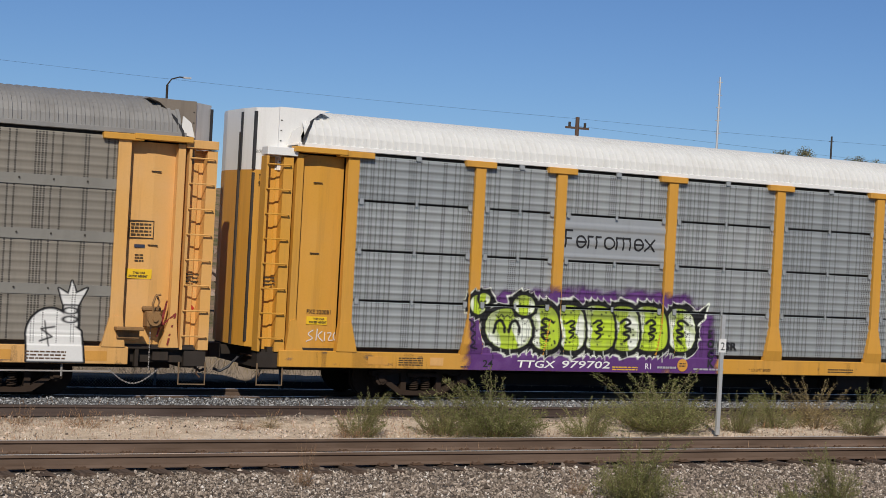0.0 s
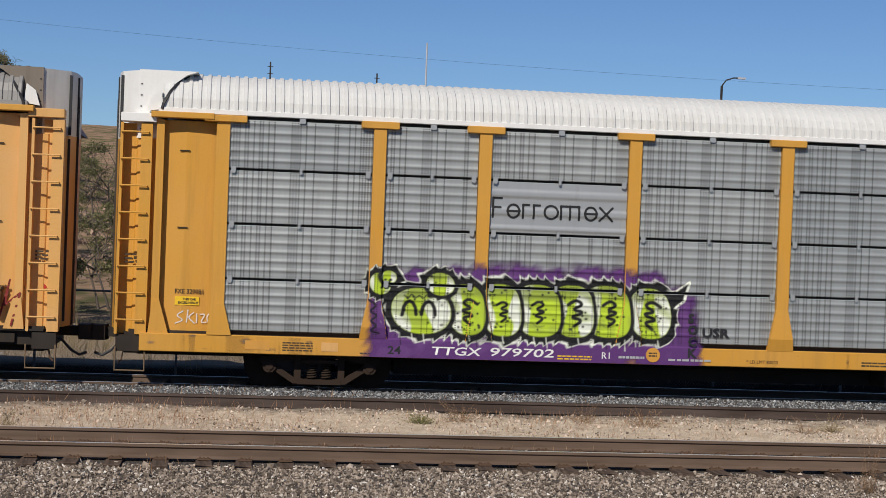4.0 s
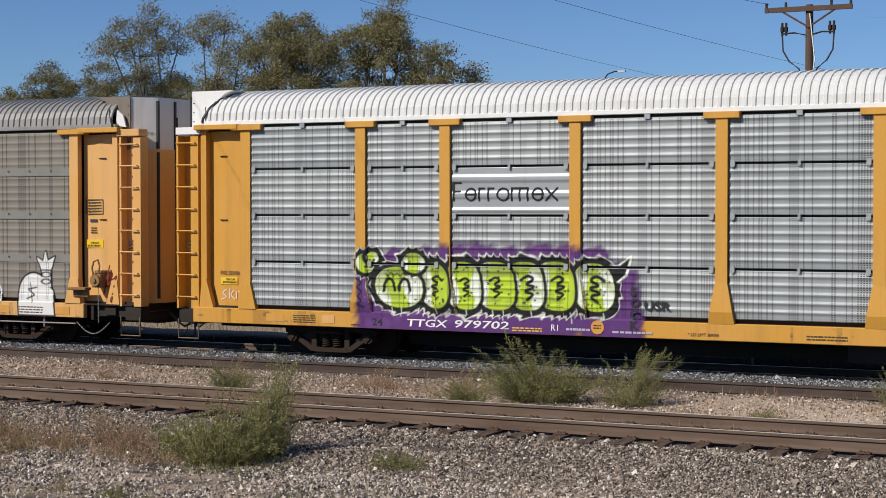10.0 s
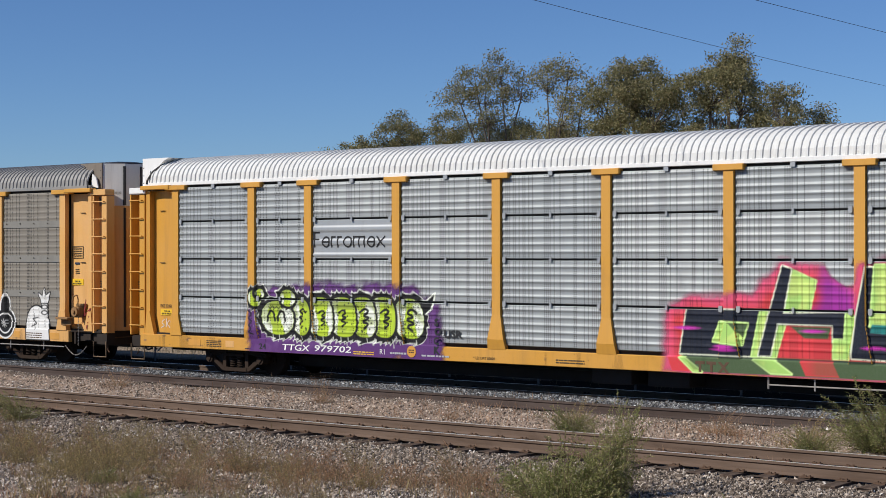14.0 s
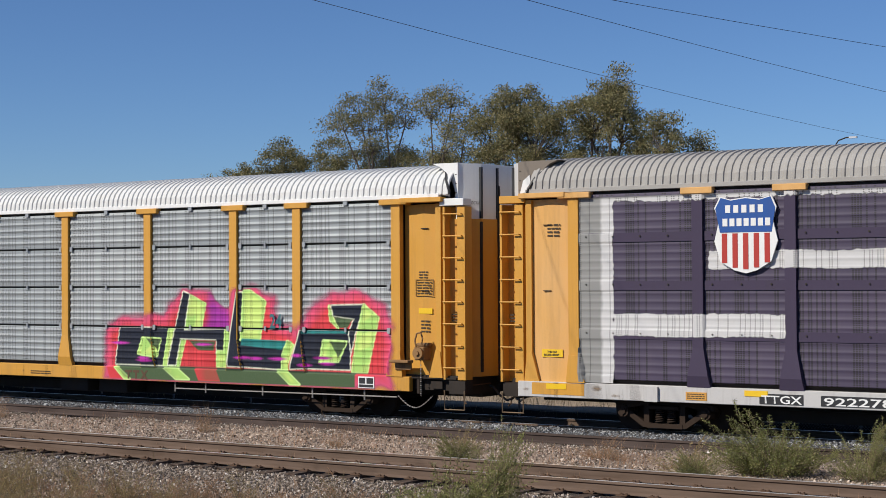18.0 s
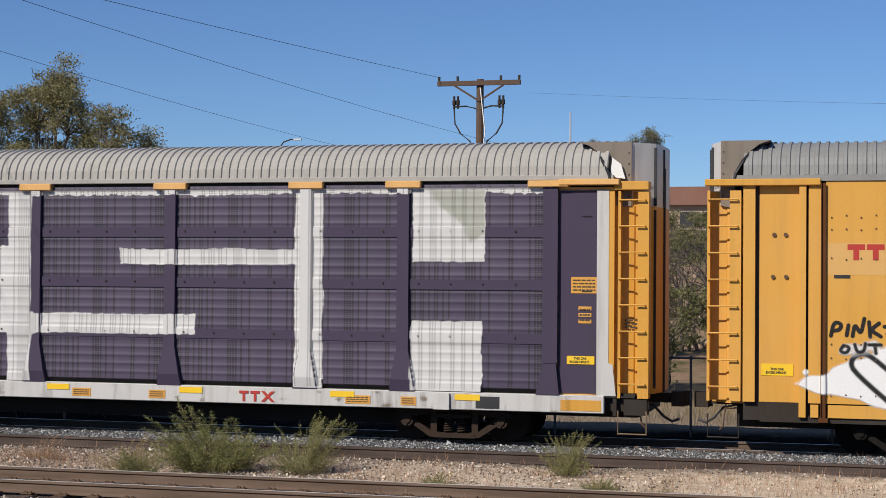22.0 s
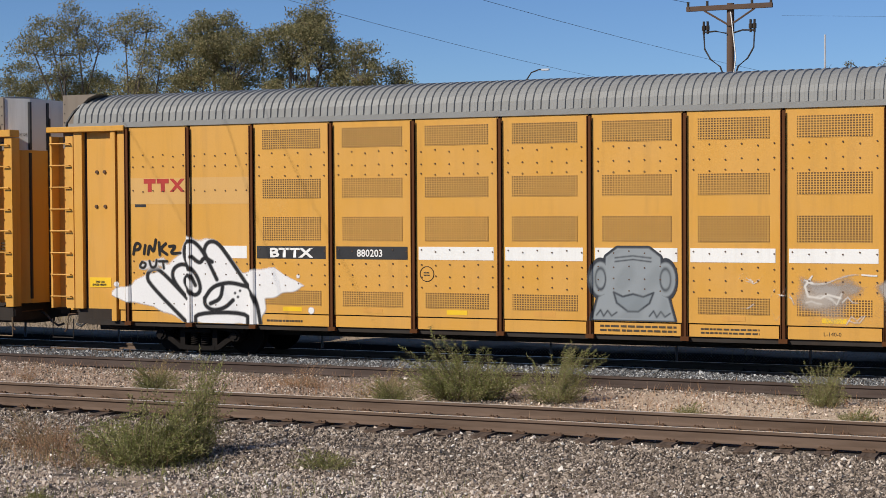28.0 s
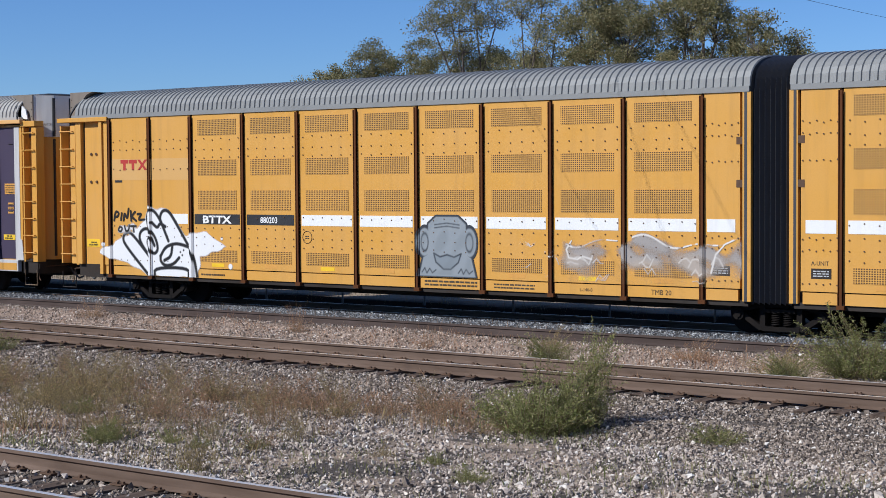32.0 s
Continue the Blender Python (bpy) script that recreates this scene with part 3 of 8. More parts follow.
def end_hood(car, s, back, drop, material, label, plates, tip=13.46, shift=0.0):
    """The upright plates above an end door, cut to the curve of the roof, with a torn black strip."""
    bm = bmesh.new()
    lip = [(12.42, 5.69), (12.62, 5.62), (12.80, 5.48), (12.94, 5.30), (13.03, 5.08), (13.05, 4.46)]
    prism(bm, [(s * (a + shift - back), b - drop) for a, b in lip] + [(s * (tip - back), 4.46), (s * (tip - back), 5.69 - drop)], "y", -1.40, 1.40)
    hood = part("hood", bm, material, car, label)
    bm = bmesh.new()
    prism(bm, [(s * (a - back), b) for a, b in ((tip, -1.36), (13.78, -0.95), (13.86, -0.5), (13.86, 0.5), (13.78, 0.95), (tip, 1.36))], "z", 4.46, 5.675 - drop)
    part("hood_plate", bm, plates, hood, "dented dirty white end plates")
    run = Vector((13.78 - tip, 0.41, 0))
    turn = math.atan2(run.y, run.x)
    at = Vector((tip, -1.36, 0)) + run * 0.12 + Vector((run.y, -run.x, 0)).normalized() * 0.006
    text = lettering("EXCESS HEIGHT CAR", 0.07, INK, hood, (s * (at.x - back), at.y, 4.78), wide=0.47)
    if s > 0:
        text.rotation_euler.z = turn
    else:
        at = Vector((tip, -1.36, 0)) + run * 0.92 + Vector((run.y, -run.x, 0)).normalized() * 0.006
        text.location, text.rotation_euler.z = (-(at.x - back), at.y, 4.78), -turn
    bm = bmesh.new()
    for px, py in ((13.78, -0.95), (13.86, -0.42)):
        box(bm, min(s * (px - back - 0.02), s * (px - back + 0.03)), max(s * (px - back - 0.02), s * (px - back + 0.03)), py - 0.05, py + 0.02, 4.47, 5.60 - drop)
    part("gasket", bm, BLACK, hood, "black rubber door gasket")
    bm = bmesh.new()
    for k in range(5):
        box(bm, min(s * (tip - back - 0.06), s * (tip - back - 0.03)), max(s * (tip - back - 0.06), s * (tip - back - 0.03)), -1.408, -1.398, 4.62 + 0.2 * k, 4.64 + 0.2 * k)
    tagged(part("rivets", bm, SEAM_DARK, hood), kind="stuff")
    bm = bmesh.new()
    edge = [(12.36, 5.70), (12.58, 5.64), (12.77, 5.50), (12.91, 5.31), (13.0, 5.08), (13.02, 4.99)]
    def brow(z):
        """How far out the roof stands at height z."""
        up = min(max((z - 4.99) / 0.72, 0), 0.985) ** 1.25
        return -1.60 * (1 - up * up) ** 0.36 - 0.035
    bent(bm, [(s * (a + shift - back + 0.02 * math.sin(9 * b)), brow(b), b - drop) for a, b in edge], 0.030, 5)
    part("weather_strip", bm, BLACK, car, "torn black weather strip round the roof end")


def end_of_rack(car, s, look_of):
    """The corner of a rack: end post, recessed panel, ladder, folding end door and hood."""
    frame, top, hood = look_of["frame"], look_of["top"], look_of["hood"]
    panel = look_of.get("panel", frame)

    def xx(a, b):
        return (s * a, s * b) if s > 0 else (s * b, s * a)
    # end post with its broad foot
    bm = bmesh.new()
    prism(bm, [(s * 11.82, 1.55), (s * 12.06, 1.55), (s * 12.06, 4.80), (s * 11.82, 4.80)], "y", -1.64, -1.50)
    prism(bm, [(s * 11.68, 0.985), (s * 12.12, 0.985), (s * 12.06, 1.55), (s * 11.82, 1.55)], "y", -1.66, -1.50)
    part("end_post", bm, look_of.get("end_right", frame) if s > 0 else frame, car)
    # recessed panel, folded along its middle
    bm = bmesh.new()
    sunk = look_of.get("sunk", 0.0)
    prism(bm, [(s * 12.06, -1.52 + sunk), (s * 12.58, -1.545 + sunk), (s * 13.05, -1.50 + sunk), (s * 13.05, -1.34), (s * 12.06, -1.34)], "z", 0.985, 4.80)
    door = part("corner_panel", bm, panel, car, look_of.get("panel_label", ""))
    for z in (4.26, 2.88):
        part("handle", boxes((*xx(12.52, 12.70), -1.575 + sunk, -1.54 + sunk, z, z + 0.015)), SEAM_DARK, door)
    bm = bmesh.new()
    prism(bm, [(s * 12.80, 0.985), (s * 13.16, 0.985), (s * 13.10, 1.55), (s * 12.98, 1.60)], "y", -1.60, -1.47)
    part("gusset", bm, look_of.get("gusset_right", frame) if s > 0 else frame, car)
    part("end_sill", boxes((*xx(13.30, 13.58), -1.40, 1.40, 0.60, 0.98), (*xx(13.30, 13.72), -1.55, -1.25, 0.64, 0.93)), STEEL, car)
    part("jamb", boxes((*xx(12.98, 13.12), -1.58, -1.40, 0.985, 4.80)), frame, car)
    part("end_cap", boxes((*xx(11.52, 12.28), -1.70, -1.50, 4.80, 4.92), (*xx(12.10, 13.22), -1.72, -1.50, 4.83, 4.94), bevel=0.012), look_of["caps"], car)
    part("ladder_cap", boxes((*xx(13.12, 13.75), -1.63, -1.30, 4.74, 4.90), bevel=0.01), top if look_of["white_tip"] else frame, car)
    ladder(car, s * 13.19, s * 13.75, frame)
    stirrup(car, s * 13.2, s * 13.72, STEP_STEEL)
    # folding end door: steel below, hood above
    plan = [(s * 13.05, -1.42), (s * 13.45, -1.36), (s * 13.78, -0.95), (s * 13.86, -0.5), (s * 13.86, 0.5), (s * 13.78, 0.95), (s * 13.45, 1.36), (s * 13.05, 1.42)]
    bm = bmesh.new()
    prism(bm, plan, "z", 1.0, 4.46)
    end = part("end_door", bm, frame, car, "folding steel end doors, grimy yellow")
    bm = bmesh.new()
    box(bm, *xx(13.84, 13.90), -0.42, -0.36, 1.0, 5.2)
    box(bm, *xx(13.70, 13.80), -0.98, -0.92, 1.1, 4.4)
    part("door_seam", bm, SEAM_DARK, end)
    bars(end, min(s * 13.30, s * 13.62), 2.2, 0.3, 0.2, 3, 2, INK, -1.42)
    end_hood(car, s, 0.0, look_of["drop"], hood, look_of["hood_label"], look_of["plates"], look_of["tip"], look_of.get("overhang", 0.0) if s > 0 else 0.0)
    bm = bmesh.new()
    prism(bm, [(s * 13.02, 4.99), (s * 13.30, 4.95), (s * 13.22, 5.22), (s * 13.06, 5.34)], "y", -1.50, -1.46)
    part("corner_flap", bm, WHITE, car)


GREY_BAND = painted("sooty_band", (0.215, 0.205, 0.18), dirt=(0.10, 0.085, 0.065), amount=0.5, rough=0.7)
HOOD_WHITE = painted("dirty_white_hood", (0.62, 0.60, 0.57), dirt=(0.24, 0.20, 0.16), amount=0.45)
FERRO = dict(overhang=0.36, sunk=0.10, drop=0.0, plates=WHITE, tip=13.46, sill_end=12.3, depth=1.0, frame=YELLOW, posts=YELLOW, caps=YELLOW, roof=ROOF_WHITE, slats=SLATS, sill=YELLOW, top=WHITE, hood=WHITE, brackets=True, white_tip=True,
             plain=(2, -7.18), roof_label="white ribbed steel roof", hood_label="white end hood")
GREY = dict(sunk=0.10, sill_end=12.2, drop=0.05, plates=HOOD_WHITE, tip=13.34, depth=0.5, band=GREY_BAND, frame=YELLOW_PALE, posts=YELLOW_PALE, caps=YELLOW, roof=ROOF_DARK, slats=SLATS_DIRTY, sill=YELLOW_PALE, top=ROOF_DARK, hood=HOOD_RUST, brackets=False, white_tip=False,
            roof_label="sooty grey ribbed steel roof", hood_label="rust-stained dented end hood")
VIOLET = dict(panel=YELLOW_PALE, sill_end=12.95, drop=0.05, plates=HOOD_WHITE, tip=13.40, depth=0.45, band=PURPLE, end_right=PURPLE, gusset_right=SILL_WHITE, frame=YELLOW, posts=PURPLE, caps=YELLOW_PALE, roof=ROOF_TAN, slats=SLATS_PURPLE, sill=SILL_WHITE, top=ROOF_TAN, hood=HOOD_RUST, brackets=False, white_tip=False,
              roof_label="dull tan ribbed steel roof", hood_label="rust-stained dented end hood")
grey_car = autorack("autorack_car", "dirty grey autorack with pale yellow ends and posts", -3.56, GREY)
silver_car = autorack("autorack_car", "silver slatted autorack with yellow posts, white roof and sprayed letters", 24.92, FERRO)
violet_car = autorack("autorack_car", "purple painted autorack with huge white block letters and a white sill", 53.33, VIOLET)


def near_side(depth):
    return lambda x, z: side_y(x, z, (-END_POST, *POSTS, END_POST), depth)


RACK_SIDE, FLATTER_SIDE = near_side(1.0), near_side(0.45)
# ---- sprayed pieces on the autoracks ----
def show_seams(x, z, sheet):
    """No paint hangs over the open seams between slats."""
    on_post = np.min([np.abs(x - p) for p in (-END_POST, *POSTS, END_POST)], axis=0) < 0.12
    for row in ROWS[1:4]:
        seam = (np.abs(z - row) < 0.022) & ~on_post
        sheet[..., 3] = np.where(seam, np.minimum(sheet[..., 3], 0.06), sheet[..., 3])


LIME, PALE, INKY, VIOLET_INK = (0.45, 0.60, 0.035), (0.74, 0.77, 0.66), (0.010, 0.010, 0.012), (0.105, 0.035, 0.16)


def bubble_row(x, z, sheet):
    w = wobble(x, z, 5, 3) * 0.16 + wobble(x, z, 17, 4) * 0.08
    d = np.minimum(inside(x, z, [(-9.30, 0.5), (-9.30, 2.12), (-8.9, 2.36), (-5.2, 2.46), (-3.6, 2.40), (-3.4, 0.5)]), inside(x, z, [(-4.0, 0.5), (-3.7, 2.16), (-3.05, 2.02), (-2.92, 0.5)]))
    lay(sheet, soft(d + w + 0.05, 0.22) * 0.95, VIOLET_INK)
    lay(sheet, soft(d + 0.2, 0.2) * np.clip(wobble(x, z, 6, 14) * 1.5, 0, 0.45), (0.17, 0.075, 0.24))
    # letters from the last to the first, so that each lies on the one after it
    rings = ((-3.98, 1.60, 0.41, 0.47, 2.4), (-4.78, 1.61, 0.42, 0.48, 2.8), (-5.42, 1.60, 0.38, 0.48, 2.8), (-6.08, 1.59, 0.42, 0.48, 2.7), (-6.77, 1.58, 0.37, 0.48, 2.6),
             (-7.42, 1.57, 0.34, 0.46, 2.5), (-8.25, 1.52, 0.55, 0.42, 2.2), (-7.91, 2.02, 0.26, 0.21, 2.0), (-9.02, 2.00, 0.20, 0.20, 2.0), (-8.86, 2.12, 0.14, 0.12, 2.0))

    def ring(cx, cz, rx, rz, p):
        a = np.abs((x - cx + 0.10 * (z - cz)) / rx) ** p + np.abs((z - cz) / rz) ** p
        return (a ** (1 / p) - 1) * min(rx, rz)
    every = np.minimum.reduce([ring(*r) for r in rings])
    tooth = (x * 4.4 + 0.6 * np.sin(4.1 * x) + 0.5 * np.sin(9 * z)) % 1.0
    spikes = 0.055 * np.clip(1 - 3.4 * np.abs(tooth - 0.5), 0, 1)
    lay(sheet, soft(every - 0.108 - 1.1 * spikes - 0.025 * wobble(x, z, 14, 9), 0.016) * 0.9, PALE)
    lay(sheet, soft(every - 0.085 - spikes, 0.014), INKY)
    lay(sheet, soft(inside(x, z, [(-3.74, 1.96), (-3.48, 2.02), (-3.24, 2.20), (-3.34, 1.86), (-3.62, 1.66)]) - 0.035), PALE)
    lay(sheet, soft(inside(x, z, [(-3.80, 2.02), (-3.48, 2.02), (-3.26, 2.18), (-3.36, 1.86), (-3.68, 1.60)])), INKY)
    r0 = np.random.default_rng(5)
    for i, (cx, cz, rx, rz, p) in enumerate(rings):
        d = ring(cx, cz, rx, rz, p)
        lay(sheet, soft(d - 0.062 - 0.8 * spikes * (np.abs(x - cx) < rx), 0.012), INKY)
        lay(sheet, soft(d + 0.006, 0.012), LIME)
        fill = soft(d + 0.010, 0.012)
        edge = (x - cx) / rx
        lay(sheet, fill * soft(0.36 + 0.5 * wobble(x, z, 5, i) - edge * (-1 if i < 6 and i % 2 else 1), 0.05), PALE)
        lay(sheet, fill * soft(0.50 + 0.5 * wobble(x, z, 6, i + 40) + edge, 0.05), PALE)
        lay(sheet, fill * np.clip(wobble(x, z, 9, i + 60) * 1.6 - 0.1, 0, 0.6), (0.30, 0.38, 0.06))
        lay(sheet, fill * soft(rz * 0.50 + 0.10 * wobble(x, z, 9, i + 30) - (z - cz), 0.05) * 0.75, (0.20, 0.25, 0.05))
        if i < 6:
            q, k, f = cx + r0.uniform(-0.02, 0.08), r0.uniform(0.75, 1.15), r0.choice((-1, 1))
            lay(sheet, soft(away((x - q) / k * f + q, (z - cz) / k + cz, eased([(q - 0.13, cz + 0.12), (q + 0.02, cz + 0.22), (q + 0.16, cz + 0.13), (q - 0.06, cz + 0.03), (q + 0.20, cz - 0.01), (q - 0.10, cz - 0.11), (q + 0.16, cz - 0.15), (q + 0.0, cz - 0.27)])) - 0.032), INKY)
            lay(sheet, soft(away(x, z, eased([(cx - 0.24, cz - 0.26), (cx - 0.12, cz - 0.20), (cx - 0.02, cz - 0.31), (cx + 0.12, cz - 0.27)])) - 0.010) * 0.6 * fill, (0.10, 0.12, 0.03))
        for _ in range(14 if i < 7 else 4):
            px, pz = cx + r0.uniform(-0.75, 0.75) * rx, cz + r0.uniform(-0.8, 0.8) * rz
            lay(sheet, soft(oval(x, z, px, pz, r0.uniform(0.016, 0.030), 0.020)), INKY)
    for sx in (-8.47, -8.12):
        arc = [(sx + 0.125 * math.cos(a), 1.46 + 0.24 * math.sin(a)) for a in np.linspace(0, math.pi, 7)]
        lay(sheet, soft(away(x, z, arc) - 0.034), INKY)
    for sx in (-8.44, -8.16):
        lay(sheet, soft(away(x, z, eased([(sx - 0.13, 1.80), (sx - 0.05, 1.74), (sx, 1.84), (sx + 0.07, 1.75), (sx + 0.14, 1.80)])) - 0.012), INKY)
    for k in range(20):
        px, ln = -8.75 + k * 0.265 + r0.uniform(-0.12, 0.12), r0.uniform(0.0, 0.13)
        lay(sheet, soft(away(x, z, [(px, 1.10), (px + 0.02, 1.02 - ln)]) - 0.009) * 0.8, PALE if k % 3 else INKY)
    lay(sheet, soft(away(x, z, eased([(-9.22, 1.70), (-9.06, 1.60), (-9.22, 1.50), (-9.04, 1.42), (-9.20, 1.32), (-9.05, 1.24), (-9.2, 1.14), (-9.02, 1.10)])) - 0.017), INKY)
    show_seams(x, z, sheet)


def block_letters(x, z, sheet):
    rose, mint, teal, deep, moss = (0.64, 0.05, 0.06), (0.38, 0.62, 0.15), (0.02, 0.20, 0.19), (0.012, 0.016, 0.030), (0.07, 0.11, 0.05)
    w = wobble(x, z, 6, 8) * 0.10
    cloud = [(2.85, 0.7), (2.85, 1.95), (3.3, 2.22), (4.85, 2.30), (5.5, 2.92), (6.3, 2.90), (6.9, 2.25), (7.25, 2.92), (7.85, 2.98), (8.4, 2.74), (8.6, 2.1), (9.1, 1.95),
             (9.6, 2.6), (10.1, 2.86), (11.1, 2.84), (11.6, 2.55), (11.83, 2.1), (11.8, 0.7)]
    d = inside(x, z, cloud)
    lay(sheet, soft(d + w - 0.02, 0.24) * 0.9, (0.66, 0.10, 0.22))
    lay(sheet, soft(d + w + 0.16, 0.16), rose)
    lay(sheet, soft(inside(x, z, [(6.2, 1.9), (6.4, 2.8), (7.0, 2.3), (7.1, 1.9)]) + w, 0.12), (0.33, 0.03, 0.30))
    lay(sheet, soft(inside(x, z, [(3.2, 1.06), (3.6, 0.70), (10.8, 0.70), (10.8, 1.03)])), moss)
    shapes = (
        (deep, [(3.38, 1.98), (5.09, 1.98), (4.93, 1.06), (3.21, 1.06)]), (mint, [(5.05, 1.98), (5.34, 1.92), (5.12, 1.06), (4.85, 1.06)]),
        (mint, [(4.14, 1.73), (4.77, 1.71), (4.64, 1.28), (3.98, 1.33)]), (moss, [(4.34, 1.72), (4.76, 1.70), (4.66, 1.42)]),
        (mint, [(5.69, 2.81), (6.25, 2.58), (6.05, 1.75), (5.60, 1.75), (5.38, 1.06), (5.13, 1.06), (5.40, 1.75)]),
        (deep, [(5.53, 2.87), (5.72, 2.81), (5.54, 1.93), (6.93, 1.97), (6.91, 1.42), (6.60, 1.40), (6.60, 1.72), (5.42, 1.73), (5.26, 1.08), (5.0, 1.08), (5.21, 1.82)]),
        (mint, [(6.88, 1.99), (7.14, 1.86), (6.95, 1.08), (6.60, 1.08), (6.62, 1.44), (6.84, 1.44)]), (moss, [(5.70, 1.68), (6.56, 1.68), (6.50, 1.45), (6.0, 1.45)]),
        (rose, [(5.97, 1.40), (6.56, 1.42), (6.56, 1.08), (5.90, 1.08)]),
        (deep, [(7.30, 2.85), (7.50, 2.85), (7.38, 1.72), (8.72, 1.66), (8.62, 1.06), (7.02, 1.10), (7.10, 1.86)]),
        (mint, [(7.46, 2.90), (7.66, 2.90), (8.14, 2.64), (7.96, 1.73), (7.36, 1.72)]), (teal, [(7.40, 1.76), (8.91, 1.72), (8.80, 1.50), (7.36, 1.60)]),
        (mint, [(8.80, 1.72), (9.05, 1.63), (8.84, 1.07), (8.62, 1.06), (8.66, 1.45)]),
        (deep, [(9.22, 1.96), (10.66, 1.96), (10.62, 1.10), (9.3, 1.10), (8.94, 1.08)]), (teal, [(9.24, 2.00), (10.66, 2.01), (10.64, 1.92), (9.24, 1.90)]),
        (mint, [(9.86, 1.75), (10.54, 1.73), (10.30, 1.28), (9.75, 1.26)]), (moss, [(10.05, 1.73), (10.54, 1.72), (10.30, 1.36)]),
        (deep, [(10.10, 2.55), (11.05, 2.57), (10.80, 2.0), (10.66, 1.5), (10.60, 1.95), (10.76, 2.25), (10.16, 2.32)]),
        (moss, [(10.16, 2.30), (10.72, 2.24), (10.55, 2.04), (10.3, 2.04)]), (mint, [(10.03, 2.55), (10.12, 2.30), (10.30, 2.02), (10.06, 2.22)]),
        (mint, [(11.02, 2.58), (11.44, 2.29), (11.11, 1.04), (10.68, 1.05), (10.82, 1.8)]),
        (rose, [(2.95, 0.98), (3.22, 0.98), (3.55, 0.70), (3.05, 0.70)]), (mint, [(3.22, 0.98), (3.34, 0.98), (3.75, 0.70), (3.55, 0.70)]), (mint, [(4.9, 1.00), (5.35, 1.00), (5.75, 0.74), (5.3, 0.74)]),
        (rose, [(5.9, 1.03), (6.6, 1.03), (6.75, 0.72), (6.05, 0.72)]), (mint, [(8.5, 1.03), (8.8, 1.03), (9.2, 0.72), (8.9, 0.72)]))
    for colour, pts in shapes:
        d = inside(x, z, pts)
        if colour in (deep, mint):
            lay(sheet, soft(d - 0.028, 0.012), (0.75, 0.78, 0.60) if colour == deep else (0.62, 0.85, 0.30))
        lay(sheet, soft(d), colour)
        if colour == mint:
            lay(sheet, soft(d + 0.05, 0.05) * np.clip(0.5 - wobble(x, z, 7, 11) * 3, 0, 0.55), (0.70, 0.80, 0.22))
    r0 = np.random.default_rng(6)
    for _ in range(11):
        cx, cz = r0.uniform(3.3, 11), r0.uniform(1.15, 1.6)
        lay(sheet, soft(oval(x, z, cx, cz, r0.uniform(0.12, 0.3), 0.035), 0.015), (0.50, 0.03, 0.36))
    low = inside(x, z, [(3.25, 1.02), (3.55, 0.72), (10.75, 0.72), (10.75, 1.02)])
    lay(sheet, soft(low + 0.02) * np.clip(0.25 + 0.9 * wobble(x * 1.5, z, 3, 44), 0, 0.5), moss)
    lay(sheet, soft(away(x, z, [(3.3, 1.02), (11.7, 1.02)]) - 0.012) * 0.8, deep)
    show_seams(x, z, sheet)


def huge_letters(x, z, sheet):
    """White block strokes that run over slats and posts."""
    pale = (0.58, 0.565, 0.55)
    w = wobble(x, z, 9, 2) * 0.03 + wobble(x, z, 31, 5) * 0.02
    strokes = ((-11.02, -7.28, 1.97, 2.42), (-11.34, -11.02, 0.9, 4.86), (-8.9, -5.25, 3.31, 3.66), (-5.26, -4.70, 0.9, 4.86), (-2.45, 0.83, 3.33, 3.69), (-2.46, 1.45, 1.95, 2.40),
               (0.83, 1.37, 0.9, 4.86), (-0.07, 0.9, 2.38, 3.4), (1.3, 4.89, 1.97, 2.36), (3.28, 7.05, 3.34, 3.64), (6.95, 7.52, 0.9, 4.86), (9.30, 10.70, 3.42, 4.86), (9.27, 10.65, 0.9, 2.31))
    for x0, x1, z0, z1 in strokes:
        lay(sheet, soft(np.maximum(np.maximum(x0 - x, x - x1), np.maximum(z0 - z, z - z1)) + w, 0.02), pale)
    lay(sheet, soft(4.70 - z + w * 1.5, 0.03) * (np.abs(x) < 11.8), pale)
    lay(sheet, soft(x + 11.30 + w, 0.03), (0.27, 0.265, 0.25))
    for x0, z0 in ((0.6, 3.05), (0.62, 2.1)):
        lay(sheet, soft(away(x, z, [(x0, z0), (x0 + 0.03, z0 - 0.9)]) - 0.02) * 0.8, (0.16, 0.14, 0.12))
    lay(sheet, soft(inside(x, z, [(9.6, 4.75), (10.7, 4.75), (10.68, 3.95), (10.40, 3.75), (10.28, 4.1), (9.9, 4.4)]) + w, 0.03), (0.36, 0.36, 0.31))


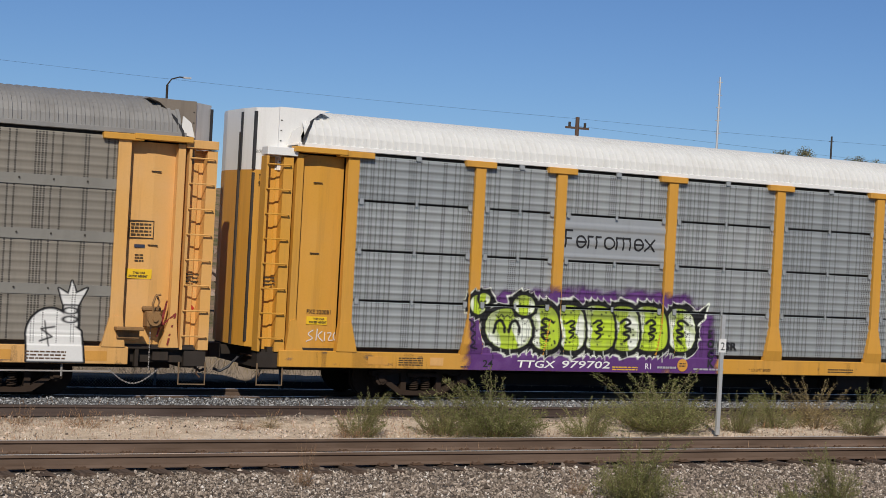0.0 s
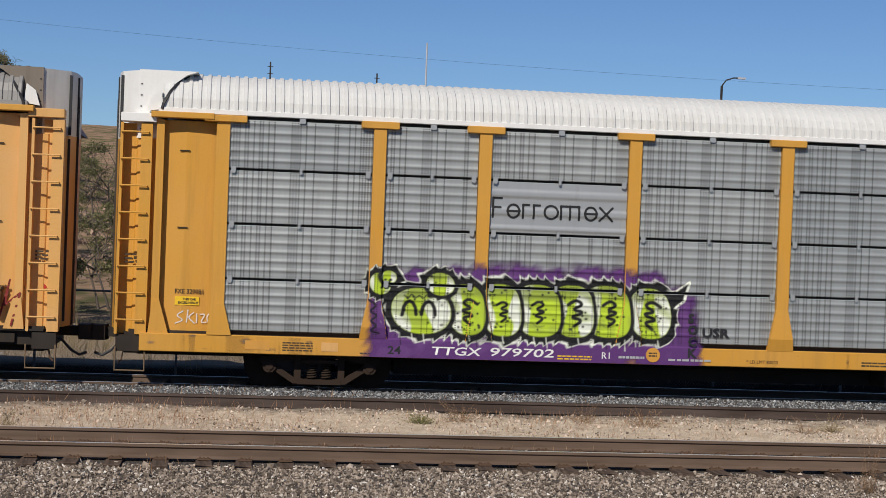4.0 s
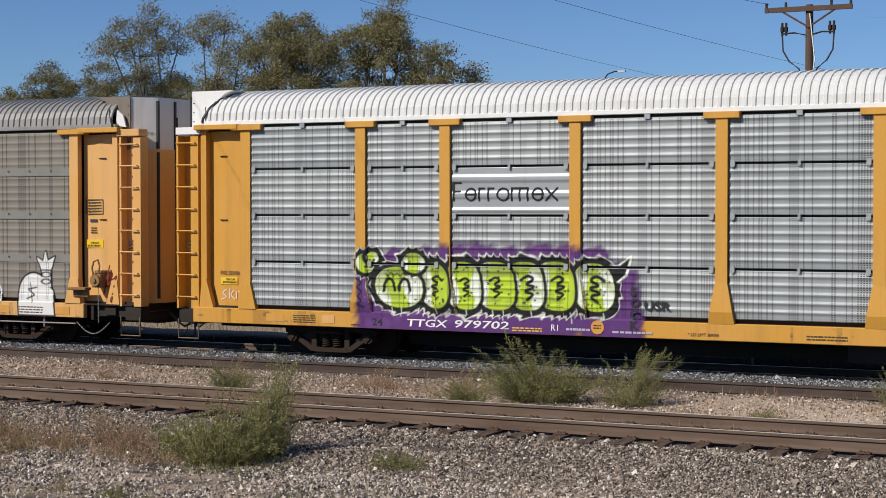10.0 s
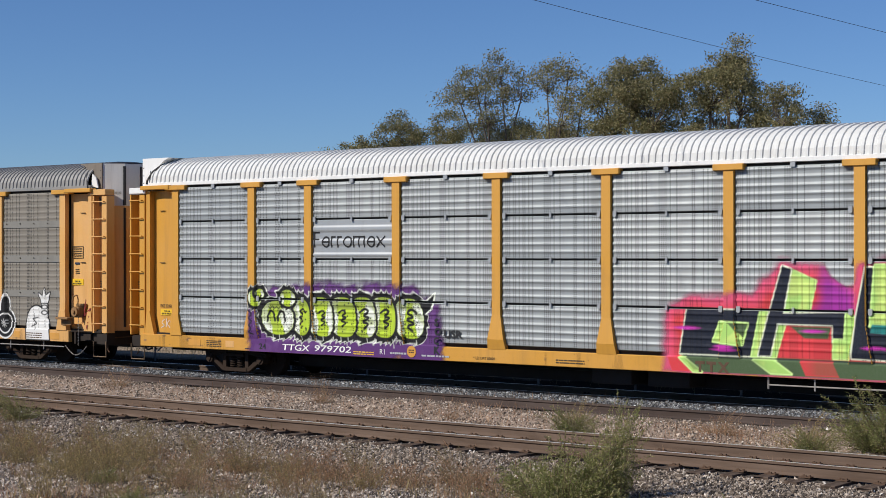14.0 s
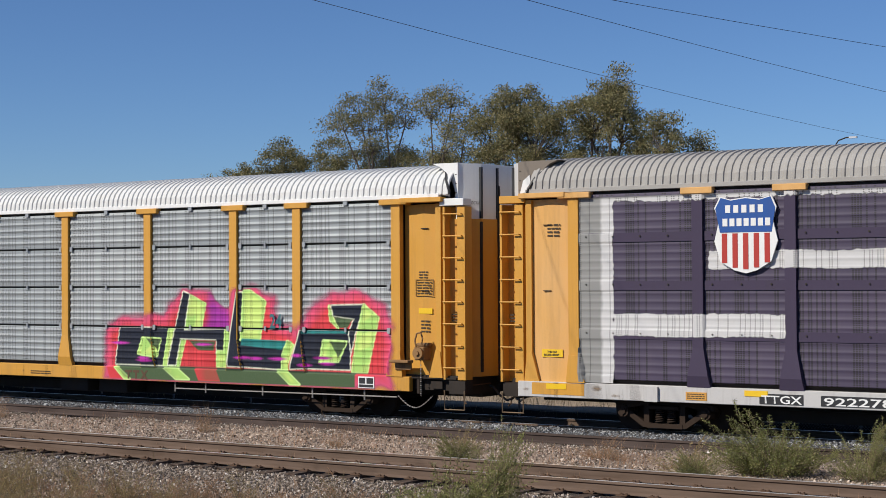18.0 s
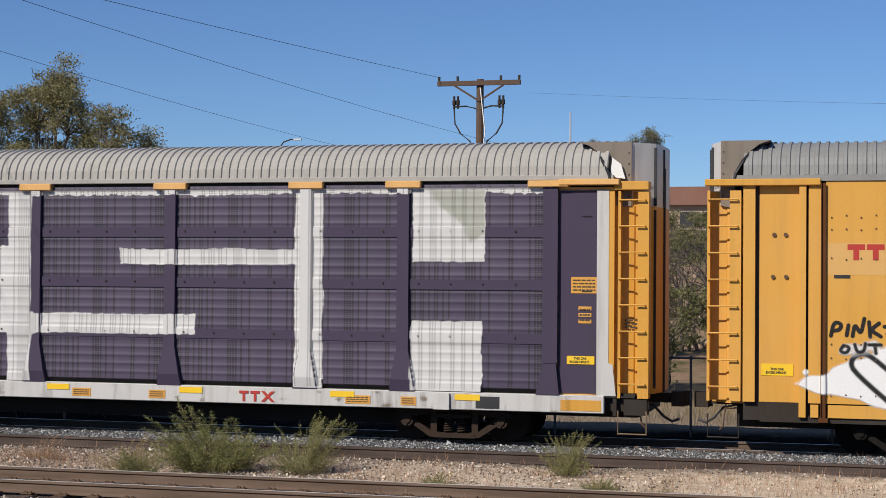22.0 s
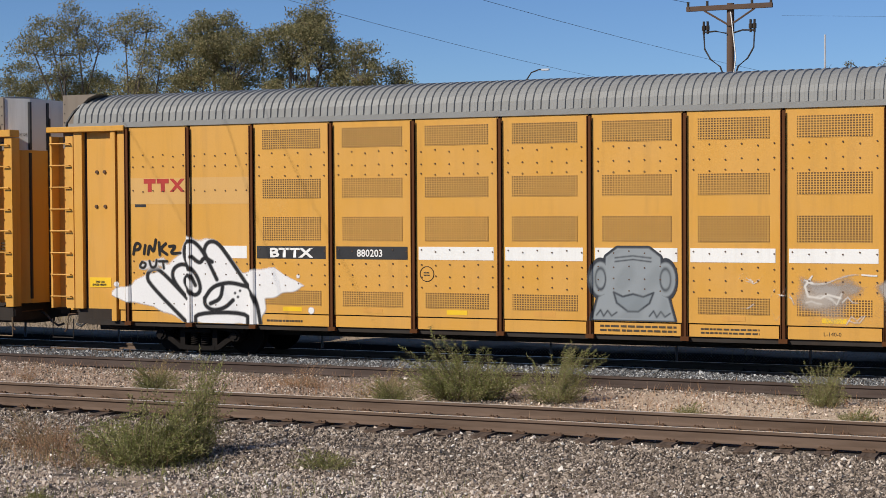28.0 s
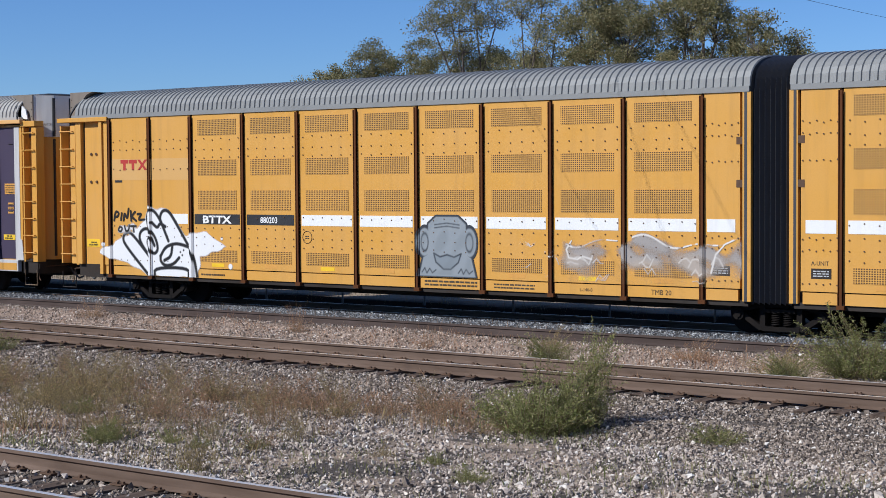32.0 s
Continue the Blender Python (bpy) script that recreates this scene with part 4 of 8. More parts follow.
def money_bag(x, z, sheet):
    chalk = (0.72, 0.71, 0.68)
    d = np.minimum(oval(x, z, 10.62, 1.18, 0.42, 0.46), inside(x, z, [(10.20, 1.2), (10.22, 0.70), (11.24, 0.70), (11.18, 1.25), (10.95, 1.42), (10.6, 1.2)]))
    d = np.minimum(d, inside(x, z, [(10.86, 1.34), (10.86, 1.72), (11.10, 1.72), (11.12, 1.34)]))
    lay(sheet, soft(d - 0.04), INKY)
    lay(sheet, soft(d), chalk)
    crown = inside(x, z, [(10.84, 1.74), (10.74, 2.02), (10.92, 1.92), (10.98, 2.16), (11.06, 1.94), (11.26, 2.04), (11.12, 1.74)])
    lay(sheet, soft(crown - 0.03), INKY)
    lay(sheet, soft(crown), chalk)
    for cz in (1.46, 1.62):
        lay(sheet, soft(np.abs(oval(x, z, 10.98, cz, 0.13, 0.055)) - 0.014), INKY)
    lay(sheet, soft(away(x, z, [(10.70, 1.32), (10.46, 1.28), (10.66, 1.14), (10.44, 1.06)]) - 0.016), INKY)
    lay(sheet, soft(away(x, z, [(10.52, 1.42), (10.60, 0.98)]) - 0.013), INKY)
    # the second tag further along
    e = np.minimum(oval(x, z, 9.25, 1.12, 0.40, 0.40), np.minimum(oval(x, z, 8.55, 1.30, 0.30, 0.34), oval(x, z, 8.85, 1.55, 0.16, 0.34)))
    e = np.minimum(e, oval(x, z, 9.25, 1.62, 0.15, 0.28))
    lay(sheet, soft(e - 0.05), chalk)
    lay(sheet, soft(e), INKY)
    lay(sheet, soft(np.abs(oval(x, z, 9.25, 1.12, 0.28, 0.28)) - 0.02), chalk)
    for a in range(4):
        lay(sheet, soft(away(x, z, [(9.25 + 0.12 * math.cos(a * 0.8), 1.12 + 0.12 * math.sin(a * 0.8)), (9.25 - 0.12 * math.cos(a * 0.8), 1.12 - 0.12 * math.sin(a * 0.8))]) - 0.012), chalk)
    lay(sheet, soft(away(x, z, [(8.5, 1.5), (8.7, 1.2), (8.55, 0.98), (8.78, 0.84)]) - 0.025), chalk)
    lay(sheet, soft(away(x, z, [(6.9, 1.25), (7.0, 1.0), (7.2, 1.2), (7.3, 1.0), (7.5, 1.22), (7.7, 1.0), (7.9, 1.18)]) - 0.02), (0.20, 0.05, 0.03))
    # red scribble beside the brake wheel
    lay(sheet, soft(away(x, z, [(12.62, 1.2), (12.78, 1.85), (12.70, 1.40), (12.96, 1.62), (12.82, 1.05)]) - 0.017), (0.23, 0.03, 0.025))


sprayed("graffiti", "lime bubble letters sprayed on a violet cloud", silver_car, -9.6, -2.6, 0.665, 2.75, 0.0135, bubble_row, RACK_SIDE)
sprayed("graffiti", "pale green and black block letters on a rose cloud", silver_car, 2.5, 12.0, 0.665, 3.2, 0.016, block_letters, RACK_SIDE)
sprayed("graffiti", "white block strokes from end to end of the side", violet_car, -11.82, 11.82, 1.0, 4.80, 0.022, huge_letters, FLATTER_SIDE)
sprayed("graffiti", "black and white tags low on the side", grey_car, 6.6, 13.05, 0.665, 2.3, 0.014, money_bag, FLATTER_SIDE).location.x = 0.12

def height_words(car, x, z, y):
    lettering("THIS CAR", 0.042, BLACK, car, (x + 0.08, y, z + 0.068), wide=0.95, stroke=0.002)
    lettering("EXCESS HEIGHT", 0.042, BLACK, car, (x, y, z + 0.005), wide=0.88, stroke=0.002)


# ---- markings of the silver car ----
lettering("TTGX", 0.155, WHITE, silver_car, (-8.06, -1.653, 0.735), wide=1.62, stroke=0.003, slant=0.12, label="white stencilled reporting mark")
lettering("979702", 0.155, WHITE, silver_car, (-6.99, -1.653, 0.745), wide=1.92, stroke=0.003, slant=0.12, label="white stencilled car number")
lettering("R1", 0.13, WHITE, silver_car, (-4.88, -1.653, 0.745))
lettering("USR", 0.17, BLACK, silver_car, (-2.97, -1.622, 1.20), wide=1.25, stroke=0.010)
lettering("24", 0.15, BLACK, silver_car, (-8.85, -1.652, 0.73), wide=1.2, stroke=0.004)
for k, ch in enumerate("SOCK"):
    lettering(ch, 0.17, BLACK, silver_car, (-3.24, -1.622 if k < 2 else -1.656, 1.46 - k * 0.215), stroke=0.012)
lettering("FXE 320081", 0.085, INK, silver_car, (-12.71, -1.452, 1.70), wide=0.92, stroke=0.0015)
lettering("* LD LMT 80000", 0.065, INK, silver_car, (-2.10, -1.650, 0.735))
lettering("24", 0.34, painted("teal_spray", (0.03, 0.13, 0.15), amount=0.1), silver_car, (8.30, -1.655, 2.02), wide=0.8, stroke=0.01)
plate(silver_car, "height_plate", -12.70, -12.27, 1.49, 1.645, LABEL_YELLOW, -1.452, "yellow plate with black lines")
height_words(silver_car, -12.64, 1.51, -1.457)

disc = bmesh.new()
rod(disc, (-3.90, -1.660, 0.84), (-3.90, -1.643, 0.84), 0.135, 20)
part("clearance_disc", disc, LABEL_ORANGE, silver_car, "round yellow clearance plate")
bars(silver_car, -3.98, 0.80, 0.16, 0.10, 2, 2, BLACK, -1.664)
for x0, x1, m in ((-11.42, -10.98, LABEL_ORANGE), (-10.05, -9.75, YELLOW_PALE), (3.2, 3.6, LABEL_ORANGE)):
    plate(silver_car, "deck_label", x0, x1, 0.74, 0.90, m)
bars(silver_car, -10.75, 0.72, 0.55, 0.18, 4, 5, INK, -1.647)
bars(silver_car, -9.35, 0.70, 0.45, 0.05, 1, 5, INK, -1.647)
bars(silver_car, 0.15, 0.72, 0.75, 0.11, 2, 8, INK, -1.647)
bars(silver_car, -5.7, 0.70, 0.65, 0.10, 2, 6, LABEL_YELLOW, -1.653, "chalk_tag")
bars(silver_car, -4.55, 0.74, 0.5, 0.09, 1, 6, ZINC, -1.653, "chalk_tag")
bars(silver_car, -3.6, 0.72, 0.85, 0.08, 1, 6, ZINC, -1.653, "chalk_tag")
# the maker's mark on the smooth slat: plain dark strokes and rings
def maker_mark(x, z, sheet):
    ink, x0, z0 = (0.02, 0.02, 0.022), -7.00, 3.29
    for k, (w, h) in enumerate(((0.20, 0.35), (0.22, 0.24), (0.14, 0.24), (0.14, 0.24), (0.25, 0.24), (0.38, 0.24), (0.22, 0.24), (0.22, 0.24))):
        at = x0 + (0, 0.27, 0.56, 0.76, 0.96, 1.27, 1.72, 2.00)[k]
        lines = []
        if k in (0, 2, 3):
            lines = [[(at, z0), (at, z0 + h)], [(at, z0 + h), (at + w * 0.8, z0 + h)]] + ([[(at, z0 + h * 0.52), (at + w * 0.7, z0 + h * 0.52)]] if k == 0 else [])
        elif k == 5:
            lines = [[(at + q, z0), (at + q, z0 + h)] for q in (0, 0.17, 0.34)] + [[(at, z0 + h), (at + 0.34, z0 + h)]]
        elif k == 7:
            lines = [[(at, z0), (at + 0.24, z0 + h)], [(at + 0.24, z0), (at, z0 + h)]]
        else:
            lines = [[(at + w / 2 + w / 2 * math.cos(a), z0 + h / 2 + h / 2 * math.sin(a)) for a in np.linspace(0.0, 6.0 if k != 4 else 6.29, 20)]] + ([[(at, z0 + h / 2), (at + w, z0 + h / 2)]] if k != 4 else [])
        for ln in lines:
            lay(sheet, soft(away(x, z, ln) - 0.020, 0.010), ink)


def smooth_slat(x, z):
    out = 0.022 * np.clip(np.sin((z - ROWS[2]) / (ROWS[3] - ROWS[2]) * 6 * np.pi) * 1.4, 0, 1)
    return FRONT + 0.012 - np.where((z < ROWS[2] + 0.07) | (z > ROWS[3] - 0.07), 0, out)


SPRAY_PLAIN = spray("spray_paint_on_flat", keep=-1.0)
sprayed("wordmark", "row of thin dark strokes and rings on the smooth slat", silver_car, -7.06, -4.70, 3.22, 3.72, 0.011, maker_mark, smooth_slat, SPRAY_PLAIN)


def grime(x, z, sheet):
    """Grease and rust that has run down the sill, most of all over the bogies."""
    near = np.exp(-((np.abs(x) - 10.6) / 1.6) ** 2)
    run = wobble(x * 3.0, z * 0.5, 4, 91) + 0.8 * wobble(x * 9.0, z * 1.2, 3, 92)
    lay(sheet, np.clip(run * 0.9 + 0.35 * near - 0.16 + 0.5 * (0.72 - z), 0, 0.36), (0.085, 0.055, 0.036))
    lay(sheet, np.clip(wobble(x * 2.0, z * 4, 5, 93) - 0.35, 0, 0.5), (0.30, 0.22, 0.15))


for rack, end in ((grey_car, 12.15), (silver_car, 12.25), (violet_car, 12.9)):
    tagged(sprayed("grime", "streaks of grease and rust on the sill", rack, -13.25, end, 0.675, 0.975, 0.03, grime, lambda x, z: np.full(x.shape, -1.6405), SPRAY_PLAIN), kind="stuff")
# number on the end door, chalk on the corner
turn = math.atan2(0.41, 0.32)
for text, z in (("TTGX", 4.28), ("979702", 4.14)):
    ob = lettering(text, 0.10, INK, silver_car, (-13.71, -1.07, z), wide=0.72, stroke=0.002)
    ob.rotation_euler.z = -turn


def chalk(x, z, sheet):
    pale = (0.74, 0.72, 0.68)
    for ln in ([(-12.55, 1.38), (-12.68, 1.30), (-12.52, 1.22), (-12.68, 1.16)], [(-12.46, 1.40), (-12.48, 1.18)], [(-12.36, 1.36), (-12.46, 1.27), (-12.34, 1.17)], [(-12.30, 1.34), (-12.30, 1.18)], [(-12.24, 1.33), (-12.14, 1.34), (-12.24, 1.18), (-12.13, 1.19)],
               [(-12.02 + 0.10 * math.cos(a), 1.27 + 0.10 * math.sin(a)) for a in np.linspace(0, 6.3, 12)]):
        lay(sheet, soft(away(x, z, eased(ln)) - 0.014, 0.016) * 0.75, pale)


sprayed("chalk_tag", "white chalk scrawl", silver_car, -12.75, -12.08, 1.10, 1.45, 0.009, chalk, lambda x, z: np.full(x.shape, -1.448), SPRAY_PLAIN)
# far end of the silver car
bars(silver_car, 12.40, 2.80, 0.40, 0.30, 5, 3, INK, -1.452)
plate(silver_car, "height_plate", 12.44, 12.80, 2.38, 2.50, LABEL_YELLOW, -1.452)
bars(silver_car, 12.45, 3.15, 0.25, 0.18, 3, 2, INK, -1.452)
bars(silver_car, 12.50, 1.95, 0.25, 0.30, 4, 2, INK, -1.452)
bm = boxes((12.50, 12.76, -1.74, -1.44, 1.36, 1.66), (12.46, 12.80, -1.60, -1.44, 1.66, 1.74), bevel=0.02)
rod(bm, (12.63, -1.80, 1.52), (12.63, -1.70, 1.52), 0.13, 14)
rod(bm, (12.63, -1.84, 1.52), (12.63, -1.80, 1.52), 0.05, 8)
bent(bm, [(12.60, -1.78, 1.60), (12.57, -1.80, 1.80), (12.62, -1.80, 1.95), (12.72, -1.78, 1.98)], 0.022, 6)
bent(bm, [(12.68, -1.70, 1.68), (12.72, -1.72, 1.84), (12.66, -1.70, 1.98)], 0.02, 6)
GRIMY = painted("grimy_yellow_steel", (0.26, 0.14, 0.05), dirt=(0.05, 0.035, 0.025), amount=0.8, rough=0.8)
BRAKE = to_mesh("hand_brake", bm, GRIMY)
part("hand_brake", BRAKE, None, silver_car, "grimy yellow hand brake housing with a lever")
part("hand_brake", BRAKE, None, grey_car, "grimy yellow hand brake housing with a lever")
STEP = to_mesh("brake_step", boxes((11.9, 12.42, -1.86, -1.64, 1.30, 1.36), (11.95, 12.38, -1.70, -1.64, 1.14, 1.32), bevel=0.01), GRIMY)
part("brake_step", STEP, None, grey_car)
part("brake_step", STEP, None, silver_car)
bm = bmesh.new()
for k in range(30):
    t, u = k / 29, (k + 0.8) / 29
    a = (11.9 + 0.9 * t, -1.5, 0.55 - 0.25 * math.sin(t * math.pi))
    b = (11.9 + 0.9 * u, -1.5, 0.55 - 0.25 * math.sin(u * math.pi))
    rod(bm, a, b, 0.007 if k % 2 else 0.016, 5)
for k in range(18):
    rod(bm, (12.60, -1.62, 1.36 - k * 0.045), (12.605, -1.62, 1.33 - k * 0.045), 0.007 if k % 2 else 0.015, 5)
WORN_ROD = painted("worn_bright_steel", (0.30, 0.275, 0.25), amount=0.5, rough=0.6)
CHAIN = to_mesh("brake_chain", bm, WORN_ROD)
for rack in (silver_car, grey_car):
    tagged(part("brake_chain", CHAIN, None, rack), kind="stuff")
bm = bmesh.new()
rod(bm, (5.2, -1.55, 0.50), (11.9, -1.55, 0.52), 0.016, 6)
for x in (5.2, 6.2, 8.0, 9.5, 11.0):
    rod(bm, (x, -1.55, 0.42), (x, -1.55, 0.70), 0.02, 5)
ROD = to_mesh("brake_rod", bm, WORN_ROD)
part("brake_rod", ROD, None, silver_car)
part("brake_rod", ROD, None, grey_car)
for x0, x1, z0, z1 in ((12.36, 12.84, 3.12, 3.135), (12.36, 12.84, 2.76, 2.775), (12.36, 12.375, 2.775, 3.12), (12.825, 12.84, 2.775, 3.12)):
    part("data_frame", boxes((x0, x1, -1.454, -1.45, z0, z1)), INK, silver_car)
for rack, tone in ((silver_car, WHITE), (grey_car, YELLOW_PALE)):
    sticker = bmesh.new()
    rod(sticker, (13.43, -1.345, 1.78), (13.43, -1.332, 1.78), 0.115, 18)
    disc = part("sticker", sticker, tone, rack, "round sticker with a slanted bar")
    bm = bmesh.new()
    prism(bm, [(13.34, 1.83), (13.38, 1.87), (13.52, 1.73), (13.48, 1.69)], "y", -1.350, -1.346)
    part("slanted_bar", bm, RED, disc)
bm = bmesh.new()
for x in (3.60, 3.86):
    box(bm, x, x + 0.22, -1.654, -1.649, 0.86, 0.92), box(bm, x + 0.08, x + 0.14, -1.654, -1.649, 0.70, 0.86)
prism(bm, [(4.12, 0.70), (4.19, 0.70), (4.38, 0.92), (4.31, 0.92)], "y", -1.654, -1.649)
prism(bm, [(4.31, 0.70), (4.38, 0.70), (4.19, 0.92), (4.12, 0.92)], "y", -1.656, -1.651)
part("company_mark", bm, RUST, silver_car, "rust-brown bar shapes on the sill")
plate(silver_car, "test_plate", 10.9, 11.35, 0.70, 0.96, WHITE, -1.660, "white framed black test plate")
part("test_plate", boxes((10.93, 11.10, -1.664, -1.66, 0.80, 0.93), (11.14, 11.32, -1.664, -1.66, 0.80, 0.93), (10.93, 11.32, -1.664, -1.66, 0.72, 0.78)), BLACK, silver_car)
for x in (0.8, -10.9, 2.2):
    part("tool_box", boxes((x, x + 1.0, -1.2, -0.5, 0.30, 0.66), bevel=0.02), STEEL, silver_car)

# ---- markings of the grey car ----
plate(grey_car, "height_plate", 11.96 + 0.18, 12.62, 2.25, 2.43, LABEL_YELLOW, -1.452, "yellow plate with black lines")
height_words(grey_car, 12.18, 2.27, -1.457)
part("data_frame", boxes((12.14, 12.62, -1.454, -1.45, 3.00, 3.02), (12.14, 12.62, -1.454, -1.45, 3.32, 3.34), (12.14, 12.155, -1.454, -1.45, 3.0, 3.34), (12.605, 12.62, -1.454, -1.45, 3.0, 3.34)), INK, grey_car)
bars(grey_car, 12.18, 3.04, 0.40, 0.26, 4, 4, INK, -1.453)
part("maker_plate", boxes((12.26, 12.46, -1.456, -1.45, 2.83, 2.89)), painted("slate_plate", (0.03, 0.04, 0.07)), grey_car)
bars(grey_car, 12.28, 2.56, 0.18, 0.16, 3, 2, INK, -1.453)
def clearance_words(car, low):
    """Deck clearances stencilled on the back plate of the ladder."""
    for k, text in enumerate(("DECK", "CLEARANCE", low + " MIN", "94 MIN")):
        lettering(text, 0.058, INK, car, (13.28, -1.336, 2.30 - k * 0.105), wide=0.62, stroke=0.001)


clearance_words(grey_car, "89")
for x0, x1 in ((11.35, 11.8), (9.8, 10.05)):
    plate(grey_car, "deck_label", x0, x1, 0.72, 0.90, LABEL_ORANGE)
bars(grey_car, 10.3, 0.72, 0.75, 0.18, 3, 6, RUST, -1.652)

# ---- markings of the violet car ----
shield = [(-8.62, 4.72), (-8.40, 4.66), (-8.08, 4.70), (-7.78, 4.66), (-7.54, 4.72), (-7.44, 4.50), (-7.52, 4.25), (-7.42, 3.85), (-7.56, 3.45), (-7.85, 3.28), (-8.08, 3.22), (-8.32, 3.28), (-8.62, 3.45), (-8.74, 3.85), (-8.64, 4.25), (-8.74, 4.50)]
bm = bmesh.new()
prism(bm, shield, "y", -1.676, -1.640)
badge = part("shield", bm, WHITE, violet_car, "shield badge with a blue head over red and white stripes")
bm = bmesh.new()
prism(bm, [(-8.08 + (a + 8.08) * 0.96, 4.0 + (b - 4.0) * 0.97) for a, b in [(-8.62, 4.72), (-8.40, 4.66), (-8.08, 4.70), (-7.78, 4.66), (-7.54, 4.72), (-7.44, 4.50), (-7.52, 4.02), (-8.64, 4.02), (-8.74, 4.50)]], "y", -1.682, -1.677)
part("shield_head", bm, BLUE, badge)
bm = bmesh.new()
for k in range(5):
    x = -8.58 + k * 0.222
    low = 3.30 + 0.16 * ((x + 0.06 + 8.08) / 0.5) ** 2
    box(bm, x, x + 0.11, -1.682, -1.677, low, 4.0)
part("shield_stripes", bm, RED, badge)
for z, x0, n, gap in ((4.40, -8.50, 5, 0.17), (4.14, -8.56, 7, 0.148)):
    for k in range(n):
        x = x0 + k * gap
        part("shield_bar", boxes((x, x + 0.104, -1.687, -1.683, z, z + 0.15)), WHITE, badge)
for x0, x1 in ((-7.84, -6.95), (-6.60, -5.24)):
    plate(violet_car, "number_panel", x0, x1, 0.70, 0.90, BLACK, -1.649)
lettering("TTGX", 0.155, WHITE, violet_car, (-7.80, -1.654, 0.72), wide=1.45, stroke=0.003, label="white stencilled reporting mark")
lettering("922278", 0.155, WHITE, violet_car, (-6.55, -1.654, 0.72), wide=2.12, stroke=0.003, label="white stencilled car number")
plate(violet_car, "sill_patch", -12.95, -11.70, 0.72, 0.965, YELLOW, -1.646, "yellow patch on the white sill")
plate(violet_car, "sill_patch", 12.15, 12.90, 0.70, 0.90, YELLOW, -1.646, "yellow patch on the white sill")
plate(violet_car, "mark_panel", -3.86, -3.70, 0.72, 0.90, BLACK, -1.649)
lettering("R1", 0.13, WHITE, violet_car, (-3.86, -1.654, 0.745))
disc = bmesh.new()
rod(disc, (-3.35, -1.660, 0.80), (-3.35, -1.643, 0.80), 0.15, 20)
part("clearance_disc", disc, LABEL_ORANGE, violet_car, "round orange clearance plate")
for x in (-12.6, -8.15, -4.95, -1.3, 1.75, 4.6, 7.7, 10.15):
    plate(violet_car, "reflector", x, x + 0.48, 0.84, 0.95, LABEL_YELLOW, -1.652, "yellow reflector")
for x, w in ((-9.4, 0.45), (-2.55, 0.5), (0.1, 0.6), (2.3, 0.4), (3.95, 0.35), (8.0, 0.5), (9.1, 0.3)):
    plate(violet_car, "deck_label", x, x + w, 0.72, 0.88, LABEL_ORANGE, -1.650)
    bars(violet_car, x + 0.03, 0.74, w - 0.06, 0.12, 3, 5, INK, -1.653)
lettering("LD LMT 80000", 0.065, INK, violet_car, (-2.55, -1.656, 0.76))
bm = bmesh.new()
for k, x in enumerate((5.85, 6.08)):
    box(bm, x, x + 0.19, -1.653, -1.648, 0.86, 0.91), box(bm, x + 0.07, x + 0.12, -1.653, -1.648, 0.71, 0.86)
prism(bm, [(6.30, 0.71), (6.37, 0.71), (6.58, 0.91), (6.51, 0.91)], "y", -1.653, -1.648)
prism(bm, [(6.51, 0.71), (6.58, 0.71), (6.37, 0.91), (6.30, 0.91)], "y", -1.655, -1.650)
part("company_mark", bm, RED, violet_car, "red bar shapes")
for s in (-1, 1):
    if s > 0:
        part("corner_coat", boxes((12.08, 12.80, -1.556, -1.548, 1.02, 4.74)), PURPLE, violet_car, "purple coat on the corner panel")
        part("corner_coat", boxes((12.80, 13.02, -1.590, -1.584, 1.02, 4.74)), SILL_WHITE, violet_car)
        part("post_coat", boxes((11.80, 12.08, -1.650, -1.642, 1.56, 4.78)), PURPLE, violet_car)
        plate(violet_car, "data_plate", 12.32, 12.82, 2.85, 3.15, LABEL_ORANGE, -1.564)
        bars(violet_car, 12.36, 2.88, 0.42, 0.24, 4, 5, INK, -1.568, fill=0.4)
        for z in (2.30, 2.42, 2.54):
            plate(violet_car, "data_plate", 12.46, 12.70, z, z + 0.07, LABEL_ORANGE, -1.564)
        bars(violet_car, 12.48, 2.31, 0.20, 0.29, 3, 3, INK, -1.568, fill=0.3)
        plate(violet_car, "height_plate", 12.25, 12.76, 1.55, 1.70, LABEL_YELLOW, -1.568)
        height_words(violet_car, 12.3, 1.57, -1.573)
        clearance_words(violet_car, "87")
    else:
        plate(violet_car, "height_plate", -12.75, -12.25, 1.50, 1.66, LABEL_YELLOW, -1.556)
        height_words(violet_car, -12.7, 1.52, -1.561)
        bars(violet_car, -12.6, 4.0, 0.32, 0.30, 4, 2, INK, -1.553)
plate(violet_car, "test_plate", 10.55, 11.0, 0.70, 0.92, BLACK, -1.650)
for x in (9.75, -10.3):
    part("jack_pad", boxes((x, x + 0.3, -1.70, -1.64, 0.66, 0.96)), SILL_WHITE, violet_car)

# ---- articulated yellow car ----
RIBS = (-7.90, -6.36, -4.82, -2.97, -1.13, 0.72, 2.55, 4.40, 6.23, 8.06, 9.90)


